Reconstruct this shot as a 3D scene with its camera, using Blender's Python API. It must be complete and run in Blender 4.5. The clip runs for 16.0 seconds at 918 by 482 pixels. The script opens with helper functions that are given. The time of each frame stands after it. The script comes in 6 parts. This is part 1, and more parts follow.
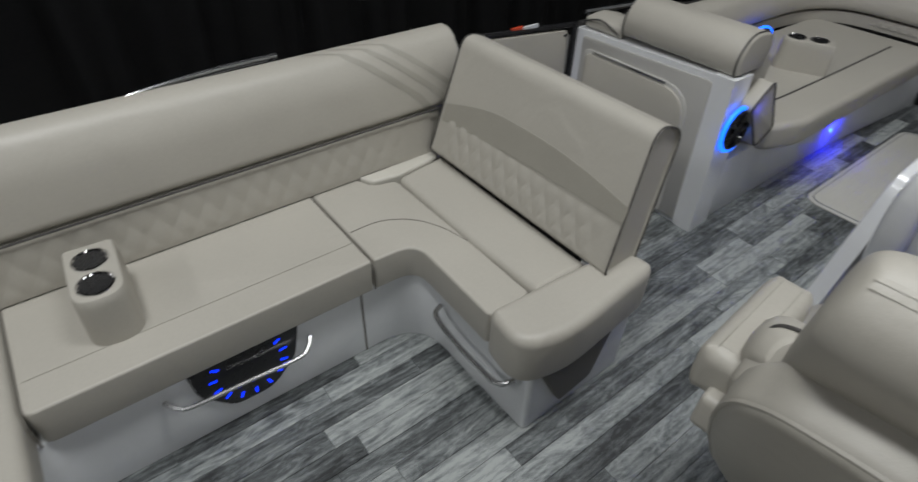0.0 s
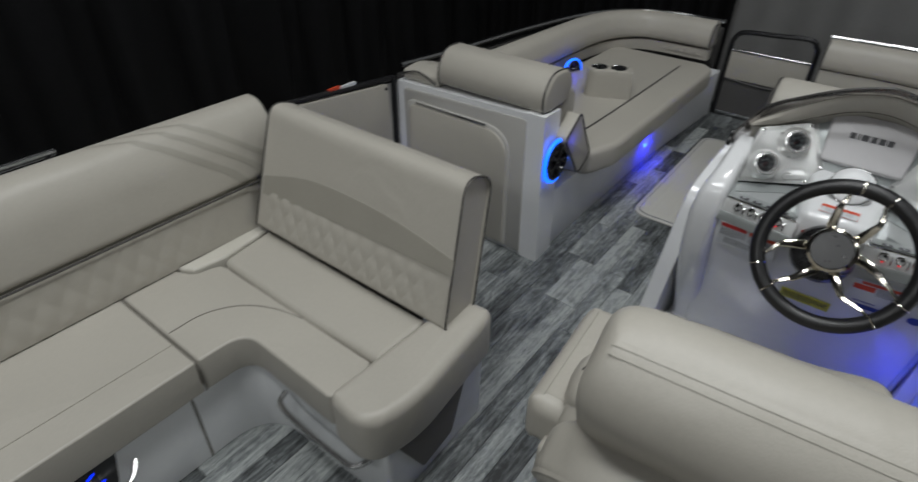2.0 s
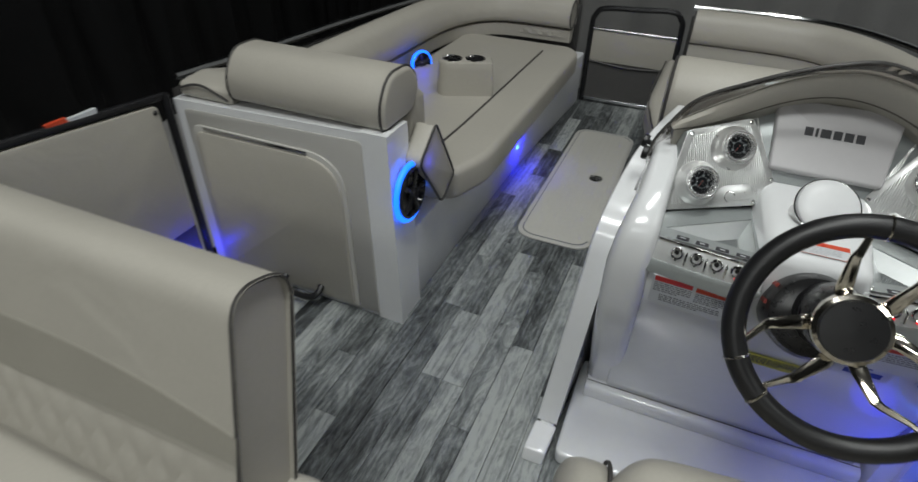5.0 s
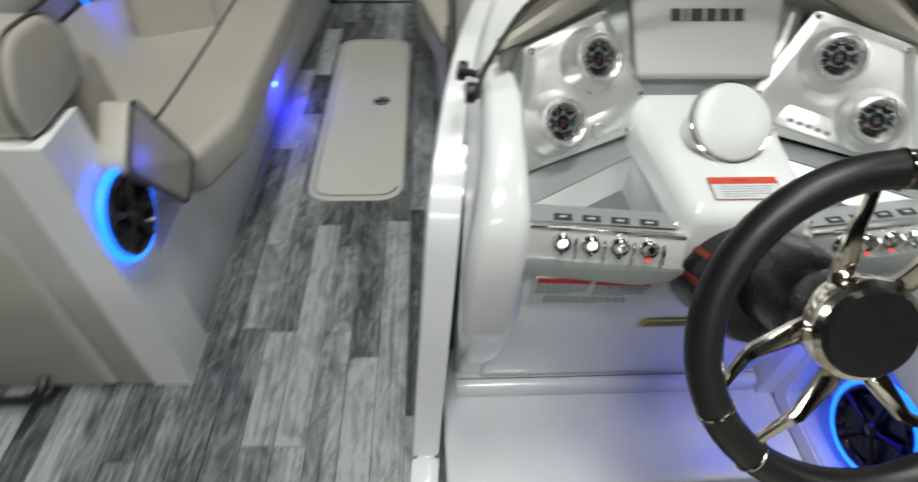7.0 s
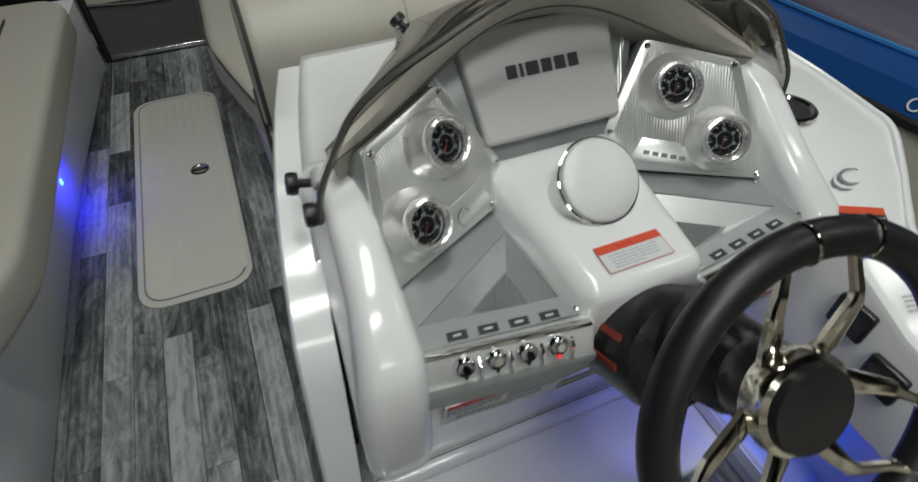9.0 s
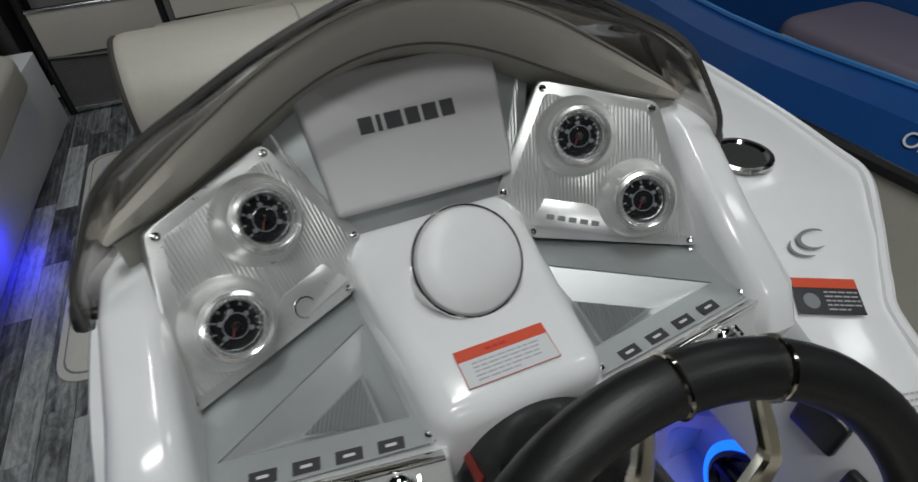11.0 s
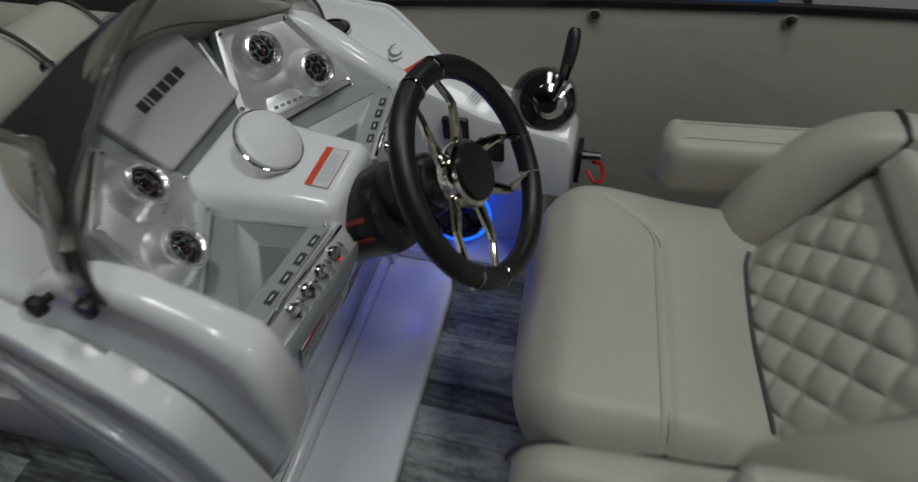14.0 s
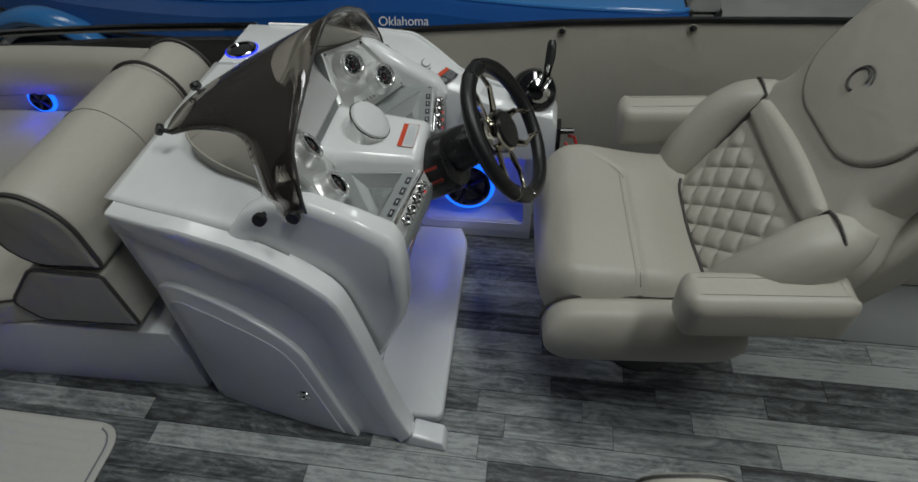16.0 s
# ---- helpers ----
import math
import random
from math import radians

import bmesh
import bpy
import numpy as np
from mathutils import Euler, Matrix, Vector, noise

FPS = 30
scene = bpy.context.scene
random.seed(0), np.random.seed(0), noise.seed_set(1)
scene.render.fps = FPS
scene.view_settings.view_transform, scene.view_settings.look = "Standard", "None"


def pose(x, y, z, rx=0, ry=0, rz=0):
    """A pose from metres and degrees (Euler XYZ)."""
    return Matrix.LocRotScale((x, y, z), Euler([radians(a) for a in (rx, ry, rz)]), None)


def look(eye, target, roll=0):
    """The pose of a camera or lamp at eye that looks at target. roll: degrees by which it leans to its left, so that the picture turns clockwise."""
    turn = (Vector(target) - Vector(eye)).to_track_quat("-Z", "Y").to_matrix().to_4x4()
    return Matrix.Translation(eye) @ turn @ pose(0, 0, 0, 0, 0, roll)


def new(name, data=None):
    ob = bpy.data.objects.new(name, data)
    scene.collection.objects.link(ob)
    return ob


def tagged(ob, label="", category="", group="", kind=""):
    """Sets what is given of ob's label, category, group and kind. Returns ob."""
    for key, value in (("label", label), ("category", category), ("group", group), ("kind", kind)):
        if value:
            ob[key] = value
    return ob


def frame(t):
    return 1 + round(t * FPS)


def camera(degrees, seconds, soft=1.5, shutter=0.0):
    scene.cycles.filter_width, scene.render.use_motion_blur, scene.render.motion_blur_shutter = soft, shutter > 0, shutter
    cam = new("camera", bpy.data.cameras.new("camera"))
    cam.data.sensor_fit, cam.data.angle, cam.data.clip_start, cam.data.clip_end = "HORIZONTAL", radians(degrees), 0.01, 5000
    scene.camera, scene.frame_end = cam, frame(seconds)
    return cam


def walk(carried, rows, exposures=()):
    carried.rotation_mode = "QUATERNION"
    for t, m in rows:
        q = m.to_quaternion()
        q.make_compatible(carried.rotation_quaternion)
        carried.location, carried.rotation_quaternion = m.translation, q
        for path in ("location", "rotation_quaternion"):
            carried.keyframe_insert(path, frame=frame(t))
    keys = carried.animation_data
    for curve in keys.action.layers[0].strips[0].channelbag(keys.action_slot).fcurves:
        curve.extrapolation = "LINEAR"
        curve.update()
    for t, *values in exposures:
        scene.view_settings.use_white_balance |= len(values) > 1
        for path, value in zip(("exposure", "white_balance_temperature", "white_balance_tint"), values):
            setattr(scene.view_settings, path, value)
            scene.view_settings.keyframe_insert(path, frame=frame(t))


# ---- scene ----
cam = camera(78.1, 16.0, 1.5, 0.8)
PATH = [
    (0, (0.466, 0.945, 1.559), (-0.737, 1.907, 0.284), 1.9),
    (0.5, (0.484, 0.989, 1.574), (-0.67, 2.041, 0.324), 1.6),
    (1, (0.513, 1.033, 1.584), (-0.617, 2.153, 0.371), 1.5),
    (1.5, (0.525, 1.074, 1.581), (-0.551, 2.274, 0.398), 1.3),
    (2, (0.52, 1.121, 1.595), (-0.462, 2.419, 0.434), 1.0),
    (2.5, (0.511, 1.168, 1.568), (-0.377, 2.554, 0.432), 0.8),
    (3, (0.493, 1.227, 1.546), (-0.333, 2.653, 0.412), 0.6),
    (3.5, (0.438, 1.358, 1.518), (-0.337, 2.808, 0.379), 0.7),
    (6, (0.185, 1.989, 1.306), (-0.165, 3.521, 0.07), 2.0),
    (6.5, (0.164, 2.115, 1.275), (0.029, 3.564, -0.098), 2.0),
    (7, (0.151, 2.222, 1.247), (0.232, 3.642, -0.16), 1.4),
    (7.5, (0.167, 2.286, 1.256), (0.539, 3.651, -0.158), -0.1),
    (8, (0.165, 2.295, 1.256), (0.643, 3.619, -0.164), -0.7),
    (8.5, (0.142, 2.353, 1.259), (0.642, 3.671, -0.161), -0.6),
    (9, (0.177, 2.42, 1.282), (0.716, 3.723, -0.137), -0.4),
    (11.5, (0.44, 2.491, 1.193), (0.958, 3.907, -0.12), -3.2),
    (12, (0.451, 2.473, 1.185), (1.017, 3.836, -0.165), -2.0),
    (12.5, (0.389, 2.464, 1.204), (1.195, 3.662, -0.18), -2.6),
    (13, (0.264, 2.43, 1.247), (1.404, 3.238, -0.184), -4.0),
    (13.5, (0.109, 2.379, 1.275), (1.351, 2.927, -0.195), -5.5),
    (14, (-0.052, 2.357, 1.397), (1.181, 2.775, -0.121), -5.2),
    (14.5, (-0.221, 2.395, 1.474), (1.046, 2.74, -0.034), -4.9),
    (15, (-0.369, 2.442, 1.535), (0.905, 2.728, 0.02), -4.7),
    (15.5, (-0.48, 2.46, 1.592), (0.819, 2.727, 0.095), -4.6),
    (16, (-0.566, 2.439, 1.64), (0.765, 2.714, 0.173), -4.6),
]
walk(cam, [(t, look(eye, target, roll)) for t, eye, target, roll in PATH],
     exposures=[(0, 0.37, 6420, 13), (1, 0.35, 6420, 13), (2.5, 0.08, 6400, 12), (3.5, 0.07, 6370, 12), (6, 0.60, 6650, 8), (7, 0.77, 6690, 8), (8, 0.42, 6720, 7), (9, 0.16, 6680, 7),
                (11.5, -0.20, 6420, 12), (12.5, -0.50, 6380, 13), (13, -0.52, 6400, 11), (14, -0.43, 6480, 9), (15.5, -0.24, 6480, 7), (16, -0.17, 6480, 7)])
# ---- light: dim boat-show hall, soft overhead panels, blue courtesy lights ----
world = bpy.data.worlds.new("hall_dark")
scene.world = world
world.use_nodes = True
world.node_tree.nodes["Background"].inputs[0].default_value = (0.75, 0.85, 1.0, 1)
world.node_tree.nodes["Background"].inputs[1].default_value = 0.03


def area_lamp(name, eye, target, sx, sy, watts, colour=(1, 1, 1)):
    d = bpy.data.lights.new(name, "AREA")
    d.shape, d.size, d.size_y, d.energy, d.color = "RECTANGLE", sx, sy, watts, colour
    ob = new(name, d)
    ob.matrix_world = look(eye, target)
    return ob


def point_lamp(name, at, watts, colour, r=0.01):
    d = bpy.data.lights.new(name, "POINT")
    d.energy, d.color, d.shadow_soft_size = watts, colour, r
    ob = new(name, d)
    ob.location = at
    return ob


BLUE = (0.008, 0.012, 1.0)
HALL = (0.955, 0.985, 0.965)
area_lamp("hall_light", (0.50, 2.7, 4.9), (0.3, 2.8, 0), 1.6, 0.5, 58, HALL)
area_lamp("hall_light", (0.1, 5.4, 4.8), (0.1, 4.4, 0), 1.6, 0.5, 9, HALL)
area_lamp("hall_light", (-0.30, 0.5, 4.9), (-0.4, 1.0, 0.3), 1.6, 0.5, 68, HALL)
area_lamp("hall_light", (4.6, 1.0, 5.0), (4.6, 1.2, 0), 2.4, 0.6, 34, HALL)
area_lamp("hall_light", (4.6, 5.6, 5.0), (4.6, 5.6, 0), 2.4, 0.6, 26, HALL)
area_lamp("hall_light", (-0.5, -3.9, 5.0), (-0.3, -2.6, 0), 2.6, 0.9, 62, HALL)


# ---- materials ----
def nodes_of(name):
    m = bpy.data.materials.new(name)
    m.use_nodes = True
    nt = m.node_tree
    return m, nt, nt.nodes["Principled BSDF"]


def surface(name, colour, rough=0.5, metal=0.0, grain=0.0, grain_scale=60.0, bump=0.0, bump_scale=200.0, coat=0.0, fold=0.0):
    """A painted, moulded or woven surface with stains at one scale and grain at another."""
    m, nt, b = nodes_of(name)
    n, l = nt.nodes, nt.links
    b.inputs["Metallic"].default_value = metal
    b.inputs["Coat Weight"].default_value = coat
    b.inputs["Coat Roughness"].default_value = 0.06
    co = n.new("ShaderNodeTexCoord")
    big, small = n.new("ShaderNodeTexNoise"), n.new("ShaderNodeTexNoise")
    big.inputs["Scale"].default_value, small.inputs["Scale"].default_value = 3.1, grain_scale
    big.inputs["Detail"].default_value = 4
    mixed = n.new("ShaderNodeMath")
    mixed.operation = "MULTIPLY_ADD"
    l.new(co.outputs["Object"], big.inputs["Vector"])
    l.new(co.outputs["Object"], small.inputs["Vector"])
    l.new(big.outputs["Fac"], mixed.inputs[0])
    mixed.inputs[1].default_value = 0.6
    half = n.new("ShaderNodeMath")
    half.operation = "MULTIPLY"
    half.inputs[1].default_value = 0.4
    l.new(small.outputs["Fac"], half.inputs[0])
    l.new(half.outputs[0], mixed.inputs[2])
    ramp = n.new("ShaderNodeValToRGB")
    lo, hi = 1 - grain, 1 + grain
    ramp.color_ramp.elements[0].position, ramp.color_ramp.elements[1].position = 0.3, 0.7
    ramp.color_ramp.elements[0].color = (*(c * lo for c in colour), 1)
    ramp.color_ramp.elements[1].color = (*(min(1, c * hi) for c in colour), 1)
    l.new(mixed.outputs[0], ramp.inputs[0])
    l.new(ramp.outputs[0], b.inputs["Base Color"])
    r = n.new("ShaderNodeMapRange")
    r.inputs["To Min"].default_value, r.inputs["To Max"].default_value = max(0.02, rough * (1 - 0.25)), min(1, rough * 1.25)
    l.new(mixed.outputs[0], r.inputs["Value"])
    l.new(r.outputs[0], b.inputs["Roughness"])
    if bump:
        fine, bp = n.new("ShaderNodeTexNoise"), n.new("ShaderNodeBump")
        fine.inputs["Scale"].default_value, fine.inputs["Detail"].default_value = bump_scale, 3
        bp.inputs["Strength"].default_value, bp.inputs["Distance"].default_value = bump, 0.002
        l.new(co.outputs["Object"], fine.inputs["Vector"])
        l.new(fine.outputs["Fac"], bp.inputs["Height"])
        l.new(bp.outputs[0], b.inputs["Normal"])
        if fold:
            wide, bq = n.new("ShaderNodeTexNoise"), n.new("ShaderNodeBump")
            wide.inputs["Scale"].default_value, wide.inputs["Detail"].default_value, wide.inputs["Distortion"].default_value = 7.5, 2.5, 0.6
            bq.inputs["Strength"].default_value, bq.inputs["Distance"].default_value = fold, 0.012
            l.new(co.outputs["Object"], wide.inputs["Vector"])
            l.new(wide.outputs["Fac"], bq.inputs["Height"])
            l.new(bq.outputs[0], bp.inputs["Normal"])
    return m


def glow(name, colour, strength):
    m, nt, b = nodes_of(name)
    b.inputs["Base Color"].default_value = (*colour, 1)
    b.inputs["Emission Color"].default_value = (*colour, 1)
    b.inputs["Emission Strength"].default_value = strength
    return m


def ribbed_metal(name, colour, turn):
    """Brushed aluminium with fine milled ribs."""
    m, nt, b = nodes_of(name)
    n, l = nt.nodes, nt.links
    b.inputs["Base Color"].default_value = (*colour, 1)
    b.inputs["Metallic"].default_value, b.inputs["Roughness"].default_value = 0.68, 0.3
    b.inputs["Anisotropic"].default_value = 0.5
    co, mp, wv, bp = (n.new("ShaderNode" + k) for k in ("TexCoord", "Mapping", "TexWave", "Bump"))
    mp.inputs["Rotation"].default_value = (0, 0, turn)
    wv.inputs["Scale"].default_value = 75
    bp.inputs["Strength"].default_value, bp.inputs["Distance"].default_value = 0.6, 0.0018
    ns = n.new("ShaderNodeTexNoise")
    ns.inputs["Scale"].default_value = 9
    rr = n.new("ShaderNodeMapRange")
    rr.inputs["To Min"].default_value, rr.inputs["To Max"].default_value = 0.26, 0.36
    l.new(co.outputs["Object"], mp.inputs["Vector"])
    l.new(mp.outputs[0], wv.inputs["Vector"])
    l.new(wv.outputs["Fac"], bp.inputs["Height"])
    l.new(bp.outputs[0], b.inputs["Normal"])
    l.new(co.outputs["Object"], ns.inputs["Vector"])
    l.new(ns.outputs["Fac"], rr.inputs["Value"])
    l.new(rr.outputs[0], b.inputs["Roughness"])
    return m


def plank_material():
    """Weathered grey printed planks: long grain, knots, pale and dark boards."""
    m, nt, b = nodes_of("weathered_plank")
    n, l = nt.nodes, nt.links
    co, oi, add = n.new("ShaderNodeTexCoord"), n.new("ShaderNodeObjectInfo"), n.new("ShaderNodeVectorMath")
    sc = n.new("ShaderNodeVectorMath")
    sc.operation = "SCALE"
    comb = n.new("ShaderNodeCombineXYZ")
    for k in range(3):
        l.new(oi.outputs["Random"], comb.inputs[k])
    l.new(comb.outputs[0], sc.inputs[0])
    sc.inputs["Scale"].default_value = 53.0
    l.new(co.outputs["Object"], add.inputs[0])
    l.new(sc.outputs[0], add.inputs[1])

    def noise_of(scale, stretch, detail, rough=0.6, warp=0.0):
        mp, ns = n.new("ShaderNodeMapping"), n.new("ShaderNodeTexNoise")
        mp.inputs["Scale"].default_value = stretch
        ns.inputs["Scale"].default_value, ns.inputs["Detail"].default_value = scale, detail
        ns.inputs["Roughness"].default_value, ns.inputs["Distortion"].default_value = rough, warp
        l.new(add.outputs[0], mp.inputs["Vector"])
        l.new(mp.outputs[0], ns.inputs["Vector"])
        return ns.outputs["Fac"]

    streak = noise_of(44, (1.0, 0.028, 1), 6, 0.70, 0.5)
    cloud = noise_of(19, (1.0, 0.30, 1), 8, 0.80, 1.3)
    fleck = noise_of(150, (1.0, 0.16, 1), 4, 0.8)
    lane = noise_of(17, (1.0, 0.012, 1), 2, 0.5)
    mpw, wave = n.new("ShaderNodeMapping"), n.new("ShaderNodeTexWave")
    mpw.inputs["Scale"].default_value = (1.0, 0.055, 1.0)
    wave.inputs["Scale"].default_value, wave.inputs["Distortion"].default_value = 15, 16
    wave.inputs["Detail"].default_value, wave.inputs["Detail Scale"].default_value = 3, 0.55
    l.new(add.outputs[0], mpw.inputs["Vector"])
    l.new(mpw.outputs[0], wave.inputs["Vector"])
    mpk, knots, eye = n.new("ShaderNodeMapping"), n.new("ShaderNodeTexVoronoi"), n.new("ShaderNodeMapRange")
    mpk.inputs["Scale"].default_value = (1.0, 0.42, 1.0)
    knots.inputs["Scale"].default_value = 5.5
    eye.inputs["From Min"].default_value, eye.inputs["From Max"].default_value = 0.03, 0.13
    l.new(add.outputs[0], mpk.inputs["Vector"])
    l.new(mpk.outputs[0], knots.inputs["Vector"])
    l.new(knots.outputs["Distance"], eye.inputs["Value"])
    sums = []
    for value, weight in ((streak, 0.46), (cloud, 1.56), (fleck, 0.60), (lane, 0.42), (oi.outputs["Random"], 0.56), (wave.outputs["Fac"], 0.11), (eye.outputs[0], 0.22)):
        mu = n.new("ShaderNodeMath")
        mu.operation = "MULTIPLY"
        mu.inputs[1].default_value = weight
        l.new(value, mu.inputs[0])
        sums.append(mu.outputs[0])
    total = sums[0]
    for s in sums[1:]:
        ad = n.new("ShaderNodeMath")
        l.new(total, ad.inputs[0])
        l.new(s, ad.inputs[1])
        total = ad.outputs[0]
    ramp = n.new("ShaderNodeValToRGB")
    e = ramp.color_ramp.elements
    e[0].position, e[0].color = 0.62, (0.022, 0.024, 0.025, 1)
    e[1].position, e[1].color = 1.36, (0.37, 0.39, 0.38, 1)
    k = n.new("ShaderNodeMath")
    k.operation = "MULTIPLY"
    k.inputs[1].default_value = 0.398
    l.new(total, k.inputs[0])
    e[0].position, e[1].position = 0.675, 0.955
    mid = e.new(0.765)
    mid.color = (0.088, 0.096, 0.098, 1)
    mid = e.new(0.835)
    mid.color = (0.18, 0.195, 0.196, 1)
    l.new(k.outputs[0], ramp.inputs[0])
    l.new(ramp.outputs[0], b.inputs["Base Color"])
    b.inputs["Roughness"].default_value = 0.5
    bp = n.new("ShaderNodeBump")
    bp.inputs["Strength"].default_value, bp.inputs["Distance"].default_value = 0.25, 0.001
    l.new(streak, bp.inputs["Height"])
    l.new(bp.outputs[0], b.inputs["Normal"])
    return m


def smoked_acrylic():
    """A thin smoked sheet: it dims what lies behind and mirrors the lamps."""
    m, nt, b = nodes_of("smoked_acrylic")
    n, l = nt.nodes, nt.links
    clear, gloss, fres, mix = (n.new("ShaderNode" + k) for k in ("BsdfTransparent", "BsdfGlossy", "Fresnel", "MixShader"))
    clear.inputs["Color"].default_value = (0.76, 0.73, 0.71, 1)
    gloss.inputs["Roughness"].default_value = 0.03
    fres.inputs["IOR"].default_value = 1.49
    tint, haze = n.new("ShaderNodeBsdfDiffuse"), n.new("ShaderNodeMixShader")
    tint.inputs["Color"].default_value = (0.085, 0.074, 0.066, 1)
    haze.inputs[0].default_value = 0.42
    l.new(clear.outputs[0], haze.inputs[1])
    l.new(tint.outputs[0], haze.inputs[2])
    l.new(fres.outputs[0], mix.inputs[0])
    l.new(haze.outputs[0], mix.inputs[1])
    l.new(gloss.outputs[0], mix.inputs[2])
    l.new(mix.outputs[0], n["Material Output"].inputs["Surface"])
    n.remove(b)
    return m


def mesh_cloth():
    """Perforated grey mesh."""
    m, nt, b = nodes_of("mesh_screen")
    n, l = nt.nodes, nt.links
    co, v, r = n.new("ShaderNodeTexCoord"), n.new("ShaderNodeTexVoronoi"), n.new("ShaderNodeValToRGB")
    v.inputs["Scale"].default_value, v.inputs["Randomness"].default_value = 140, 0.0
    r.color_ramp.elements[0].color, r.color_ramp.elements[1].color = (0.012, 0.012, 0.014, 1), (0.13, 0.125, 0.12, 1)
    r.color_ramp.elements[0].position, r.color_ramp.elements[1].position = 0.3, 0.55
    l.new(co.outputs["Object"], v.inputs["Vector"])
    l.new(v.outputs["Distance"], r.inputs[0])
    l.new(r.outputs[0], b.inputs["Base Color"])
    b.inputs["Roughness"].default_value = 0.6
    return m


VINYL = surface("ivory_vinyl", (0.437, 0.415, 0.366), 0.44, grain=0.05, grain_scale=120, bump=0.14, bump_scale=420, fold=0.35)
PALETAN = surface("light_taupe_vinyl", (0.345, 0.328, 0.284), 0.5, grain=0.09, grain_scale=240, bump=0.35, bump_scale=500)
TAN = surface("taupe_vinyl", (0.325, 0.309, 0.266), 0.5, grain=0.09, grain_scale=240, bump=0.35, bump_scale=500)
DARKT = surface("dark_taupe_vinyl", (0.135, 0.125, 0.110), 0.6, grain=0.1, grain_scale=240, bump=0.3, bump_scale=500)
PALE = surface("pale_vinyl", (0.54, 0.52, 0.46), 0.46, grain=0.05, grain_scale=120, bump=0.12, bump_scale=420)
PIPING = surface("dark_piping", (0.05, 0.047, 0.045), 0.55, grain=0.1)
STITCH = surface("grey_stitching", (0.34, 0.325, 0.28), 0.6, grain=0.1)
SEAM = surface("seam_shadow", (0.16, 0.15, 0.13), 0.7, grain=0.1)
GEL = surface("white_gelcoat", (0.79, 0.80, 0.81), 0.16, grain=0.025, grain_scale=40, coat=0.35, bump=0.02, bump_scale=25)
GELM = surface("satin_gelcoat", (0.67, 0.68, 0.70), 0.38, grain=0.04, grain_scale=60, bump=0.03, bump_scale=30)
WHITE = surface("white_plastic", (0.72, 0.73, 0.74), 0.35, grain=0.02)
BEZEL = surface("satin_chrome", (0.84, 0.84, 0.84), 0.20, 0.75, grain=0.02)
CHROME = surface("chrome", (0.78, 0.78, 0.78), 0.07, 1.0, grain=0.02)
STEEL = surface("polished_rail", (0.62, 0.63, 0.64), 0.16, 1.0, grain=0.05)
NICKEL = surface("polished_nickel", (0.70, 0.66, 0.58), 0.12, 1.0, grain=0.04)
ALU = surface("brushed_aluminium", (0.74, 0.75, 0.74), 0.30, 0.68, grain=0.06, grain_scale=150)
SPUN = surface("spun_aluminium", (0.80, 0.80, 0.79), 0.30, 0.72, grain=0.05, grain_scale=90)
POCKET = surface("polished_pocket", (0.46, 0.48, 0.48), 0.33, 0.6, grain=0.05, grain_scale=60)
STRIPM = surface("satin_strip", (0.74, 0.75, 0.75), 0.34, 0.35, grain=0.04, grain_scale=150)
TRAYM = surface("satin_tray", (0.37, 0.395, 0.395), 0.38, 0.42, grain=0.06, grain_scale=90)
RIBA = ribbed_metal("ribbed_aluminium", (0.76, 0.77, 0.76), 0.35)
RIBB = ribbed_metal("ribbed_aluminium_fan", (0.76, 0.77, 0.76), -0.4)
RUBBER = surface("black_rubber", (0.011, 0.011, 0.012), 0.37, grain=0.15, bump=0.15, bump_scale=700)
BLACK = surface("black_plastic", (0.014, 0.014, 0.015), 0.28, grain=0.1)
GLOSSB = surface("gloss_black", (0.012, 0.012, 0.014), 0.06, coat=0.4, grain=0.1)
RAILB = surface("black_anodised_rail", (0.02, 0.02, 0.022), 0.3, 0.4, grain=0.1)
CHAR = surface("charcoal_vinyl", (0.05, 0.048, 0.047), 0.5, grain=0.12, bump=0.1)
HATCH = surface("ribbed_hatch_plastic", (0.52, 0.51, 0.47), 0.5, grain=0.04, bump=0.1, bump_scale=150)
ORANGE = surface("warning_orange", (0.62, 0.07, 0.025), 0.5, grain=0.03)
REDM = surface("warning_red", (0.55, 0.03, 0.03), 0.5, grain=0.03)
ACCENT = surface("dull_red_print", (0.26, 0.028, 0.018), 0.5, grain=0.05)
YELLOW = surface("yellow_sticker", (0.62, 0.58, 0.06), 0.5, grain=0.03)
PAPER = surface("sticker_white", (0.62, 0.64, 0.66), 0.45, grain=0.02)
INK = surface("print_grey", (0.20, 0.21, 0.22), 0.6, grain=0.05)
INKB = surface("print_black", (0.03, 0.03, 0.035), 0.5, grain=0.05)
INKN = surface("print_blue", (0.03, 0.06, 0.28), 0.5, grain=0.05)
COVER = surface("display_cover", (0.51, 0.50, 0.51), 0.42, grain=0.03, bump=0.04)
BLUEP = surface("blue_boat_paint", (0.015, 0.08, 0.29), 0.18, coat=0.4, grain=0.08)
DRAPEB = surface("black_drape", (0.0035, 0.0035, 0.005), 0.9, grain=0.2)
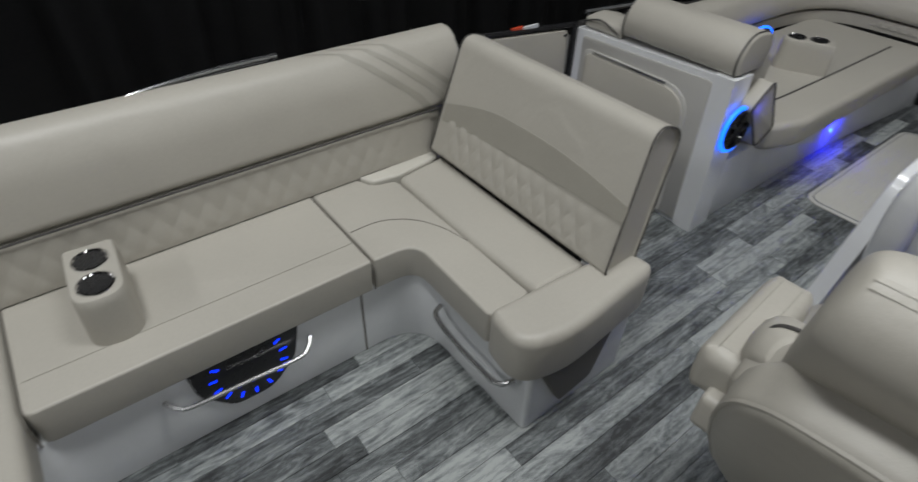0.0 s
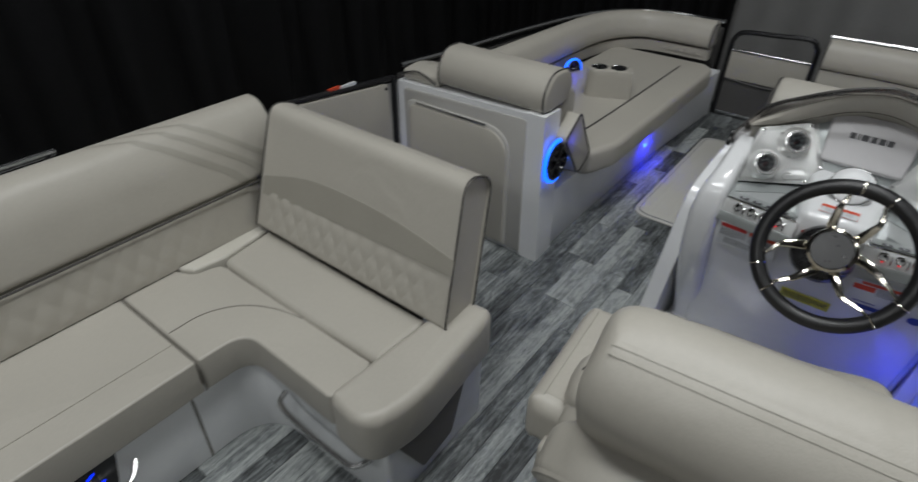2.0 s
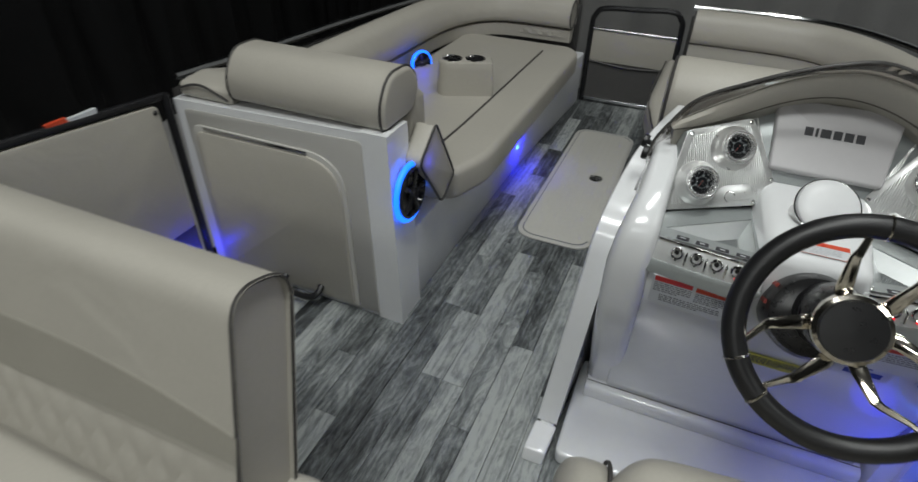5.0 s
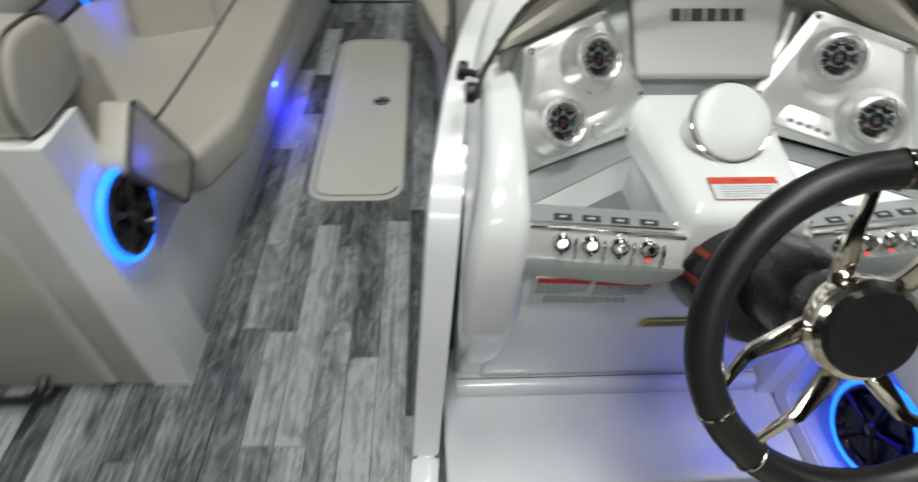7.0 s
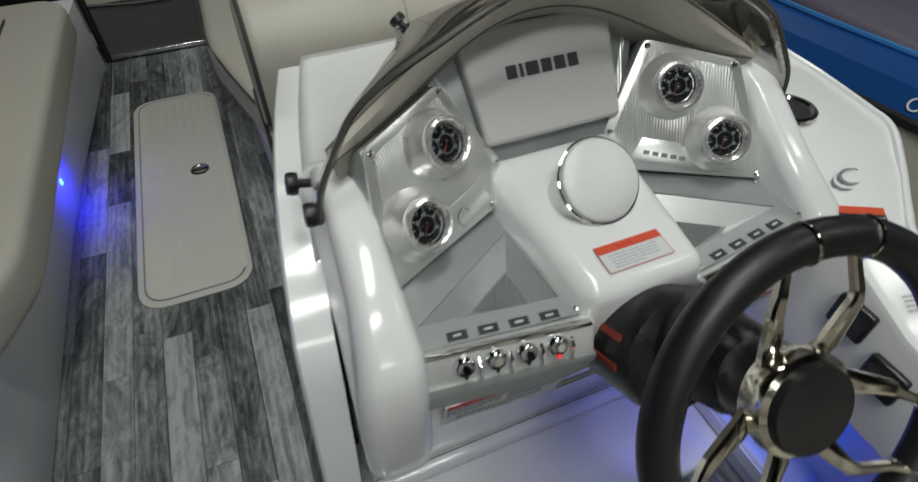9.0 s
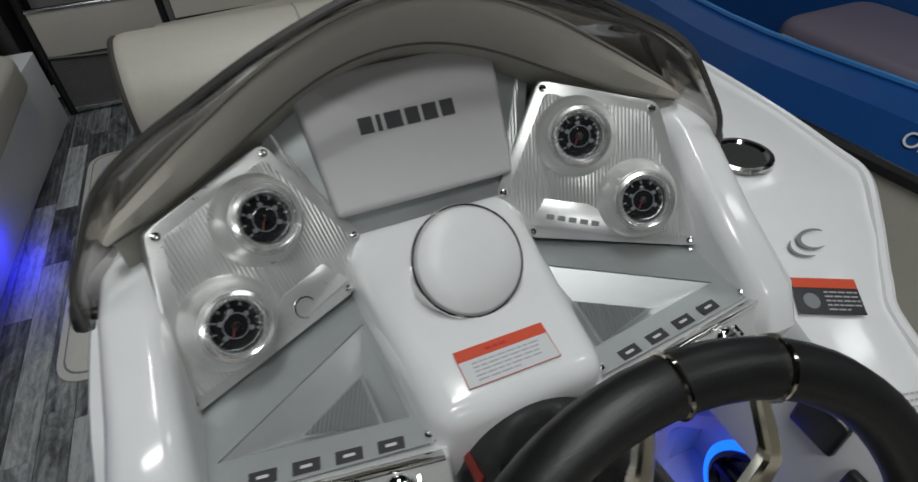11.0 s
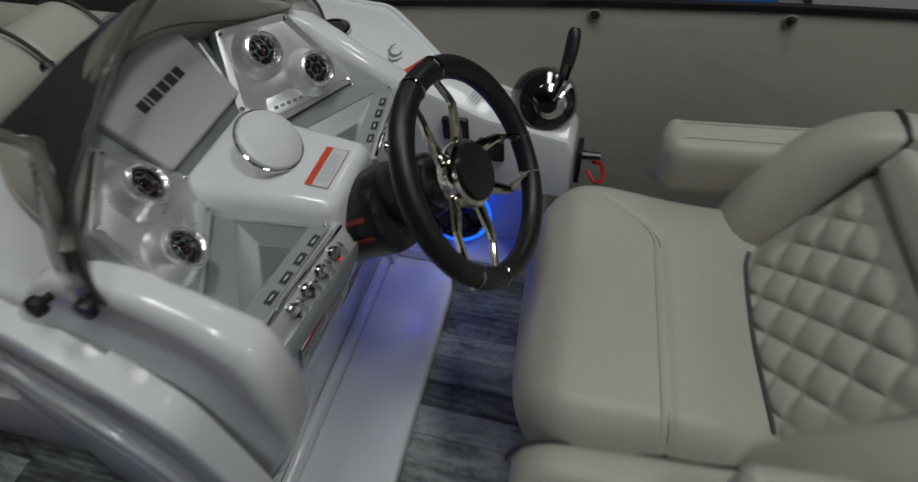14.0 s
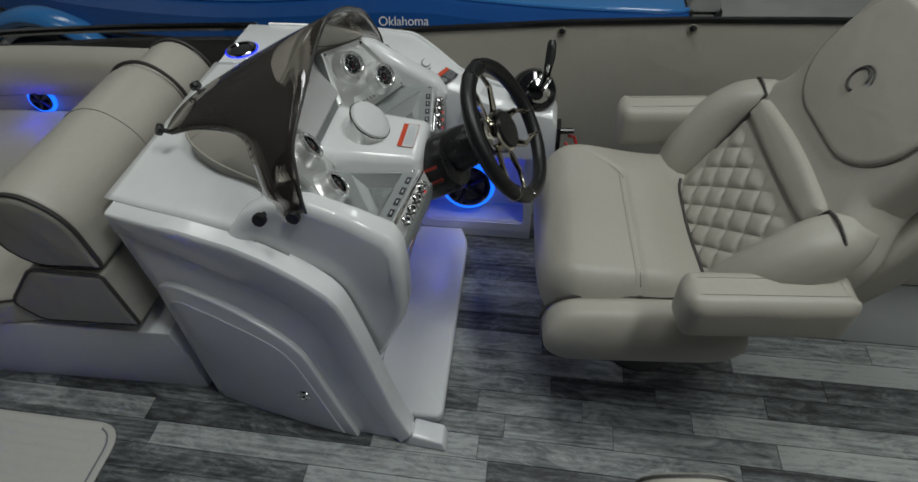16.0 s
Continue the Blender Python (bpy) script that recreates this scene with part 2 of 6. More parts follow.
DRAPEL = surface("pale_drape", (0.55, 0.55, 0.54), 0.9, grain=0.06)
SURR = surface("grey_textured_panel", (0.455, 0.445, 0.42), 0.5, grain=0.07, grain_scale=240, bump=0.25, bump_scale=500)
MIDV = surface("grey_ivory_vinyl", (0.43, 0.41, 0.365), 0.5, grain=0.08, grain_scale=240, bump=0.3, bump_scale=500)
DRAPEG = surface("grey_drape", (0.44, 0.44, 0.435), 0.9, grain=0.08, bump=0.2, bump_scale=600)
CONC = surface("hall_concrete", (0.46, 0.455, 0.445), 0.6, grain=0.15, bump=0.1, bump_scale=60)
EDGEM = surface("smoked_edge", (0.07, 0.068, 0.065), 0.25, grain=0.1)
DIAL = surface("dial_black", (0.016, 0.016, 0.018), 0.9, grain=0.1)
BARM = surface("bright_bar", (0.55, 0.55, 0.55), 0.22, 0.9, grain=0.03)
DOORF = surface("pale_grey_trim", (0.50, 0.49, 0.46), 0.4, grain=0.04)
INKP = surface("print_pale", (0.40, 0.40, 0.42), 0.6, grain=0.05)
RIBD = ribbed_metal("ribbed_tray_floor", (0.30, 0.32, 0.32), 0.35)
DIAL.node_tree.nodes["Principled BSDF"].inputs["Specular IOR Level"].default_value = 0.0
LETTER = surface("hull_lettering_white", (0.85, 0.86, 0.88), 0.4, grain=0.02)
CEIL = surface("hall_ceiling", (0.03, 0.03, 0.033), 0.9, grain=0.1)
SKYP = surface("sky_blue_paint", (0.05, 0.22, 0.55), 0.2, coat=0.4, grain=0.06)
LILAC = surface("lilac_grey_vinyl", (0.15, 0.13, 0.18), 0.5, grain=0.06)
BASEG = surface("plank_joint", (0.085, 0.09, 0.092), 0.7, grain=0.1)
LEDM = glow("blue_led", (0.0, 0.022, 1.0), 1.6)
LEDW = glow("blue_led_core", (0.008, 0.125, 1.0), 2.1)
LEDC = glow("courtesy_led", (0.05, 0.22, 1.0), 9.0)
LEDR = glow("red_led", (1.0, 0.02, 0.03), 0.9)
ACRYL = smoked_acrylic()
MESHC = mesh_cloth()
PLANK = plank_material()


# ---- builders ----
def thing(name, at, label, category, group="", kind=""):
    ob = new(name)
    ob.empty_display_size = 0.1
    ob.location = at
    return tagged(ob, label, category, group, kind)


def part(name, bm, material, parent=None, label="", angle=35, own=None):
    """Links a bmesh, in world places, as one mesh object under a thing or a part."""
    bmesh.ops.recalc_face_normals(bm, faces=bm.faces)
    me = bpy.data.meshes.new(name)
    bm.to_mesh(me)
    bm.free()
    me.materials.append(material)
    me.shade_smooth()
    me.set_sharp_from_angle(angle=radians(angle))
    ob = new(name, me)
    if parent is not None:
        ob.parent = parent
        if parent.type == "EMPTY":
            ob.matrix_parent_inverse = Matrix.Translation(parent.location).inverted()
    if label:
        ob["label"] = label
    return ob


def solo(name, bm, material, label, category, group="", kind="", angle=35):
    return tagged(part(name, bm, material, angle=angle), label, category, group, kind)


def B():
    return bmesh.new()


def soften(bm, r, seg=3, angle=30):
    if r > 0:
        es = [e for e in bm.edges if len(e.link_faces) == 2 and e.calc_face_angle(0) > radians(angle)]
        bmesh.ops.bevel(bm, geom=es, offset=r, segments=seg, profile=0.5, affect="EDGES", clamp_overlap=True)
    return bm


def merge(a, b):
    """Adds the bmesh b to a."""
    me = bpy.data.meshes.new("tmp")
    b.to_mesh(me)
    b.free()
    a.from_mesh(me)
    bpy.data.meshes.remove(me)
    return a


def box(x0, x1, y0, y1, z0, z1, r=0.0, seg=3):
    bm = B()
    m = Matrix.LocRotScale(((x0 + x1) / 2, (y0 + y1) / 2, (z0 + z1) / 2), None, (abs(x1 - x0), abs(y1 - y0), abs(z1 - z0)))
    bmesh.ops.create_cube(bm, size=1, matrix=m)
    return soften(bm, r, seg)


def rounded(pts, r, n=5):
    """A closed outline with its corners rounded; r is one radius or one for each corner."""
    out, k = [], len(pts)
    for i, p in enumerate(pts):
        rr = r[i] if isinstance(r, (list, tuple)) else r
        p, a, b = Vector(p), Vector(pts[i - 1]), Vector(pts[(i + 1) % k])
        if rr <= 0:
            out.append(tuple(p))
            continue
        u, v = (a - p), (b - p)
        d = min(rr, u.length * 0.48, v.length * 0.48)
        s, e = p + u.normalized() * d, p + v.normalized() * d
        for j in range(n + 1):
            t = j / n
            out.append(tuple(s * (1 - t) ** 2 + p * 2 * t * (1 - t) + e * t * t))
    return out


def inset_rings(pts, r, seg):
    """Copies of a closed outline drawn in from its edge along a quarter round: (outline, depth) pairs."""
    k = len(pts)
    P = [Vector((p[0], p[1])) for p in pts]
    turn = 1 if sum(P[i - 1].x * P[i].y - P[i].x * P[i - 1].y for i in range(k)) > 0 else -1
    way, room = [], []
    for i, p in enumerate(P):
        a, b = P[i - 1], P[(i + 1) % k]
        d0, d1 = (p - a), (b - p)
        l0, l1 = d0.length, d1.length
        if l0 < 1e-7 or l1 < 1e-7:
            d0 = d1 = b - a
        d0, d1 = d0.normalized(), d1.normalized()
        n0, n1 = Vector((-d0.y, d0.x)) * turn, Vector((-d1.y, d1.x)) * turn
        nn = (n0 + n1).normalized()
        way.append(nn / max(0.45, nn.dot(n0)))
        phi = math.acos(max(-1, min(1, d0.dot(d1)))) * (1 if (d0.x * d1.y - d0.y * d1.x) * turn > 0 else 0)
        room.append(0.92 * min(max(l0, l1) * 0.6, (l0 + l1) / 2) / phi if phi > 0.02 else 9)
    for _ in range(2):
        room = [min(room[i], room[i - 1] * 1.35 + 0.002, room[(i + 1) % k] * 1.35 + 0.002) for i in range(k)]
    out = []
    for j in range(seg + 1):
        t = math.pi / 2 * j / seg
        q = 1 - math.sin(t)
        out.append(([tuple(p + w * min(r, s) * q) for p, w, s in zip(P, way, room)], r * (1 - math.cos(t))))
    return out


def rounded_block(pts, put, depth, r, seg):
    """Stacks the drawn-in outlines at both ends of a block."""
    r = min(r, depth * 0.49)
    rows = inset_rings(pts, r, seg)
    rings = [[put(p, d) for p in q] for q, d in rows] + [[put(p, depth - d) for p in q] for q, d in rows[::-1]]
    return loft(rings)


def prism(pts, axis, a, b, r=0.0, seg=3, angle=30, drawn=True):
    """An outline in the plane across the axis, drawn out from a to b. Axis x: (y, z); y: (x, z); z: (x, y)."""
    bm = B()
    put = {"x": lambda p, c: (c, p[0], p[1]), "y": lambda p, c: (p[0], c, p[1]), "z": lambda p, c: (p[0], p[1], c)}[axis]
    if drawn and r > 0 and len(pts) > 9:
        return rounded_block(pts, lambda p, d: put(p, min(a, b) + d), abs(b - a), r, max(seg, 3))
    lo, hi = [bm.verts.new(put(p, a)) for p in pts], [bm.verts.new(put(p, b)) for p in pts]
    bm.faces.new(lo)
    bm.faces.new(hi[::-1])
    for i in range(len(pts)):
        j = (i + 1) % len(pts)
        bm.faces.new((lo[j], lo[i], hi[i], hi[j]))
    bmesh.ops.recalc_face_normals(bm, faces=bm.faces)
    return soften(bm, r, seg, angle)


def slab(pts3, normal, thick, r=0.0, seg=2):
    """A flat outline in space, thickened along the normal."""
    bm, nv = B(), Vector(normal).normalized() * thick
    lo, hi = [bm.verts.new(p) for p in pts3], [bm.verts.new(Vector(p) + nv) for p in pts3]
    bm.faces.new(lo)
    bm.faces.new(hi[::-1])
    for i in range(len(pts3)):
        j = (i + 1) % len(pts3)
        bm.faces.new((lo[j], lo[i], hi[i], hi[j]))
    bmesh.ops.recalc_face_normals(bm, faces=bm.faces)
    return soften(bm, r, seg)


def loft(rings, closed=False, caps=True):
    """Skins a row of rings that have the same number of points."""
    bm = B()
    vs = [[bm.verts.new(p) for p in ring] for ring in rings]
    k, m = len(rings[0]), len(rings)
    for i in range(m if closed else m - 1):
        a, b = vs[i], vs[(i + 1) % m]
        for j in range(k):
            bm.faces.new((a[j], a[(j + 1) % k], b[(j + 1) % k], b[j]))
    if caps and not closed:
        bm.faces.new(vs[0][::-1])
        bm.faces.new(vs[-1])
    bmesh.ops.recalc_face_normals(bm, faces=bm.faces)
    return bm


def spline(pts, n=8, closed=False):
    """A smooth line through points."""
    P, out, k = [Vector(p) for p in pts], [], len(pts)
    for i in range(k if closed else k - 1):
        p1, p2 = P[i], P[(i + 1) % k]
        p0 = P[i - 1] if (closed or i > 0) else p1 * 2 - p2
        p3 = P[(i + 2) % k] if (closed or i + 2 < k) else p2 * 2 - p1
        for j in range(n):
            t = j / n
            out.append(0.5 * (2 * p1 + (p2 - p0) * t + (2 * p0 - 5 * p1 + 4 * p2 - p3) * t * t + (3 * p1 - p0 - 3 * p2 + p3) * t ** 3))
    if not closed:
        out.append(P[-1])
    return out


def tube(pts, r, seg=8, closed=False, flat=1.0):
    """A round bar along points; r may be one for each point."""
    P = [Vector(p) for p in pts]
    k, rings, side = len(P), [], None
    for i, p in enumerate(P):
        a, b = (P[i - 1], P[(i + 1) % k]) if closed or 0 < i < k - 1 else ((P[0], P[1]) if i == 0 else (P[-2], P[-1]))
        t = (b - a).normalized()
        if side is None:
            side = t.cross(Vector((0, 0, 1)) if abs(t.z) < 0.9 else Vector((1, 0, 0))).normalized()
        side = (side - t * side.dot(t)).normalized()
        up = side.cross(t)
        rr = r[i] if isinstance(r, (list, tuple)) else r
        rings.append([p + side * (math.cos(q) * rr) + up * (math.sin(q) * rr * flat) for q in (2 * math.pi * j / seg for j in range(seg))])
    return loft(rings, closed)


def sweep(section, path, closed=False):
    """Draws a section (out, up) along a level path; out is to the right of the way."""
    P = [Vector(p) for p in path]
    k, rings = len(P), []
    for i, p in enumerate(P):
        d0 = (P[i] - P[i - 1]).normalized() if i or closed else None
        d1 = (P[(i + 1) % k] - P[i]).normalized() if i < k - 1 or closed else None
        d0, d1 = d0 or d1, d1 or d0
        n0, n1 = Vector((d0.y, -d0.x, 0)).normalized(), Vector((d1.y, -d1.x, 0)).normalized()
        nn = (n0 + n1).normalized()
        nn = nn / max(0.5, nn.dot(n0))
        rings.append([p + nn * u + Vector((0, 0, v)) for u, v in section])
    return loft(rings, closed)


def lathe(profile, at, axis, seg=24, spin=0.0):
    """Turns a profile of (radius, height) round an axis through a place."""
    q = Vector((0, 0, 1)).rotation_difference(Vector(axis).normalized()).to_matrix().to_4x4()
    m = Matrix.Translation(at) @ q @ Matrix.Rotation(spin, 4, "Z")
    rings = [[m @ Vector((r * math.cos(a), r * math.sin(a), h)) for a in (2 * math.pi * j / seg for j in range(seg))] for r, h in profile]
    if profile[0][0] > 1e-6 and profile[-1][0] > 1e-6:
        return loft(rings[:-1] if profile[0] == profile[-1] else rings, closed=True)
    return loft(rings, caps=True)


def ring_of(at, axis, R, r, seg=40, sub=8, a0=0.0, a1=2 * math.pi):
    """A round ring, or a part of one."""
    q = Vector((0, 0, 1)).rotation_difference(Vector(axis).normalized()).to_matrix().to_4x4()
    m = Matrix.Translation(at) @ q
    full = a1 - a0 > 6.28
    pts = [m @ Vector((R * math.cos(a), R * math.sin(a), 0)) for a in (a0 + (a1 - a0) * j / seg for j in range(seg if full else seg + 1))]
    return tube(pts, r, sub, closed=full)


class Face:
    """A flat face in space: places by (u, v, height) from its corner."""

    def __init__(self, at, u, v):
        self.o, self.u = Vector(at), Vector(u).normalized()
        self.n = self.u.cross(Vector(v)).normalized()
        self.v = self.n.cross(self.u)

    def at(self, u, v, h=0.0):
        return self.o + self.u * u + self.v * v + self.n * h

    def plate(self, pts, h0, h1, r=0.0, seg=2):
        if r > 0 and len(pts) > 9:
            return rounded_block(pts, lambda p, d: self.at(p[0], p[1], min(h0, h1) + d), abs(h1 - h0), r, max(seg, 2))
        return slab([self.at(u, v, h0) for u, v in pts], self.n, h1 - h0, r, seg)

    def bar(self, u0, u1, v0, v1, h0, h1, r=0.0):
        return self.plate([(u0, v0), (u1, v0), (u1, v1), (u0, v1)], h0, h1, r)


def writing_bars(face, u0, u1, v0, rows, pitch, high, h, seed=1):
    """Rows of small bars that stand for print."""
    rnd, bm = random.Random(seed), B()
    for k in range(rows):
        u, v = u0, v0 - k * pitch
        end = u1 if k < rows - 1 else u0 + (u1 - u0) * 0.65
        while u < end - 0.002:
            w = min(rnd.uniform(0.004, 0.011), end - u)
            merge(bm, face.bar(u, u + w, v, v + high, h, h + 0.0004))
            u += w + 0.0018
    return bm


def quilt(face, u0, u1, v0, v1, w, h, depth, n=8, base=0.0, side=None):
    """Diamond-stitched padding on a face; side(v) may give its half width."""
    bm = B()
    nu, nv = max(2, round((u1 - u0) / w * n)), max(2, round((v1 - v0) / h * n))
    rows, high = [], []
    for j in range(nv + 1):
        row, hr = [], []
        for i in range(nu + 1):
            u, v = i / n - (nu / n) / 2, j / n
            a, b = (u + v) % 1.0, (u - v) % 1.0
            k = (math.sin(math.pi * a) * math.sin(math.pi * b)) ** 0.42 if min(a, 1 - a, b, 1 - b) > 1e-6 else 0.0
            rim = min(1.0, 8 * min(i / nu, 1 - i / nu) + 0.0, 8 * min(j / nv, 1 - j / nv))
            vv = v0 + (v1 - v0) * j / nv
            wide = side(vv) * 2 / (u1 - u0) if side else 1.0
            uu = (u0 + u1) / 2 + (u1 - u0) * (i / nu - 0.5) * wide
            hr.append(k)
            row.append(bm.verts.new(face.at(uu, vv, base + depth * k * rim)))
        rows.append(row)
        high.append(hr)
    for j in range(nv):
        for i in range(nu):
            a, b, c, d = rows[j][i], rows[j][i + 1], rows[j + 1][i + 1], rows[j + 1][i]
            if high[j][i] + high[j + 1][i + 1] < high[j][i + 1] + high[j + 1][i]:
                bm.faces.new((a, b, c))
                bm.faces.new((a, c, d))
            else:
                bm.faces.new((a, b, d))
                bm.faces.new((b, c, d))
    return bm


def pillow(x0, x1, y0, y1, z0, z1, rx, ry, corner=0.06, crown=0.0, dent=None, n=30, m=None):
    """A stuffed cushion with rounded edges and softened corners; dent(x, y) lowers its top."""
    bm = B()
    cx, cy, cz, hx, hy, hz = (x0 + x1) / 2, (y0 + y1) / 2, (z0 + z1) / 2, (x1 - x0) / 2, (y1 - y0) / 2, (z1 - z0) / 2
    put = (lambda p: m @ Vector(p)) if m else Vector

    def edge(s, r, half):
        q = (abs(s) * half - (half - r)) / r
        return 1.0 if q <= 0 else math.sqrt(max(0.0, 1 - q * q))

    def spread(i):
        s = 2 * i / n - 1
        return math.copysign(1 - (1 - abs(s)) ** 1.6, s)
    layers = {}
    for top in (1, -1):
        for i in range(n + 1):
            for j in range(n + 1):
                rim = i in (0, n) or j in (0, n)
                if rim and top < 0:
                    layers[top, i, j] = layers[1, i, j]
                    continue
                s, t = spread(i), spread(j)
                x, y = cx + hx * s * (1 - corner * abs(t) ** 7), cy + hy * t * (1 - corner * abs(s) ** 7)
                lift = hz * edge(s, rx, hx) * edge(t, ry, hy)
                z = cz + top * lift
                if top > 0:
                    z += crown * (1 - s * s) * (1 - t * t) - (dent(x, y) if dent else 0.0)
                layers[top, i, j] = bm.verts.new(put((x, y, z)))
    for top in (1, -1):
        for i in range(n):
            for j in range(n):
                bm.faces.new([layers[top, a, b] for a, b in ((i, j), (i + 1, j), (i + 1, j + 1), (i, j + 1))][::top])
    return bm


def mirrored(pts, c=0.556):
    return [(2 * c - p[0], *p[1:]) for p in pts]


# ---- hall round the boat ----
def curtain(name, x0, x1, y0, y1, z0, z1, material, label, folds, deep):
    bm, n = B(), 160
    d = Vector((x1 - x0, y1 - y0, 0))
    side = Vector((-d.y, d.x, 0)).normalized()
    rnd = random.Random(folds)
    ph = [rnd.uniform(0, 6.28) for _ in range(4)]
    lo, hi = [], []
    for i in range(n + 1):
        t = i / n
        s = deep * (math.sin(folds * 6.28 * t + ph[0]) + 0.6 * math.sin(folds * 2.3 * 6.28 * t + ph[1]))
        p = Vector((x0, y0, 0)) + d * t
        lo.append(bm.verts.new((*(p + side * s).xy, z0)))
        hi.append(bm.verts.new((*(p + side * s * 0.7).xy, z1)))
    for i in range(n):
        bm.faces.new((lo[i], lo[i + 1], hi[i + 1], hi[i]))
    ob = solo(name, bm, material, label, "drape", kind="structure", angle=180)
    mod = ob.modifiers.new("thick", "SOLIDIFY")
    mod.thickness = 0.02
    return ob


solo("ground", box(-9, 9, -8, 10.5, -0.95, -0.85), CONC, "dark grey concrete floor of the show hall", "floor", kind="structure")
solo("ceiling", box(-9, 9, -8, 10.5, 6.0, 6.1), CEIL, "dark hall ceiling high overhead", "ceiling", kind="structure")
curtain("wall_port", -4.2, -4.2, -8, 10.4, -0.85, 6.0, DRAPEB, "black drape hanging along the dark hall", 30, 0.05)
curtain("wall_bow_dark", -4.2, -1.02, 8.0, 8.0, -0.85, 6.0, DRAPEB, "black drape beyond the bow", 9, 0.05)
curtain("wall_bow", -1.0, 9.0, 7.9, 7.9, -0.85, 6.0, DRAPEG, "grey pleated drape behind the bow of the boat", 12, 0.03)
# unseen; kept pale to throw reflections and fill onto the console
curtain("wall_starboard", 8.6, 8.6, -8, 10.4, -0.85, 6.0, DRAPEL, "unseen pale drape that reflects fill light from the far side of the hall", 20, 0.06)
curtain("wall_stern", -9, 9, -7.6, -7.6, -0.85, 6.0, DRAPEB, "black drape behind the stern", 24, 0.06)

# ---- deck and fences ----
solo("deck", prism(rounded([(-1.34, -0.6), (1.30, -0.6), (1.30, 5.0), (0.9, 5.5), (-0.9, 5.5), (-1.34, 5.0)], 0.1), "z", -0.1, -0.006), BASEG,
     "grey deck under the planks of the boat", "deck", kind="structure")
solo("deck_edge", sweep([(0, -0.12), (0.03, -0.12), (0.03, 0.02), (0, 0.02)], [(1.30, -0.6, 0), (1.30, 5.0, 0), (0.9, 5.5, 0), (-0.9, 5.5, 0), (-1.34, 5.0, 0), (-1.34, -0.6, 0)][::-1]),
     STEEL, "polished aluminium edge round the deck", "trim", kind="structure")


def fence_run(name, path, z0, tops, label, panel=VINYL, thick=0.03):
    """A padded fence panel along a path, its top following the sheer."""
    P = [Vector((*p, 0)) for p in path]
    rings = []
    for i, p in enumerate(P):
        a, b = P[max(0, i - 1)], P[min(len(P) - 1, i + 1)]
        t = (b - a).normalized()
        s = Vector((t.y, -t.x, 0)) * thick
        rings.append([p + Vector((0, 0, z0)), p + Vector((0, 0, tops[i])), p + s + Vector((0, 0, tops[i])), p + s + Vector((0, 0, z0))])
    return solo(name, soften(loft(rings), 0.006, 2), panel, label, "fence", kind="structure")


def rail_run(name, path, tops, r, material, label, lift=0.018):
    return solo(name, tube(spline([(x, y, z + lift) for (x, y), z in zip(path, tops)], 6), r, 8), material, label, "rail", kind="structure")


STB = [(1.205, -0.6), (1.205, 0.6), (1.205, 1.66), (1.205, 2.02), (1.205, 2.4), (1.205, 3.1), (1.205, 3.5)]
STBZ = [0.785, 0.78, 0.774, 0.770, 0.755, 0.707, 0.689]
fence_run("wall_1", STB, 0.0, STBZ, "ivory vinyl padded inner wall beside the helm")
solo("rail_1", sweep([(-0.003, 0), (0.014, 0), (0.014, 0.014), (-0.003, 0.014)], [(x, y, z) for (x, y), z in zip(STB, STBZ)]), RAILB,
     "black anodised top rail over the padded wall", "rail", kind="structure")
for y, z in ((2.409, 0.735), (2.006, 0.752), (1.2, 0.75), (0.4, 0.755)):
    snap = thing("snap_fastener", (1.2, y, z), "small black snap fastener on the padded wall", "fastener", "snaps along the wall")
    part("stud", lathe([(0.0, 0), (0.009, 0), (0.009, 0.004), (0.005, 0.008), (0.0, 0.009)], (1.2045, y, z), (-1, 0, 0), 12), BLACK, snap)
    part("dimple", ring_of((1.204, y, z), (1, 0, 0), 0.013, 0.003, 16, 6), TAN, snap)
PRT = [(-1.27, 2.33), (-1.27, 1.4), (-1.27, 0.4), (-1.27, -0.6)]
fence_run("wall_2", PRT, 0.0, [0.70, 0.70, 0.71, 0.72], "fence panel behind the corner sofa", CHAR)
rail_run("rail_2", PRT, [0.70, 0.705, 0.71, 0.72], 0.016, RAILB, "black top rail behind the sofa")
BOWP = [(-0.47, 5.36), (-0.75, 5.36), (-0.98, 5.27), (-1.16, 5.06), (-1.27, 4.7), (-1.30, 4.1), (-1.30, 3.5), (-1.30, 3.05)]
BOWZ = [0.575, 0.575, 0.58, 0.59, 0.60, 0.63, 0.66, 0.69]
fence_run("wall_3", BOWP, 0.0, [z - 0.01 for z in BOWZ], "curved port bow fence", CHAR)
rail_run("rail_3", BOWP, [z + 0.018 for z in BOWZ], 0.015, STEEL, "polished curved rail round the port bow")
BOWS = [(1.27, 3.5), (1.27, 4.1), (1.22, 4.7), (1.06, 5.08), (0.86, 5.28), (0.6, 5.36), (0.165, 5.36)]
BOWSZ = [0.66, 0.64, 0.62, 0.605, 0.598, 0.592, 0.588]
fence_run("wall_4", BOWS, 0.0, [z - 0.01 for z in BOWSZ], "curved starboard bow fence", CHAR)
rail_run("rail_4", BOWS, [z + 0.022 for z in BOWSZ], 0.015, STEEL, "polished curved rail round the starboard bow")

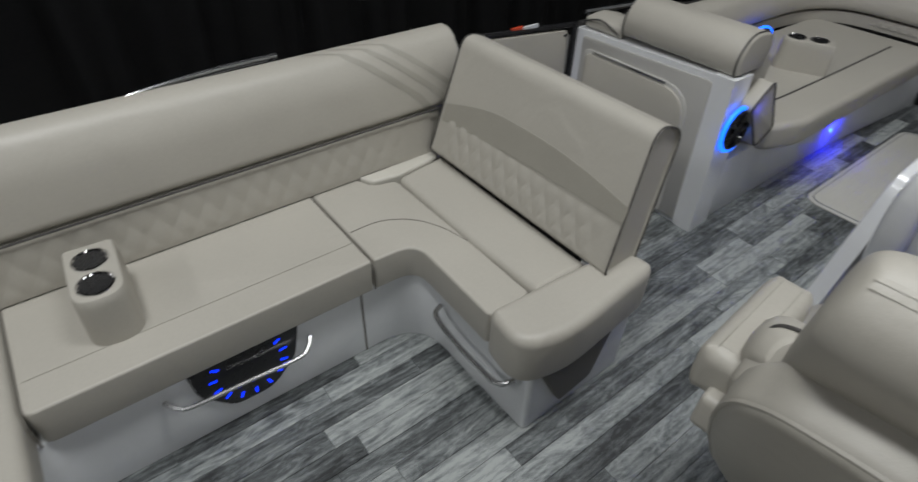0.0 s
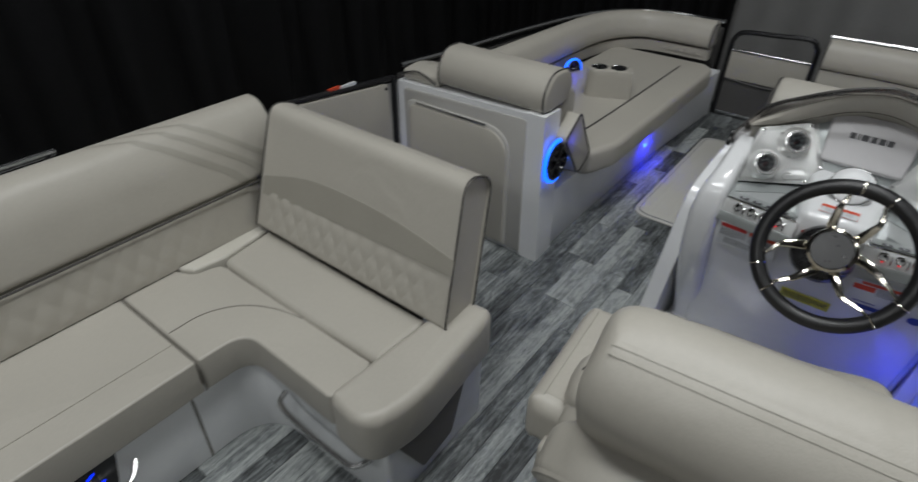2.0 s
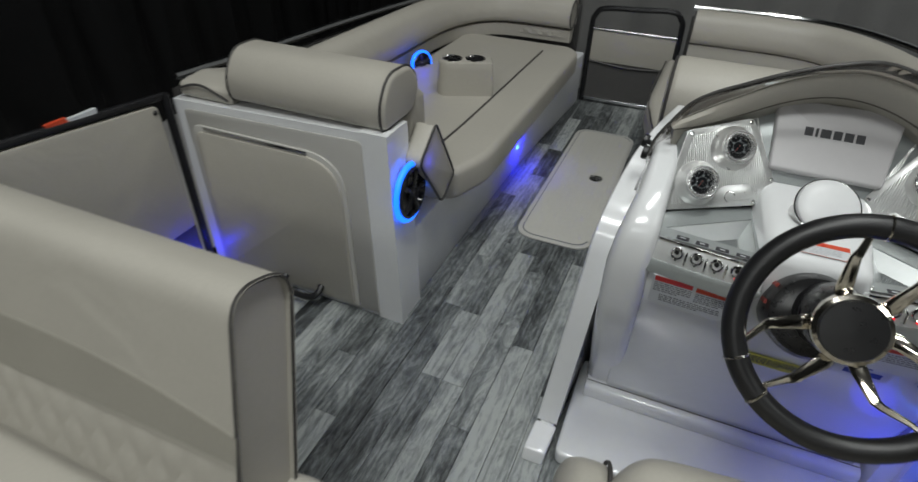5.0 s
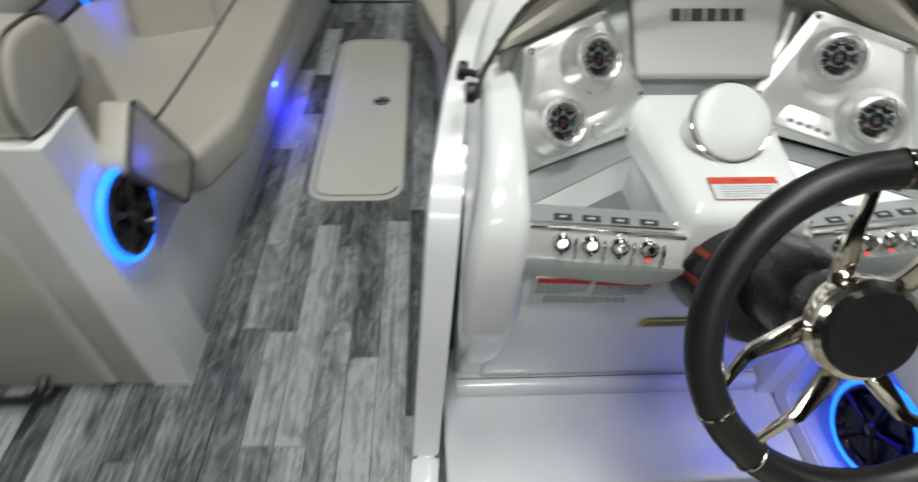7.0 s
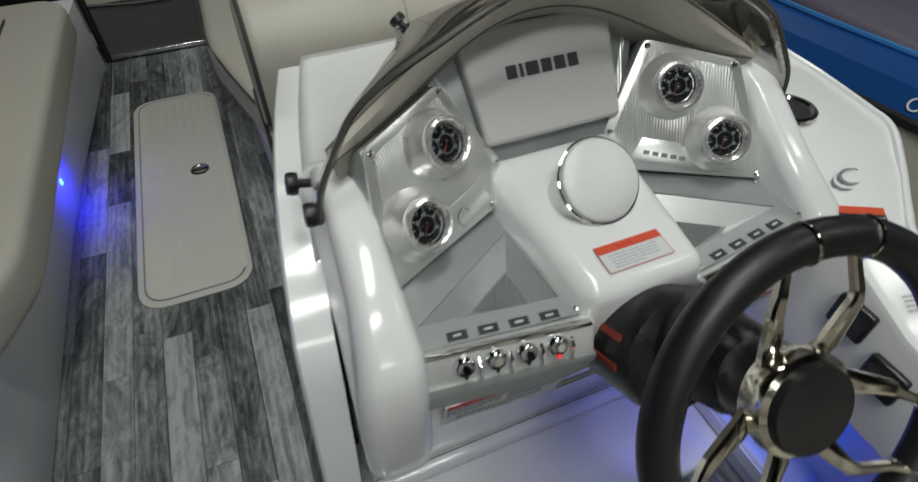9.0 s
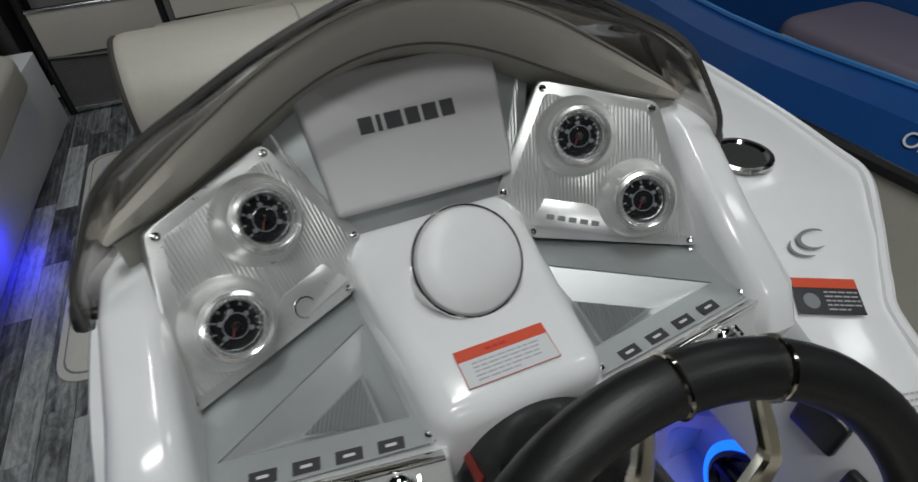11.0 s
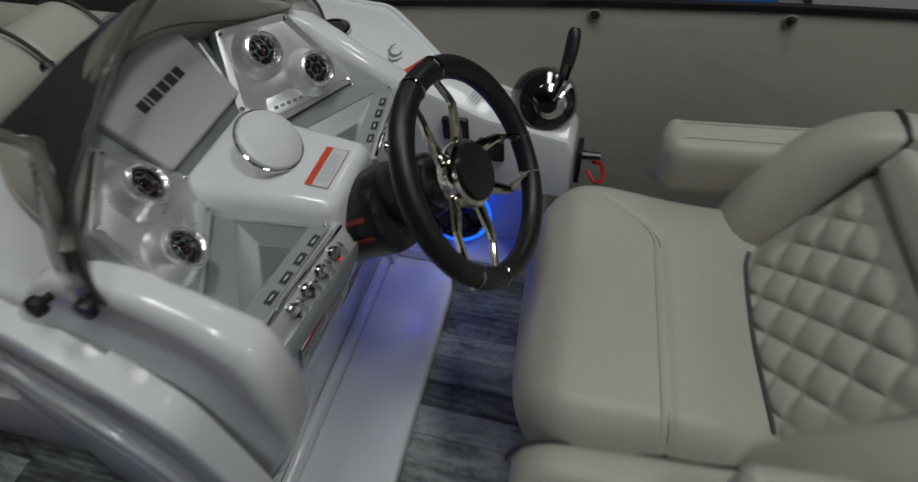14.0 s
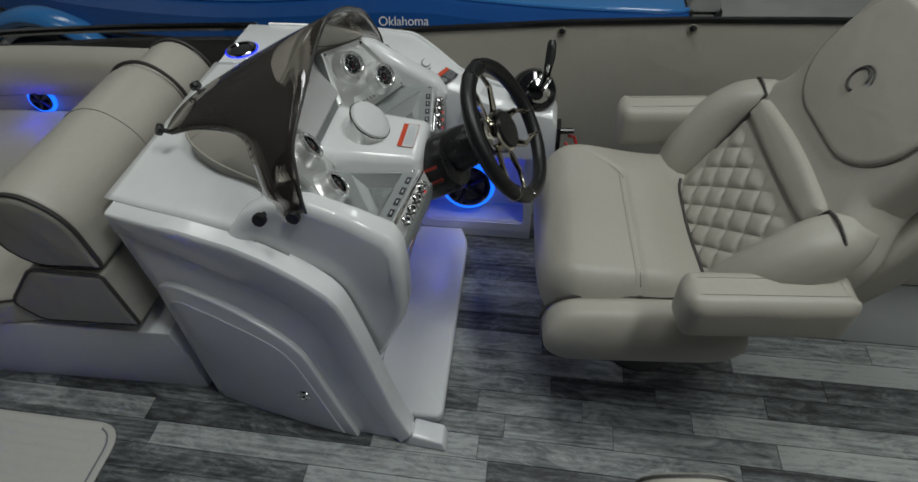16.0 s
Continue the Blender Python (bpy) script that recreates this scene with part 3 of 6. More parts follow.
# port side gate
g = thing("side_gate", (-1.3, 2.65, 0), "closed ivory vinyl boarding gate in a dark frame", "gate")
part("panel", prism(rounded([(2.375, 0.2), (2.96, 0.2), (2.945, 0.665), (2.38, 0.725)], 0.02), "x", -1.305, -1.285, 0.005), VINYL, g)
part("screen", prism([(2.375, 0.02), (2.96, 0.02), (2.96, 0.197), (2.375, 0.197)], "x", -1.302, -1.292), MESHC, g, "dark perforated lower mesh")
part("hinge_post", tube([(-1.29, 2.985, 0), (-1.29, 2.985, 0.69)], 0.014, 10), RAILB, g)
part("latch_post", tube([(-1.29, 2.35, 0), (-1.29, 2.35, 0.74)], 0.014, 10), RAILB, g)
part("top_bar", tube([(-1.295, 2.35, 0.74), (-1.295, 2.985, 0.682)], 0.012, 10), RAILB, g)
for y, z in ((2.40, 0.70), (2.93, 0.645)):
    part("screw", lathe([(0, 0), (0.009, 0), (0.006, 0.005), (0, 0.006)], (-1.285, y, z), (1, 0, 0), 10), BLACK, g)
part("sticker", box(-1.30, -1.288, 2.60, 2.66, 0.720, 0.734), ORANGE, g, "small orange sticker on the rail")
part("sticker", box(-1.30, -1.288, 2.66, 2.75, 0.714, 0.728), PAPER, g, "small white sticker on the rail")

# bow gate
g = thing("bow_gate", (-0.12, 5.33, 0), "closed bow gate with a rounded black top bar and mesh panel", "gate")
part("top_bar", tube(spline([(-0.385, 5.33, 0.0), (-0.385, 5.33, 0.44), (-0.372, 5.33, 0.53), (-0.32, 5.33, 0.572), (-0.12, 5.33, 0.585), (0.06, 5.33, 0.595), (0.112, 5.33, 0.56), (0.13, 5.33, 0.47), (0.13, 5.33, 0.0)], 6), 0.016, 10), RAILB, g)
part("panel", box(-0.37, 0.115, 5.325, 5.345, 0.26, 0.45, 0.004), VINYL, g)
part("mesh", box(-0.37, 0.115, 5.33, 5.34, 0.03, 0.258), MESHC, g, "dark perforated lower mesh")
part("sill", box(-0.37, 0.115, 5.32, 5.35, 0.01, 0.03, 0.003), STEEL, g)
part("mid_bar", tube([(-0.37, 5.325, 0.455), (0.115, 5.325, 0.455)], 0.009, 8), STEEL, g)
part("bottom_trim", tube(spline([(-0.37, 5.322, 0.262), (-0.12, 5.322, 0.245), (0.115, 5.322, 0.262)], 8), 0.006, 6), CHAR, g)

gr = thing("grab_rail", (-1.366, 1.35, 0.80), "bright grab rail outboard of the sofa back", "rail")
part("bar", tube(spline([(-1.366, 1.09, 0.755), (-1.366, 1.12, 0.785), (-1.366, 1.20, 0.797), (-1.366, 1.40, 0.812), (-1.366, 1.60, 0.814)], 6), 0.011, 10), STEEL, gr)
part("bracket", tube([(-1.30, 1.10, 0.70), (-1.366, 1.09, 0.765)], 0.014, 8), RAILB, gr)
part("bracket", tube([(-1.30, 1.58, 0.70), (-1.366, 1.58, 0.812)], 0.010, 8), RAILB, gr)

# ---- corner sofa to port ----
s = thing("corner_sofa", (-0.9, 1.2, 0), "ivory vinyl corner sofa with quilted lower back on a white base", "sofa")
BASE = rounded([(-1.24, -0.5), (-0.15, -0.5), (-0.15, 0.585), (-0.72, 0.585), (-0.72, 1.72), (-0.163, 1.724), (-0.168, 2.17), (-1.24, 2.17)],
               [0, 0, 0.03, 0.12, 0.16, 0.02, 0.02, 0], 8)
part("base", prism(BASE, "z", 0.0, 0.30, 0.004, 2), GEL, s, "glossy white fibreglass base")
SEATA = rounded([(-1.12, -0.5), (-0.12, -0.5), (-0.12, 0.62), (-1.12, 0.62)], [0, 0, 0.05, 0], 6)
part("seat_cushion", prism(SEATA, "z", 0.295, 0.415, 0.028, 4, drawn=False), VINYL, s)
SEATB = [(-1.12, 0.628), (-0.69, 0.628), (-0.69, 1.535), (-1.12, 1.535)]
part("seat_cushion", prism(rounded(SEATB, [0.01, 0.03, 0.01, 0.01]), "z", 0.295, 0.415, 0.026, 4, drawn=False), VINYL, s)
SEATC = rounded([(-1.12, 1.543), (-0.69, 1.543), (-0.685, 1.69), (-0.31, 1.68), (-0.31, 1.834), (-1.02, 1.834), (-1.04, 1.745), (-1.12, 1.715)],
                [0, 0.01, 0.15, 0.02, 0.02, 0.03, 0.03, 0.0], 8)
part("seat_cushion", prism(SEATC, "z", 0.295, 0.415, 0.022, 4, drawn=False), VINYL, s)
SEATD = rounded([(-1.015, 1.838), (-0.66, 1.832), (-0.29, 1.838), (-0.285, 2.045), (-1.045, 2.052)], [0.03, 0.1, 0.02, 0.03, 0.03], 5)
part("seat_cushion", prism(SEATD, "z", 0.32, 0.432, 0.024, 4), VINYL, s)
part("filler_cushion", prism(rounded([(-1.105, 1.725), (-1.05, 1.752), (-1.033, 1.86), (-1.058, 2.05), (-1.105, 2.05)], 0.012), "z", 0.33, 0.425, 0.012, 3), PALE, s)
part("seat_seam", tube([(-1.10, 0.624, 0.41), (-0.72, 0.624, 0.412), (-0.69, 0.624, 0.38), (-0.688, 0.624, 0.3)], 0.0028, 6), SEAM, s)
part("seat_seam", tube([(-1.10, 1.539, 0.41), (-0.72, 1.539, 0.412), (-0.69, 1.539, 0.38), (-0.688, 1.539, 0.3)], 0.0028, 6), SEAM, s)
part("seat_panel_seam", tube([(-0.80, 0.64, 0.4155), (-0.80, 1.53, 0.4155)], 0.0016, 6), STITCH, s)
part("seat_panel_seam", tube(spline([(-0.85, 1.55, 0.4155), (-0.845, 1.66, 0.4155), (-0.79, 1.75, 0.4155), (-0.70, 1.805, 0.4155), (-0.60, 1.83, 0.414)], 8), 0.0018, 6), SEAM, s)
for y in (0.585, 1.50):
    part("base_seam", box(-0.7235, -0.7195, y - 0.004, y + 0.004, 0.0, 0.295), SEAM, s)
# backs
part("lower_back", prism([(-1.24, 0.36), (-1.104, 0.36), (-1.104, 0.41), (-1.132, 0.594), (-1.24, 0.594)], "y", -0.5, 2.10, 0.004), VINYL, s)
FB = Face((-1.10, -0.5, 0.42), (0, 1, 0), (-0.14, 0, 1))
part("quilting", quilt(FB, 0.0, 2.55, 0.0, 0.17, 0.072, 0.118, 0.0062, 8, 0.002), VINYL, s, "diamond quilted vinyl")
UPPER = rounded([(-1.26, 0.592), (-1.11, 0.592), (-1.145, 0.76), (-1.20, 0.84), (-1.28, 0.842), (-1.29, 0.7)], [0.01, 0.03, 0.08, 0.05, 0.03, 0.02], 5)
part("upper_back", prism(UPPER, "y", -0.5, 2.215, 0.012, 3), VINYL, s)
# dark strip drawn for the shade in the crease under the upper back
part("back_crease_shade", tube([(-1.109, -0.5, 0.591), (-1.109, 2.10, 0.591)], 0.0034, 6), PIPING, s)
# stripes laid on the curved face, sweeping from the crest down to the corner
face = [Vector((p[0], p[1], 0)) for p in UPPER if p[1] > 0.598 and p[0] > -1.262]
line = []
for p, q in zip(face, face[1:]):
    m_ = max(1, int((q - p).length / 0.006))
    line += [p.lerp(q, i / m_) for i in range(m_)]
for y, w in ((1.83, 0.036), (1.915, 0.032), (1.99, 0.030)):
    bm, rows = B(), []
    for i, p in enumerate(line):
        d_ = (line[min(i + 1, len(line) - 1)] - line[max(i - 1, 0)]).normalized()
        out = Vector((d_.y, 0, -d_.x)) * 0.0012
        low = [(0.59, 0.225), (0.66, 0.17), (0.74, 0.07), (0.793, 0.0), (0.828, -0.06), (0.85, -0.09)]
        dy = next(b0 + (b1 - b0) * (p.y - a0) / (a1 - a0) for (a0, b0), (a1, b1) in zip(low, low[1:]) if p.y <= a1) - max(0, -1.205 - p.x) * 2.4
        half = w / 2 * min(1.0, 0.25 + (len(line) - i) / 14)
        rows.append([bm.verts.new((p.x + out.x, min(y + dy + half * e, 2.202), p.y + out.z)) for e in (-1, -0.33, 0.33, 1)])
    for r0, r1 in zip(rows, rows[1:]):
        if r0[0].co.y < 2.20:
            for j in range(3):
                bm.faces.new((r0[j], r0[j + 1], r1[j + 1], r1[j]))
    part("stripe", bm, PALETAN, s, "taupe accent stripe", angle=180)
# folding back across the walkway end
LB = Face((-1.095, 2.02, 0.455), (1, 0, 0), (0, 0.34, 1.0))
LBL = 0.442
SECT = rounded([(0.0, 0.0), (LBL, 0.0), (LBL, -0.135), (0.0, -0.135)], [0.015, 0.055, 0.062, 0.02], 7)
ENDU = lambda v: 0.893 - 0.095 * v
INU = lambda v: 0.020 + 0.02 * v
rings = []
for e, q in ((0.012, 0.0), (0.004, 0.35), (0.0, 1.0)):
    rings.append([LB.at(INU(v) + e, LBL / 2 + (v - LBL / 2) * (1 - 0.03 * (1 - q)), -0.0675 + (h + 0.0675) * (1 - 0.09 * (1 - q))) for v, h in SECT])
for e, q in ((0.0, 1.0), (0.004, 0.35), (0.012, 0.0)):
    rings.append([LB.at(ENDU(v) - e, LBL / 2 + (v - LBL / 2) * (1 - 0.03 * (1 - q)), -0.0675 + (h + 0.0675) * (1 - 0.09 * (1 - q))) for v, h in SECT])
back = part("flip_backrest", loft(rings), VINYL, s, "ivory folding backrest with dark piping", angle=50)
bandlo = [(0.042, 0.126), (0.25, 0.145), (0.49, 0.158), (0.70, 0.162), (0.872, 0.162)]
bandhi = [(0.870, 0.212), (0.694, 0.241), (0.49, 0.255), (0.26, 0.246), (0.042, 0.192)]
hi = [tuple(p.xy) for p in spline([(u, v, 0) for u, v in bandhi], 6)]
part("band", LB.plate(bandlo + hi, -0.004, 0.0022), TAN, back, "taupe curved accent band")
part("quilting", quilt(LB, 0.040, 0.872, 0.012, 0.150, 0.064, 0.112, 0.0040, 8, 0.0015), VINYL, back, "diamond quilted vinyl")
part("piping", tube([LB.at(ENDU(v) - 0.004, LBL / 2 + (v - LBL / 2) * 0.995, -0.0675 + (h + 0.0675) * 0.985) for v, h in SECT], 0.0036, 6, closed=True), PIPING, back)
part("piping", tube([LB.at(INU(v) + 0.004, LBL / 2 + (v - LBL / 2) * 0.995, -0.0675 + (h + 0.0675) * 0.985) for v, h in SECT], 0.0042, 6, closed=True), PIPING, back)
part("hinge_bracket", box(-1.06, -0.33, 2.056, 2.072, 0.32, 0.463, 0.003), BLACK, s, "dark hinge rail")
# end arm
ARM = rounded([(-0.305, 1.665), (-0.15, 1.645), (-0.108, 1.80), (-0.145, 2.19), (-0.245, 2.18), (-0.285, 2.04), (-0.295, 1.85)], [0.04, 0.09, 0.1, 0.05, 0.03, 0.02, 0.05], 7)
part("arm_bolster", prism(ARM, "z", 0.278, 0.457, 0.032, 5), VINYL, s)
part("end_panel", prism(rounded([(1.735, 0.295), (2.04, 0.300), (1.975, 0.104), (1.843, 0.080)], 0.012), "x", -0.166, -0.140, 0.004), DARKT, s, "taupe end panel")
part("grab_rail", tube(spline([(-0.56, 1.70, 0.235), (-0.54, 1.665, 0.225), (-0.44, 1.655, 0.215), (-0.30, 1.655, 0.21), (-0.23, 1.66, 0.215), (-0.20, 1.70, 0.23)], 6), 0.009, 8), BARM, s, "bright grab rail")

# subwoofer in the sofa base
w = thing("subwoofer", (-0.715, 1.11, 0.17), "black subwoofer grille with a ring of blue lights and chrome bar", "loudspeaker")
SUB = rounded([(0.955, 0.296), (1.285, 0.296), (1.255, 0.16), (1.17, 0.075), (1.05, 0.075), (0.965, 0.18)], 0.03, 4)
part("grille", prism(SUB, "x", -0.722, -0.709, 0.003), BLACK, w)
for k in range(11):
    a = math.radians(150 + k * 24)
    y, z = 1.118 + 0.105 * math.cos(a), 0.205 + 0.105 * math.sin(a)
    if z < 0.29:
        q = Face((-0.7085, y, z), (0, math.cos(a), math.sin(a)), (0, -math.sin(a), math.cos(a)))
        part("led", q.bar(-0.011, 0.011, -0.0036, 0.0036, 0, 0.0015), LEDM, w)
part("bar", tube(spline([(-0.715, 0.885, 0.222), (-0.688, 0.905, 0.212), (-0.672, 0.945, 0.205), (-0.672, 1.10, 0.196), (-0.672, 1.25, 0.187), (-0.688, 1.29, 0.192), (-0.715, 1.312, 0.205)], 6), 0.007, 8), BARM, w, "bright grab bar")


def cup_block(name, m, label):
    """A padded block with two chrome-rimmed cup wells."""
    c = thing(name, m.translation, label, "cup holder", "cup holders on the seats")
    body = B()
    out = rounded([(-0.125, -0.065), (0.13, -0.065), (0.13, 0.065), (-0.125, 0.065)], [0.015, 0.06, 0.06, 0.015], 7)
    rings = []
    for z, k in ((0.0, 1.0), (0.06, 0.985), (0.12, 0.96), (0.142, 0.95), (0.15, 0.91), (0.152, 0.86)):
        rings.append([m @ Vector((x * k, y * k, z)) for x, y in out])
    part("padded_body", loft(rings), VINYL, c)
    for x in (-0.042, 0.062):
        at, ax = m @ Vector((x, 0, 0.152)), m.to_3x3() @ Vector((0, 0, 1))
        cup = part("rim", lathe([(0.040, -0.002), (0.046, 0.0), (0.045, 0.004), (0.041, 0.005), (0.038, 0.001), (0.040, -0.002)], at, ax, 28), CHROME, c, "chrome rim")
        part("well", lathe([(0.0, 0.0012), (0.038, 0.0012), (0.038, 0.0014), (0.0, 0.0014)], at, ax, 24), BLACK, cup)
    return c


cup_block("cup_holder", pose(-0.925, 0.87, 0.412, 0, 0, -4), "ivory padded cup holder with two chrome wells on the sofa seat")

# ---- cabinet and port bow lounge ----
c = thing("port_cabinet", (-0.9, 3.06, 0), "white fibreglass cabinet with an ivory door behind the bow lounge", "cabinet")
part("shell", loft([[(-0.461, 3.0, 0), (-0.461, 3.14, 0), (-1.27, 3.14, 0), (-1.27, 3.0, 0)], [(-0.475, 3.005, 0.35), (-0.475, 3.14, 0.35), (-1.28, 3.14, 0.35), (-1.28, 3.005, 0.35)],
                    [(-0.492, 3.012, 0.69), (-0.492, 3.14, 0.69), (-1.29, 3.14, 0.665), (-1.29, 3.012, 0.665)]]), GEL, c)
part("corner_post", loft([[(-0.455, 2.994, 0), (-0.455, 3.03, 0), (-0.545, 3.03, 0), (-0.545, 2.994, 0)], [(-0.486, 3.004, 0.695), (-0.486, 3.05, 0.695), (-0.575, 3.05, 0.695), (-0.575, 3.004, 0.695)]]), GEL, c)
FD = Face((-1.22, 2.994, 0.0), (1, 0, 0), (0, 0.016, 1))
part("surround", FD.plate(rounded([(0.0, 0.02), (0.675, 0.02), (0.65, 0.665), (-0.02, 0.645)], [0.01, 0.01, 0.02, 0.02]), -0.002, 0.004, 0.003), SURR, c, "grey ivory textured surround")
part("door_frame", FD.plate(rounded([(0.01, 0.025), (0.60, 0.025), (0.585, 0.60), (0.0, 0.60)], [0.01, 0.01, 0.14, 0.05], 7), 0.004, 0.012, 0.003), DOORF, c, "pale grey door frame")
door = part("door", FD.plate(rounded([(0.03, 0.04), (0.585, 0.04), (0.572, 0.582), (0.02, 0.582)], [0.01, 0.01, 0.13, 0.04], 7), 0.008, 0.020, 0.005), VINYL, c, "ivory vinyl door")
part("hinge", FD.bar(0.06, 0.46, 0.588, 0.598, 0.012, 0.018, 0.002), STEEL, door)
hp = [FD.at(u, v, h) for u, v, h in ((0.30, 0.075, 0.018), (0.30, 0.06, 0.045), (0.33, 0.045, 0.06), (0.42, 0.045, 0.06), (0.45, 0.06, 0.045), (0.45, 0.075, 0.018))]
part("handle", tube(spline(hp, 5), 0.012, 8), RUBBER, door, "black grab handle")

l = thing("port_lounge", (-0.85, 4.2, 0), "ivory vinyl bow lounge with dark piping on a white base", "lounge")
LBASE = rounded([(-0.474, 3.14), (-0.474, 4.25), (-0.40, 5.30), (-1.1, 5.30), (-1.26, 5.0), (-1.26, 3.14)], [0, 0.3, 0.02, 0.1, 0.1, 0])
part("base", prism(LBASE, "z", 0, 0.31, 0.004), GELM, l, "satin white base")
part("seat_cushion", prism(rounded([(-0.43, 3.38), (-0.37, 3.55), (-0.365, 4.95), (-0.43, 5.02), (-1.08, 5.02), (-1.1, 3.30), (-0.6, 3.30)], [0.03, 0.05, 0.05, 0.05, 0.1, 0.02, 0.02]), "z", 0.29, 0.42, 0.03, 4), VINYL, l)
part("piping", tube(spline([(-0.60, 3.32, 0.421), (-0.565, 3.7, 0.421), (-0.55, 4.85, 0.421)], 6), 0.005, 6), PIPING, l)
LB2 = [(-1.13, 3.2, 0), (-1.13, 4.4, 0), (-1.115, 4.74, 0), (-1.06, 4.95, 0), (-0.95, 5.09, 0), (-0.80, 5.135, 0), (-0.47, 5.14, 0)][::-1]
path = spline(LB2, 5)
part("lower_back", sweep([(-0.005, 0.40), (0.06, 0.40), (0.07, 0.47), (-0.01, 0.47)], path), VINYL, l)
SEC = rounded([(-0.03, 0.482), (0.13, 0.482), (0.135, 0.60), (0.06, 0.655), (-0.01, 0.63), (-0.04, 0.54)], [0.03, 0.02, 0.04, 0.06, 0.06, 0.05], 4)
bmk = sweep(SEC, path)
for v in bmk.verts:
    v.co.z += 0.034 * min(1, max(0, (5.1 - v.co.y) / 1.7)) * (1 if v.co.z > 0.5 else 0.3)
part("bolster", bmk, VINYL, l, "rounded ivory back bolster")
part("end_piping", ring_of((-0.468, 5.16, 0.555), (1, 0, 0), 0.075, 0.004, 20, 6), PIPING, l)
FQ = Face((-1.0, 5.132, 0.42), (1, 0, 0), (0, 0.0, 1))
part("quilting", quilt(FQ, 0.12, 0.52, 0.0, 0.045, 0.06, 0.06, 0.006, 7), VINYL, l)
# roll cushion over the cabinet
r = thing("roll_cushion", (-0.78, 3.12, 0.69), "ivory vinyl roll backrest with dark piped ends on the cabinet", "cushion")
ROLL = rounded([(3.02, 0.695), (3.20, 0.695), (3.255, 0.77), (3.20, 0.846), (3.07, 0.850), (3.015, 0.775)], [0.03, 0.04, 0.06, 0.06, 0.06, 0.06], 5)
part("roll", prism(ROLL, "x", -1.06, -0.50, 0.018, 4, 50), VINYL, r)
for x in (-1.045, -0.512):
    part("piping", tube([(x, y, z) for y, z in ROLL], 0.004, 6, closed=True), PIPING, r)
part("strap_pad", prism(rounded([(3.03, 0.67), (3.25, 0.67), (3.25, 0.70), (3.14, 0.73), (3.03, 0.72)], 0.02), "x", -1.27, -1.06, 0.012), VINYL, r, "ivory corner pad")
part("pad_piping", tube(spline([(-1.27, 3.024, 0.70), (-1.17, 3.024, 0.725), (-1.065, 3.024, 0.69)], 6), 0.004, 6), PIPING, r)
# side wing of the lounge back
r = thing("wing_cushion", (-0.45, 3.24, 0.42), "ivory side wing cushion with dark piping beside the lounge seat", "cushion")
wing = [(3.215, 0.665), (3.10, 0.575), (3.26, 0.355), (3.365, 0.42)]
part("pad", prism(rounded(wing, [0.02, 0.03, 0.03, 0.03]), "x", -0.50, -0.43, 0.016, 3), VINYL, r)
part("piping", tube([(-0.432, y, z) for y, z in rounded(wing, [0.02, 0.03, 0.03, 0.03])], 0.004, 6, closed=True), PIPING, r)
part("rear_pad", prism(rounded([(3.16, 0.42), (3.32, 0.42), (3.30, 0.74), (3.2, 0.76)], 0.04), "x", -0.62, -0.505, 0.03, 3), VINYL, r)


def speaker(name, at, axis, R, label):
    """A round marine loudspeaker with five spokes and a blue light ring."""
    k = thing(name, at, label, "loudspeaker", "lit loudspeakers")
    at, ax = Vector(at), Vector(axis).normalized()
    part("light_ring", ring_of(at + ax * 0.006, ax, R * 1.02, 0.009, 40, 8), LEDW, k, "glowing blue ring")
    part("bezel", lathe([(R * 0.70, 0.002), (R * 0.95, 0.0), (R * 0.95, 0.016), (R * 0.86, 0.022), (R * 0.78, 0.014), (R * 0.70, 0.002)], at, ax, 36), GLOSSB, k)
    part("cone", lathe([(0.0, 0.004), (R * 0.3, 0.003), (R * 0.72, 0.008), (R * 0.72, 0.001), (0.0, 0.0005)], at, ax, 28), BLACK, k)
    part("dome", lathe([(R * 0.22, 0.004), (R * 0.2, 0.014), (R * 0.1, 0.02), (0.0, 0.021)], at, ax, 20), GLOSSB, k)
    q = Vector((0, 0, 1)).rotation_difference(ax).to_matrix()
    for j in range(5):
        d = q @ Vector((math.cos(j * 1.2566 + 0.3), math.sin(j * 1.2566 + 0.3), 0))
        part("spoke", tube([at + ax * 0.017 + d * R * 0.18, at + ax * 0.018 + d * R * 0.82], [0.005, 0.009], 6), BLACK, k)
    return k


speaker("loudspeaker", (-0.466, 3.085, 0.482), (1, 0, 0.035), 0.088, "round black loudspeaker with a blue light ring in the cabinet side")
point_lamp("speaker_glow", (-0.42, 3.16, 0.56), 0.12, BLUE, 0.05)
light = thing("courtesy_light", (-0.468, 4.25, 0.115), "small blue courtesy light in the lounge base", "light")
part("lens", lathe([(0, 0), (0.011, 0), (0.011, 0.006), (0, 0.010)], (-0.474, 4.25, 0.115), (1, 0, 0.02), 12), LEDC, light)
# added lamp facing back at the base makes the lens's glare on it
area_lamp("courtesy_glow", (-0.425, 4.25, 0.15), (-0.474, 4.25, 0.09), 0.05, 0.03, 0.55, BLUE)
point_lamp("gate_glow", (-1.24, 2.93, 0.10), 0.25, BLUE, 0.01)
speaker("loudspeaker", (-1.045, 4.33, 0.432), (1, -0.5, 0.1), 0.055, "lit loudspeaker in the back of the bow lounge")
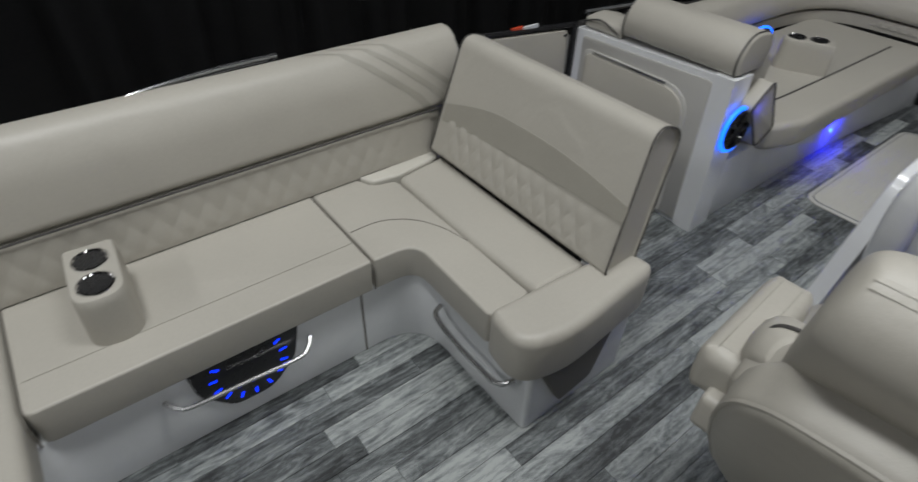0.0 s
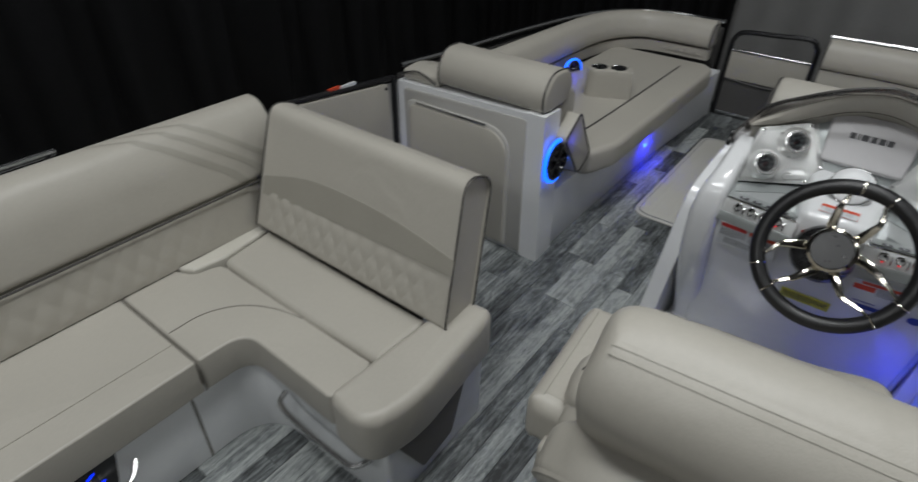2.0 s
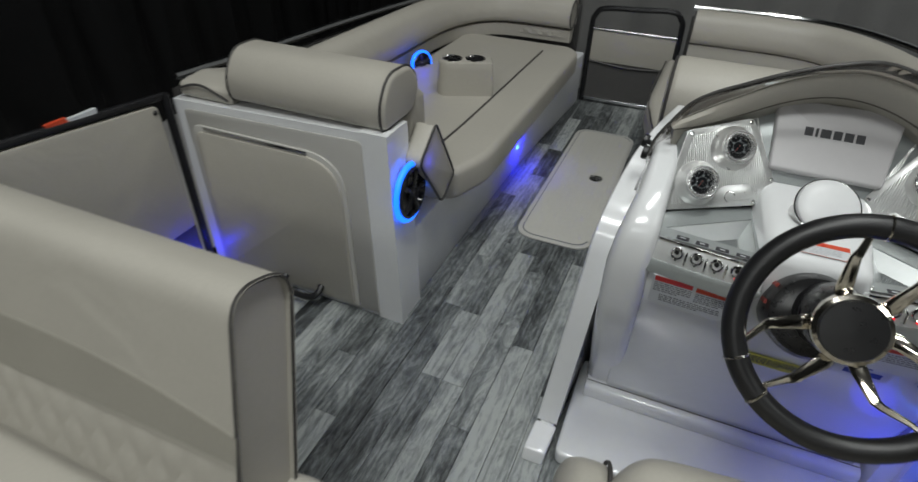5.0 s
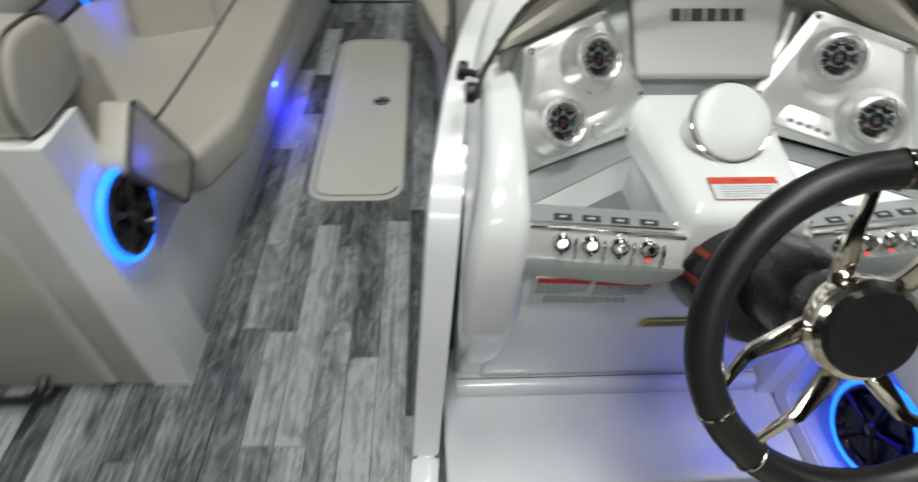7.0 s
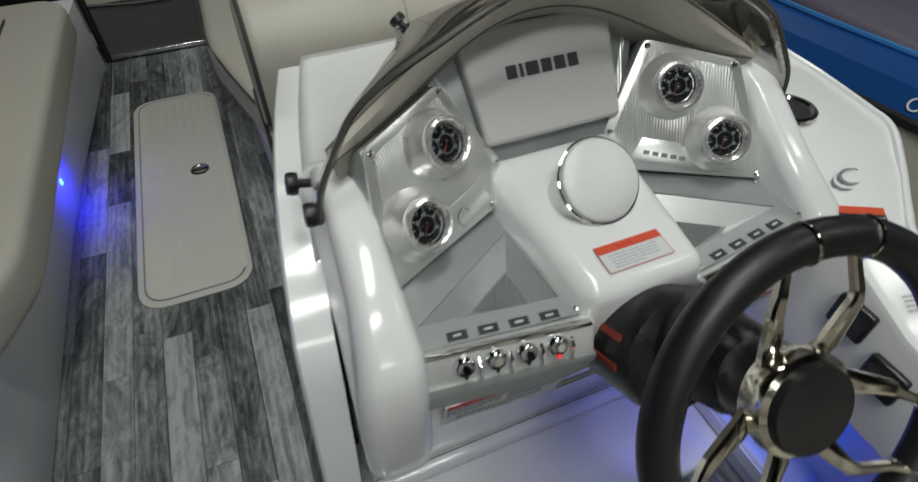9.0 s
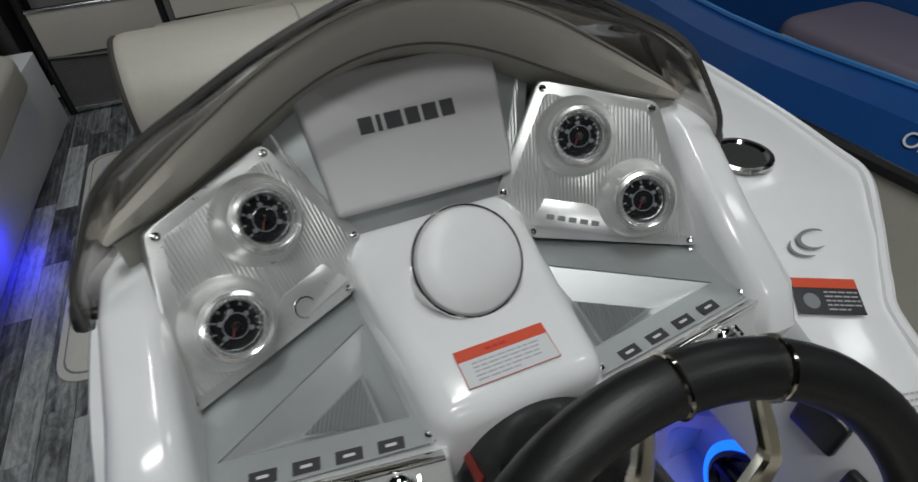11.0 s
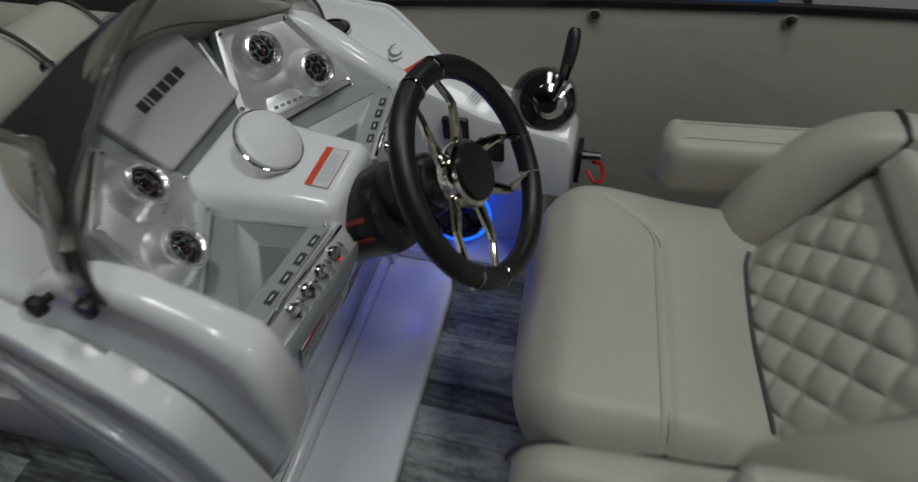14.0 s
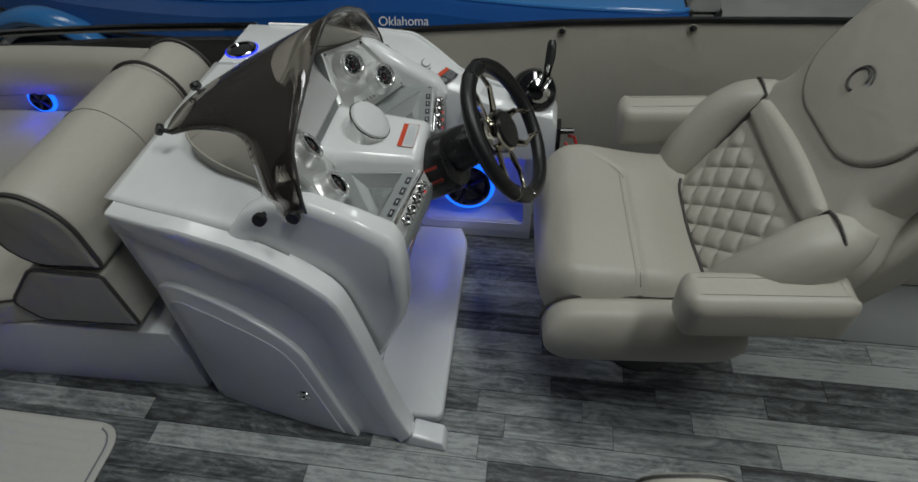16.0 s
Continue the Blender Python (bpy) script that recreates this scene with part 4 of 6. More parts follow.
point_lamp("speaker_glow", (-1.0, 4.26, 0.455), 0.12, BLUE, 0.03)
cup_block("cup_holder", pose(-0.70, 4.10, 0.418, 0, 0, 205), "ivory padded cup holder with two chrome wells on the bow lounge")

# ---- starboard bow lounge ----
speaker("loudspeaker", (1.09, 4.40, 0.475), (-1, -0.1, 0.1), 0.045, "lit loudspeaker in the back of the bow lounge beside the helm")
point_lamp("speaker_glow", (1.0, 4.40, 0.49), 0.26, BLUE, 0.03)

l = thing("starboard_lounge", (0.7, 4.4, 0), "ivory vinyl bow lounge with padded backs on a white base", "lounge")
part("base", prism(rounded([(0.20, 3.47), (1.2, 3.47), (1.2, 4.9), (0.95, 5.28), (0.14, 5.28)], [0, 0, 0.1, 0.1, 0.02]), "z", 0, 0.31, 0.004), GELM, l, "satin white base")
part("seat_cushion", prism(rounded([(0.25, 3.64), (1.1, 3.64), (1.1, 4.85), (0.9, 5.1), (0.10, 5.02), (0.09, 4.35)], [0.06, 0.03, 0.1, 0.1, 0.05, 0.05]), "z", 0.30, 0.43, 0.035, 4), VINYL, l)
part("piping", tube(spline([(0.10, 5.0, 0.415), (0.096, 4.4, 0.415), (0.24, 3.72, 0.415)], 6), 0.004, 6), PIPING, l)
path = spline([(1.10, 3.75, 0), (1.10, 4.45, 0), (1.02, 4.8, 0), (0.84, 5.05, 0), (0.6, 5.13, 0), (0.19, 5.13, 0)], 6)
SEC2 = [(u, v + 0.012) for u, v in SEC]
part("bolster", sweep(SEC2, path), VINYL, l, "rounded ivory back bolster")
part("lower_back", sweep([(-0.005, 0.40), (0.06, 0.40), (0.07, 0.49), (-0.01, 0.49)], path), PALE, l)
part("end_piping", ring_of((0.188, 5.155, 0.572), (1, 0, 0), 0.08, 0.004, 20, 6), PIPING, l)

# ---- starboard lounge end cushion behind the console ----
r = thing("end_backrest", (0.62, 3.62, 0.42), "ivory vinyl backrest at the helm end of the bow lounge", "cushion")
ENDB = rounded([(3.50, 0.60), (3.70, 0.585), (3.77, 0.66), (3.71, 0.828), (3.59, 0.862), (3.50, 0.78)], [0.03, 0.05, 0.06, 0.08, 0.07, 0.06], 5)
part("roll", prism(ENDB, "x", 0.19, 0.752, 0.03, 4, 50), VINYL, r)
part("piping", tube([(0.200, y, z) for y, z in inset_rings(ENDB, 0.007, 1)[0][0]], 0.0055, 6, closed=True), PIPING, r)
part("end_roll", prism([(y * 0.92 + 0.285, z * 0.94 + 0.025) for y, z in ENDB], "x", 0.755, 0.94, 0.03, 4, 50), VINYL, r)
part("seam_piping", tube([(0.7535, y, z) for y, z in ENDB[6:]], 0.0055, 6), PIPING, r)
part("end_piping", tube([(0.932, y * 0.92 + 0.285, z * 0.94 + 0.025) for y, z in ENDB], 0.005, 6, closed=True), PIPING, r)
part("cross_stitch", tube([(0.52, y, z + 0.001) for y, z in ENDB[12:]], 0.002, 6), STITCH, r)
LOWP = rounded([(3.52, 0.36), (3.84, 0.34), (3.90, 0.42), (3.73, 0.588), (3.52, 0.583)], [0.02, 0.03, 0.04, 0.03, 0.02], 4)
part("lower_pad", prism(LOWP, "x", 0.185, 1.12, 0.02, 3, 50), VINYL, r)
part("piping", tube([(0.191, y, z) for y, z in inset_rings(LOWP, 0.004, 1)[0][0]], 0.005, 6, closed=True), PIPING, r)

# ---- helm console ----
k = thing("helm_console", (0.55, 3.05, 0), "glossy white fibreglass helm console with aluminium dash plates", "console")


def bend(y):
    """The side curves inboard towards the bow."""
    d = max(0.0, y - 2.9)
    return 0.05 * d + 0.117 * d * d


def PX(y, z):
    """Where the leaning outer side stands."""
    return 0.082 + 0.06 * (y - 2.66) + 0.06 * z + bend(y)


SIDE = [(2.662, 0.0), (2.672, 0.045), (2.765, 0.06), (2.80, 0.20), (2.842, 0.461), (2.872, 0.61), (2.90, 0.652), (2.95, 0.69), (3.02, 0.727), (3.097, 0.752), (3.235, 0.767), (3.44, 0.764), (3.435, 0.0)]


def leaning(pts, out, r=0.0, thick=0.05):
    """An outline (y, z) laid on the leaning side of the console."""
    bm = B()
    lo = [bm.verts.new((PX(y, z) - bend(y) + thick, y, z)) for y, z in pts]
    hi = [bm.verts.new((PX(y, z) - bend(y) - out, y, z)) for y, z in pts]
    bm.faces.new(lo)
    bm.faces.new(hi[::-1])
    for i in range(len(pts)):
        j = (i + 1) % len(pts)
        bm.faces.new((lo[j], lo[i], hi[i], hi[j]))
    bmesh.ops.recalc_face_normals(bm, faces=bm.faces)
    for i in range(10):
        bmesh.ops.bisect_plane(bm, geom=bm.verts[:] + bm.edges[:] + bm.faces[:], plane_co=(0, 2.927 + 0.053 * i, 0), plane_no=(0, 1, 0))
    for v in bm.verts:
        v.co.x += bend(v.co.y)
    return soften(bm, r, 3)


side = part("side_panel", leaning([(y + 0.008 if y < 3.4 else y - 0.004, z - 0.006 if z > 0.03 else z) for y, z in SIDE], -0.011, 0.004, 0.050), GEL, k)
INNER = [(2.805, 0.0), (2.825, 0.06), (2.88, 0.235), (2.917, 0.354), (2.931, 0.44), (2.943, 0.50), (2.968, 0.548), (3.01, 0.583), (3.071, 0.613), (3.17, 0.648), (3.275, 0.677), (3.36, 0.690), (3.444, 0.700)]


def evenly(pts, n):
    """Points at even steps along a line of (y, z)."""
    far = [0.0]
    for p, q in zip(pts, pts[1:]):
        far.append(far[-1] + math.dist(p, q))
    out = []
    for i in range(n):
        d = far[-1] * i / (n - 1)
        j = min(len(pts) - 2, max(0, sum(f <= d for f in far) - 1))
        w = (d - far[j]) / (far[j + 1] - far[j])
        out.append((pts[j][0] + (pts[j + 1][0] - pts[j][0]) * w, pts[j][1] + (pts[j + 1][1] - pts[j][1]) * w))
    return out


rings = []
for (y, z), (y2, z2) in zip(evenly(SIDE[2:-1], 32), evenly(INNER, 32)):
    rings.append([(PX(y, z) + 0.057, y, z), (PX(y, z) + 0.006, y, z), (PX(y, z) + 0.002, y * 0.96 + y2 * 0.04, z * 0.96 + z2 * 0.04), (PX(y, z), y * 0.88 + y2 * 0.12, z * 0.88 + z2 * 0.12),
                  (PX(y2, z2), y * 0.12 + y2 * 0.88, z * 0.12 + z2 * 0.88), (PX(y2, z2) + 0.0025, y2 * 0.97 + y * 0.03, z2 * 0.97 + z * 0.03), (PX(y2, z2) + 0.010, y2, z2), (PX(y2, z2) + 0.057, y2, z2)])
part("side_frame", loft(rings), GEL, side, "proud rounded frame of the side", angle=40)
part("toe_block", leaning([(2.662, 0.0), (2.672, 0.045), (2.76, 0.058), (2.79, 0.0)], 0.0, 0.006, 0.06), GEL, side, "low toe of the side")
DOORO = rounded([(2.93, 0.0), (2.99, 0.27), (3.02, 0.42), (3.18, 0.53), (3.34, 0.558), (3.415, 0.53), (3.425, 0.0)], [0, 0.1, 0.1, 0.1, 0.05, 0.05, 0], 5)
DOORI = rounded([(2.975, 0.004), (3.03, 0.26), (3.065, 0.395), (3.20, 0.46), (3.345, 0.497), (3.392, 0.478), (3.40, 0.004)], [0, 0.08, 0.08, 0.08, 0.04, 0.03, 0], 5)
part("door_surround", leaning(DOORO, 0.006, 0.012, 0.03), GEL, side, "raised rounded surround")
door = part("access_door", leaning(DOORI, 0.0085, 0.004, 0.03), GELM, side, "pale grey access door")
part("latch", lathe([(0, 0), (0.020, 0), (0.018, 0.006), (0.008, 0.008), (0.006, 0.014), (0, 0.014)], (PX(3.062, 0.19) - 0.008, 3.062, 0.19), (-1, 0, 0), 14), CHROME, door, "chrome push latch")
# footwell platform
part("footwell", prism(rounded([(0.165, 2.685), (0.88, 2.703), (0.951, 2.735), (0.951, 3.05), (0.16, 3.05)], [0.03, 0.03, 0, 0, 0]), "z", 0.0, 0.05, 0.012), GEL, k, "white footwell step")
part("toe_ledge", prism([(2.905, 0.05), (2.902, 0.088), (2.912, 0.098), (2.96, 0.100), (2.97, 0.05)], "x", 0.19, 0.90, 0.006, 2), GEL, k, "raised ledge at the back of the footwell")
# thin dark line puts shade into the crease above the ledge
part("toe_crease", tube([(0.195, 2.9245, 0.1025), (0.895, 2.9245, 0.1025)], 0.0014, 6), SEAM, k, "dark line for the shade in the crease")
# shell below the dash: driver's side, top, forward face
PROF = [(2.945, 0.056), (2.915, 0.14), (2.83, 0.40), (2.775, 0.54), (2.752, 0.62), (2.748, 0.675), (2.77, 0.688), (2.95, 0.688), (3.03, 0.72), (3.10, 0.735), (3.18, 0.74), (3.30, 0.738), (3.46, 0.735), (3.47, 0.0), (2.99, 0.0)]
part("shell", prism(PROF, "x", 0.245, 0.885, 0.012, 3, 25), GEL, k)
def smooth(t):
    t = min(1, max(0, t))
    return t * t * (3 - 2 * t)


EDGEZ = [(2.90, 0.655), (2.95, 0.692), (3.02, 0.729), (3.097, 0.753), (3.235, 0.768), (3.47, 0.766)]


def along(table, y):
    for (a, p), (b, q) in zip(table, table[1:]):
        if y <= b:
            return p + (q - p) * (y - a) / (b - a)
    return table[-1][1]


bm, grid = B(), []
for i in range(33):
    x = 0.170 + 0.735 * i / 32
    row = []
    for j in range(21):
        aft = 2.985 + 0.125 * smooth((x - 0.25) / 0.14) * smooth((0.862 - x) / 0.14)
        y = aft + (3.47 - aft) * j / 20
        x0 = PX(y, 0.76) + 0.044
        px = x0 + (0.905 - x0) * i / 32
        ramp = min(1.0, max(0.0, (px - x0 - 0.012) / (0.07 + 0.24 * smooth((y - 2.98) / 0.36))), max(0.0, (0.91 - px) / 0.20) if px > 0.6 else 1.0)
        lift = 0.088 * smooth((3.50 - y) / 0.50) * math.sin(ramp * math.pi / 2)
        row.append(bm.verts.new((px, y, along(EDGEZ, y) + lift + 0.001)))
    grid.append(row)
for i in range(32):
    for j in range(20):
        bm.faces.new((grid[i][j], grid[i + 1][j], grid[i + 1][j + 1], grid[i][j + 1]))
deck = part("foredeck", bm, GEL, k, "smooth white foredeck of the console", angle=180)
mod = deck.modifiers.new("thick", "SOLIDIFY")
mod.thickness = 0.004
WING = [(2.96, 0.045), (2.90, 0.20), (2.825, 0.33), (2.748, 0.50), (2.733, 0.56), (2.728, 0.66), (2.732, 0.735), (2.75, 0.772), (2.83, 0.81), (2.92, 0.846), (2.97, 0.848), (3.02, 0.838), (3.08, 0.805), (3.13, 0.75), (3.15, 0.70), (3.15, 0.05)]
bm = prism(WING, "x", 0.186, 0.276, 0.026, 5, 40)
for v in bm.verts:  # the outer face leans in towards the windscreen's foot
    v.co.x += 0.031 * smooth((v.co.z - 0.68) / 0.15) * min(1, max(0, (0.276 - v.co.x) / 0.09))
part("port_cowl", bm, GEL, k, "white cowl at the side of the dash", angle=50)
WINGS = [(2.96, 0.045), (2.88, 0.30), (2.80, 0.56), (2.745, 0.66), (2.735, 0.71), (2.76, 0.755), (2.84, 0.80), (2.93, 0.862), (3.0, 0.885), (3.10, 0.865), (3.20, 0.82), (3.42, 0.76), (3.42, 0.05)]
part("starboard_cowl", prism(WINGS, "x", 0.846, 0.905, 0.022, 5, 40), GEL, k, "white cowl at the side of the dash")
# centre pod
pod = loft([[(0.450, 2.76, 0.60), (0.662, 2.76, 0.60), (0.69, 3.05, 0.60), (0.42, 3.05, 0.60)],
            [(0.458, 2.735, 0.70), (0.654, 2.735, 0.70), (0.682, 3.045, 0.72), (0.430, 3.045, 0.72)],
            [(0.473, 2.737, 0.778), (0.639, 2.737, 0.778), (0.664, 3.04, 0.807), (0.448, 3.04, 0.807)]])
part("centre_pod", soften(pod, 0.022, 4, 25), GEL, k, "white raised centre pod")
PT = Face((0.556, 2.86, 0.7915), (1, 0, 0), (0, 1, 0.096))
cap = thing("filler_cap", (0.556, 2.87, 0.79), "white round cap in a chrome ring on the centre pod", "cap")
CAPN = Vector((0.0, -0.66, 0.75)).normalized()
CAPC = Vector((0.557, 2.866, 0.830))
CAPU, CAPV = Vector((1, 0, 0)), CAPN.cross(Vector((1, 0, 0)))
rings = []
for q in (0.0, 0.06, 0.35, 0.7, 1.0):
    ring = []
    for i in range(40):
        a = 2 * math.pi * i / 40
        foot = PT.at(0.001 + 0.0585 * math.cos(a), 0.022 + 0.0545 * math.sin(a), -0.004)
        head = CAPC - CAPN * 0.013 + CAPU * (0.0535 * math.cos(a)) + CAPV * (0.0535 * math.sin(a))
        waist = 1 - 0.035 * math.sin(math.pi * q)
        p = foot.lerp(head, q)
        mid = PT.at(0.001, 0.022, -0.004).lerp(CAPC - CAPN * 0.013, q)
        ring.append(mid + (p - mid) * waist)
    rings.append(ring)
part("barrel", loft(rings), SPUN, cap, "polished metal barrel")
part("ring", ring_of(CAPC - CAPN * 0.0085, CAPN, 0.0556, 0.0026, 44, 8), CHROME, cap, "thin chrome ring")
part("cap", lathe([(0.0, -0.012), (0.0520, -0.012), (0.0535, -0.0095), (0.0540, -0.005), (0.0528, -0.001), (0.049, 0.0015), (0.030, 0.0045), (0.0, 0.0055)], CAPC, CAPN, 44), WHITE, cap, "domed white cap")
LBF = Face((0.509, 2.758, 0.7825), (1, 0.0, 0), (0, 1, 0.096))
st = thing("warning_label", (0.556, 2.77, 0.785), "white sticker with an orange header on the centre pod", "label")
part("sheet", LBF.bar(0.0, 0.092, 0.0, 0.040, 0, 0.0006), PAPER, st)
part("header", LBF.bar(0.0, 0.092, 0.028, 0.040, 0.0006, 0.0012), ORANGE, st)
part("border", merge(LBF.bar(0, 0.092, 0, 0.0006, 0.0006, 0.0011), merge(LBF.bar(0, 0.0006, 0, 0.028, 0.0006, 0.0011), LBF.bar(0.0914, 0.092, 0, 0.028, 0.0006, 0.0011))), ORANGE, st)
part("print", writing_bars(LBF, 0.012, 0.080, 0.0225, 5, 0.0044, 0.0014, 0.0006, 3), INKP, st)
part("heading_print", writing_bars(LBF, 0.03, 0.066, 0.032, 1, 0.005, 0.003, 0.0014, 4), REDM, st)

# dash plates, mirrored about the middle of the console
C = 0.556
PLATE = [(0.714, 3.029, 0.914), (0.837, 2.966, 0.886), (0.850, 2.857, 0.745), (0.664, 2.944, 0.758), (0.640, 2.985, 0.802)]
RF = Face((0.664, 2.944, 0.758), (0.186, -0.087, -0.013), (0.05, 0.085, 0.156))


def uv_of(face, p):
    d = Vector(p) - face.o
    return d.dot(face.u), d.dot(face.v)


def gauge(name, at, n, up):
    """A round dial gauge in a chrome bezel."""
    gg = thing(name, at, "round black dial gauge in a chrome bezel on a dash plate", "gauge", "gauges of the dash")
    n, at = Vector(n).normalized(), Vector(at)
    part("cup", lathe([(0.025, 0.0), (0.0465, 0.0), (0.0470, 0.0015), (0.0455, 0.0035), (0.0430, 0.0065), (0.0405, 0.0125), (0.0380, 0.020), (0.0350, 0.0265), (0.030, 0.027)], at, n, 40), SPUN, gg, "polished spun cup")
    part("bezel", lathe([(0.0232, 0.018), (0.0335, 0.020), (0.0350, 0.030), (0.0332, 0.0350), (0.0295, 0.0362), (0.0255, 0.0335), (0.0236, 0.0295), (0.0232, 0.0270)], at, n, 36), BEZEL, gg, "chrome bezel")
    dial = part("dial", lathe([(0.0, 0.020), (0.0268, 0.020), (0.0268, 0.0262), (0.0, 0.0262)], at, n, 32), DIAL, gg, "black dial face")
    upv = (Vector(up) - n * Vector(up).dot(n)).normalized()
    sx = upv.cross(n)
    for j in range(9):
        a = math.radians(-120 + j * 30)
        d = upv * math.cos(a) + sx * math.sin(a)
        part("tick", tube([at + n * 0.0268 + d * 0.0190, at + n * 0.0268 + d * 0.0222], 0.0008, 5), INKP, dial)
        if j % 2 == 0:
            part("numeral", lathe([(0, 0.0), (0.0026, 0.0), (0.0026, 0.0008), (0, 0.0008)], at + n * 0.0263 + d * 0.0145, n, 8), INK, dial)
    part("hub", lathe([(0, 0.0), (0.0042, 0.0), (0.0036, 0.003), (0, 0.0034)], at + n * 0.0262, n, 14), BLACK, dial)
    part("dial_ring", ring_of(at + n * 0.0264, n, 0.0120, 0.0006, 30, 5), INK, dial)
    part("needle", tube([at + n * 0.0286 + upv * 0.004, at + n * 0.0286 - upv * 0.010 - sx * 0.007], [0.0010, 0.0005], 5), ACCENT, dial)
    part("glass", lathe([(0.0, 0.0405), (0.008, 0.0398), (0.016, 0.0375), (0.0205, 0.0342), (0.0234, 0.0305), (0.0234, 0.0311), (0.0205, 0.0350), (0.016, 0.0383), (0.008, 0.0406), (0.0, 0.0413)], at, n, 28), GLASS, gg)
    return gg


def clear_glass():
    """Thin clear glass: see-through with a faint gloss."""
    m, nt, b = nodes_of("clear_glass")
    n, l = nt.nodes, nt.links
    clear, gloss, fres, mix = (n.new("ShaderNode" + k) for k in ("BsdfTransparent", "BsdfGlossy", "Fresnel", "MixShader"))
    clear.inputs["Color"].default_value = (0.96, 0.97, 0.97, 1)
    gloss.inputs["Roughness"].default_value = 0.02
    fres.inputs["IOR"].default_value = 1.22
    for i, o in enumerate((fres, clear, gloss)):
        l.new(o.outputs[0], mix.inputs[i])
    l.new(mix.outputs[0], n["Material Output"].inputs["Surface"])
    n.remove(b)
    return m


GLASS = clear_glass()


def screw(at, n, parent):
    return part("screw", lathe([(0.0, 0.0), (0.0045, 0.0), (0.0042, 0.002), (0.002, 0.003), (0.0, 0.0022)], at, n, 10), CHROME, parent)


def dash_plate(sign):
    fx = (lambda p: p) if sign > 0 else (lambda p: (2 * C - p[0], p[1], p[2]))
    P = [fx(p) for p in PLATE]
    nn = RF.n if sign > 0 else Vector((-RF.n.x, RF.n.y, RF.n.z))
    d = thing("dash_plate", P[3], "brushed ribbed aluminium dash plate holding two gauges", "plate", "dash plates")
    F = RF if sign > 0 else Face(P[2], Vector(P[3]) - Vector(P[2]), Vector(P[0]) - Vector(P[3]))
    uv = [uv_of(F, p) for p in P]
    housing = part("housing", F.plate(uv, -0.075, -0.001, 0.004), TRAYM, d, "satin housing")
    pl = part("plate", F.plate(rounded(uv, 0.012, 4), -0.001, 0.004, 0.0012), ALU, d)
    cx, cy = sum(u for u, v in uv) / 5, sum(v for u, v in uv) / 5
    inner = [(cx + (u - cx) * 0.86, cy + (v - cy) * 0.86) for u, v in uv]
    part("ribbed_inset", F.plate(rounded(inner, 0.006, 3), 0.004, 0.0052, 0.0006), RIBA if sign > 0 else RIBB, pl, "fine ribbed inset")
    pen = [uv_of(F, fx(p)) for p in ((0.668, 2.950, 0.772), (0.690, 2.955, 0.800), (0.735, 2.93, 0.795), (0.785, 2.895, 0.763), (0.775, 2.895, 0.756))]
    part("badge_panel", F.plate(pen, 0.0052, 0.0066, 0.0005), ALU, pl, "smooth brushed badge panel")
    a, b = uv_of(F, fx((0.688, 2.945, 0.778))), uv_of(F, fx((0.752, 2.91, 0.768)))
    bf = Face(F.at(*(a if sign > 0 else b), 0.0066), F.at(*(b if sign > 0 else a)) - F.at(*(a if sign > 0 else b)), F.v)
    for j in range(5):
        if sign > 0:
            part("badge_mark", bf.bar(j * 0.0135, j * 0.0135 + 0.009, 0.0, 0.006, 0, 0.0006), INK, pl)
    if sign < 0:
        part("swoosh_mark", ring_of(F.at((a[0] + b[0]) / 2, (a[1] + b[1]) / 2, 0.0068), nn, 0.011, 0.0012, 20, 5, 0.6, 4.9), CHROME, pl, "small embossed swoosh")
    for p in P:
        u, v = uv_of(F, p)
        screw(F.at(u + (cx - u) * 0.09, v + (cy - v) * 0.09, 0.0045), nn, pl)
    for q in ((0.741, 2.983, 0.856), (0.790, 2.912, 0.798)):
        u, v = uv_of(F, fx(q))
        gauge("gauge", F.at(u, v, 0.005), nn, (0, 0.4, 1))
    return d


dash_plate(1)
dash_plate(-1)
# middle panel with the covered display
MF = Face((0.436, 2.985, 0.800), (1, 0, 0), (0, 0.62, 0.78))
mp = thing("instrument_console", (C, 3.03, 0.87), "aluminium panel holding a covered display between the dash plates", "panel")
MIDP = [(0.0, 0.0), (0.24, 0.0), (0.29, 0.155), (0.25, 0.20), (-0.01, 0.20), (-0.05, 0.155)]
part("housing", MF.plate(MIDP, -0.05, -0.001, 0.004), MIDV, mp, "grey ivory backing")
pl = part("plate", MF.plate(rounded(MIDP, 0.012, 4), -0.001, 0.004, 0.001), TRAYM, mp)
part("ribbed_inset", MF.plate(rounded([(0.002, 0.03), (0.018, 0.03), (-0.035, 0.15)], 0.004, 3), 0.004, 0.0052), RIBB, pl)
part("ribbed_inset", MF.plate(rounded([(0.222, 0.03), (0.238, 0.03), (0.275, 0.15)], 0.004, 3), 0.004, 0.0052), RIBA, pl)
for u, v in ((0.012, 0.012), (0.228, 0.012), (-0.03, 0.14), (0.27, 0.14)):
    screw(MF.at(u, v, 0.0045), MF.n, pl)
disp = thing("display_cover", (C, 3.03, 0.87), "pale grey protective cover clipped over the chart display", "cover")
part("cover", MF.plate(rounded([(0.016, 0.022), (0.224, 0.022), (0.238, 0.175), (0.002, 0.175)], 0.008, 4), 0.004, 0.028, 0.006, 3), COVER, disp)
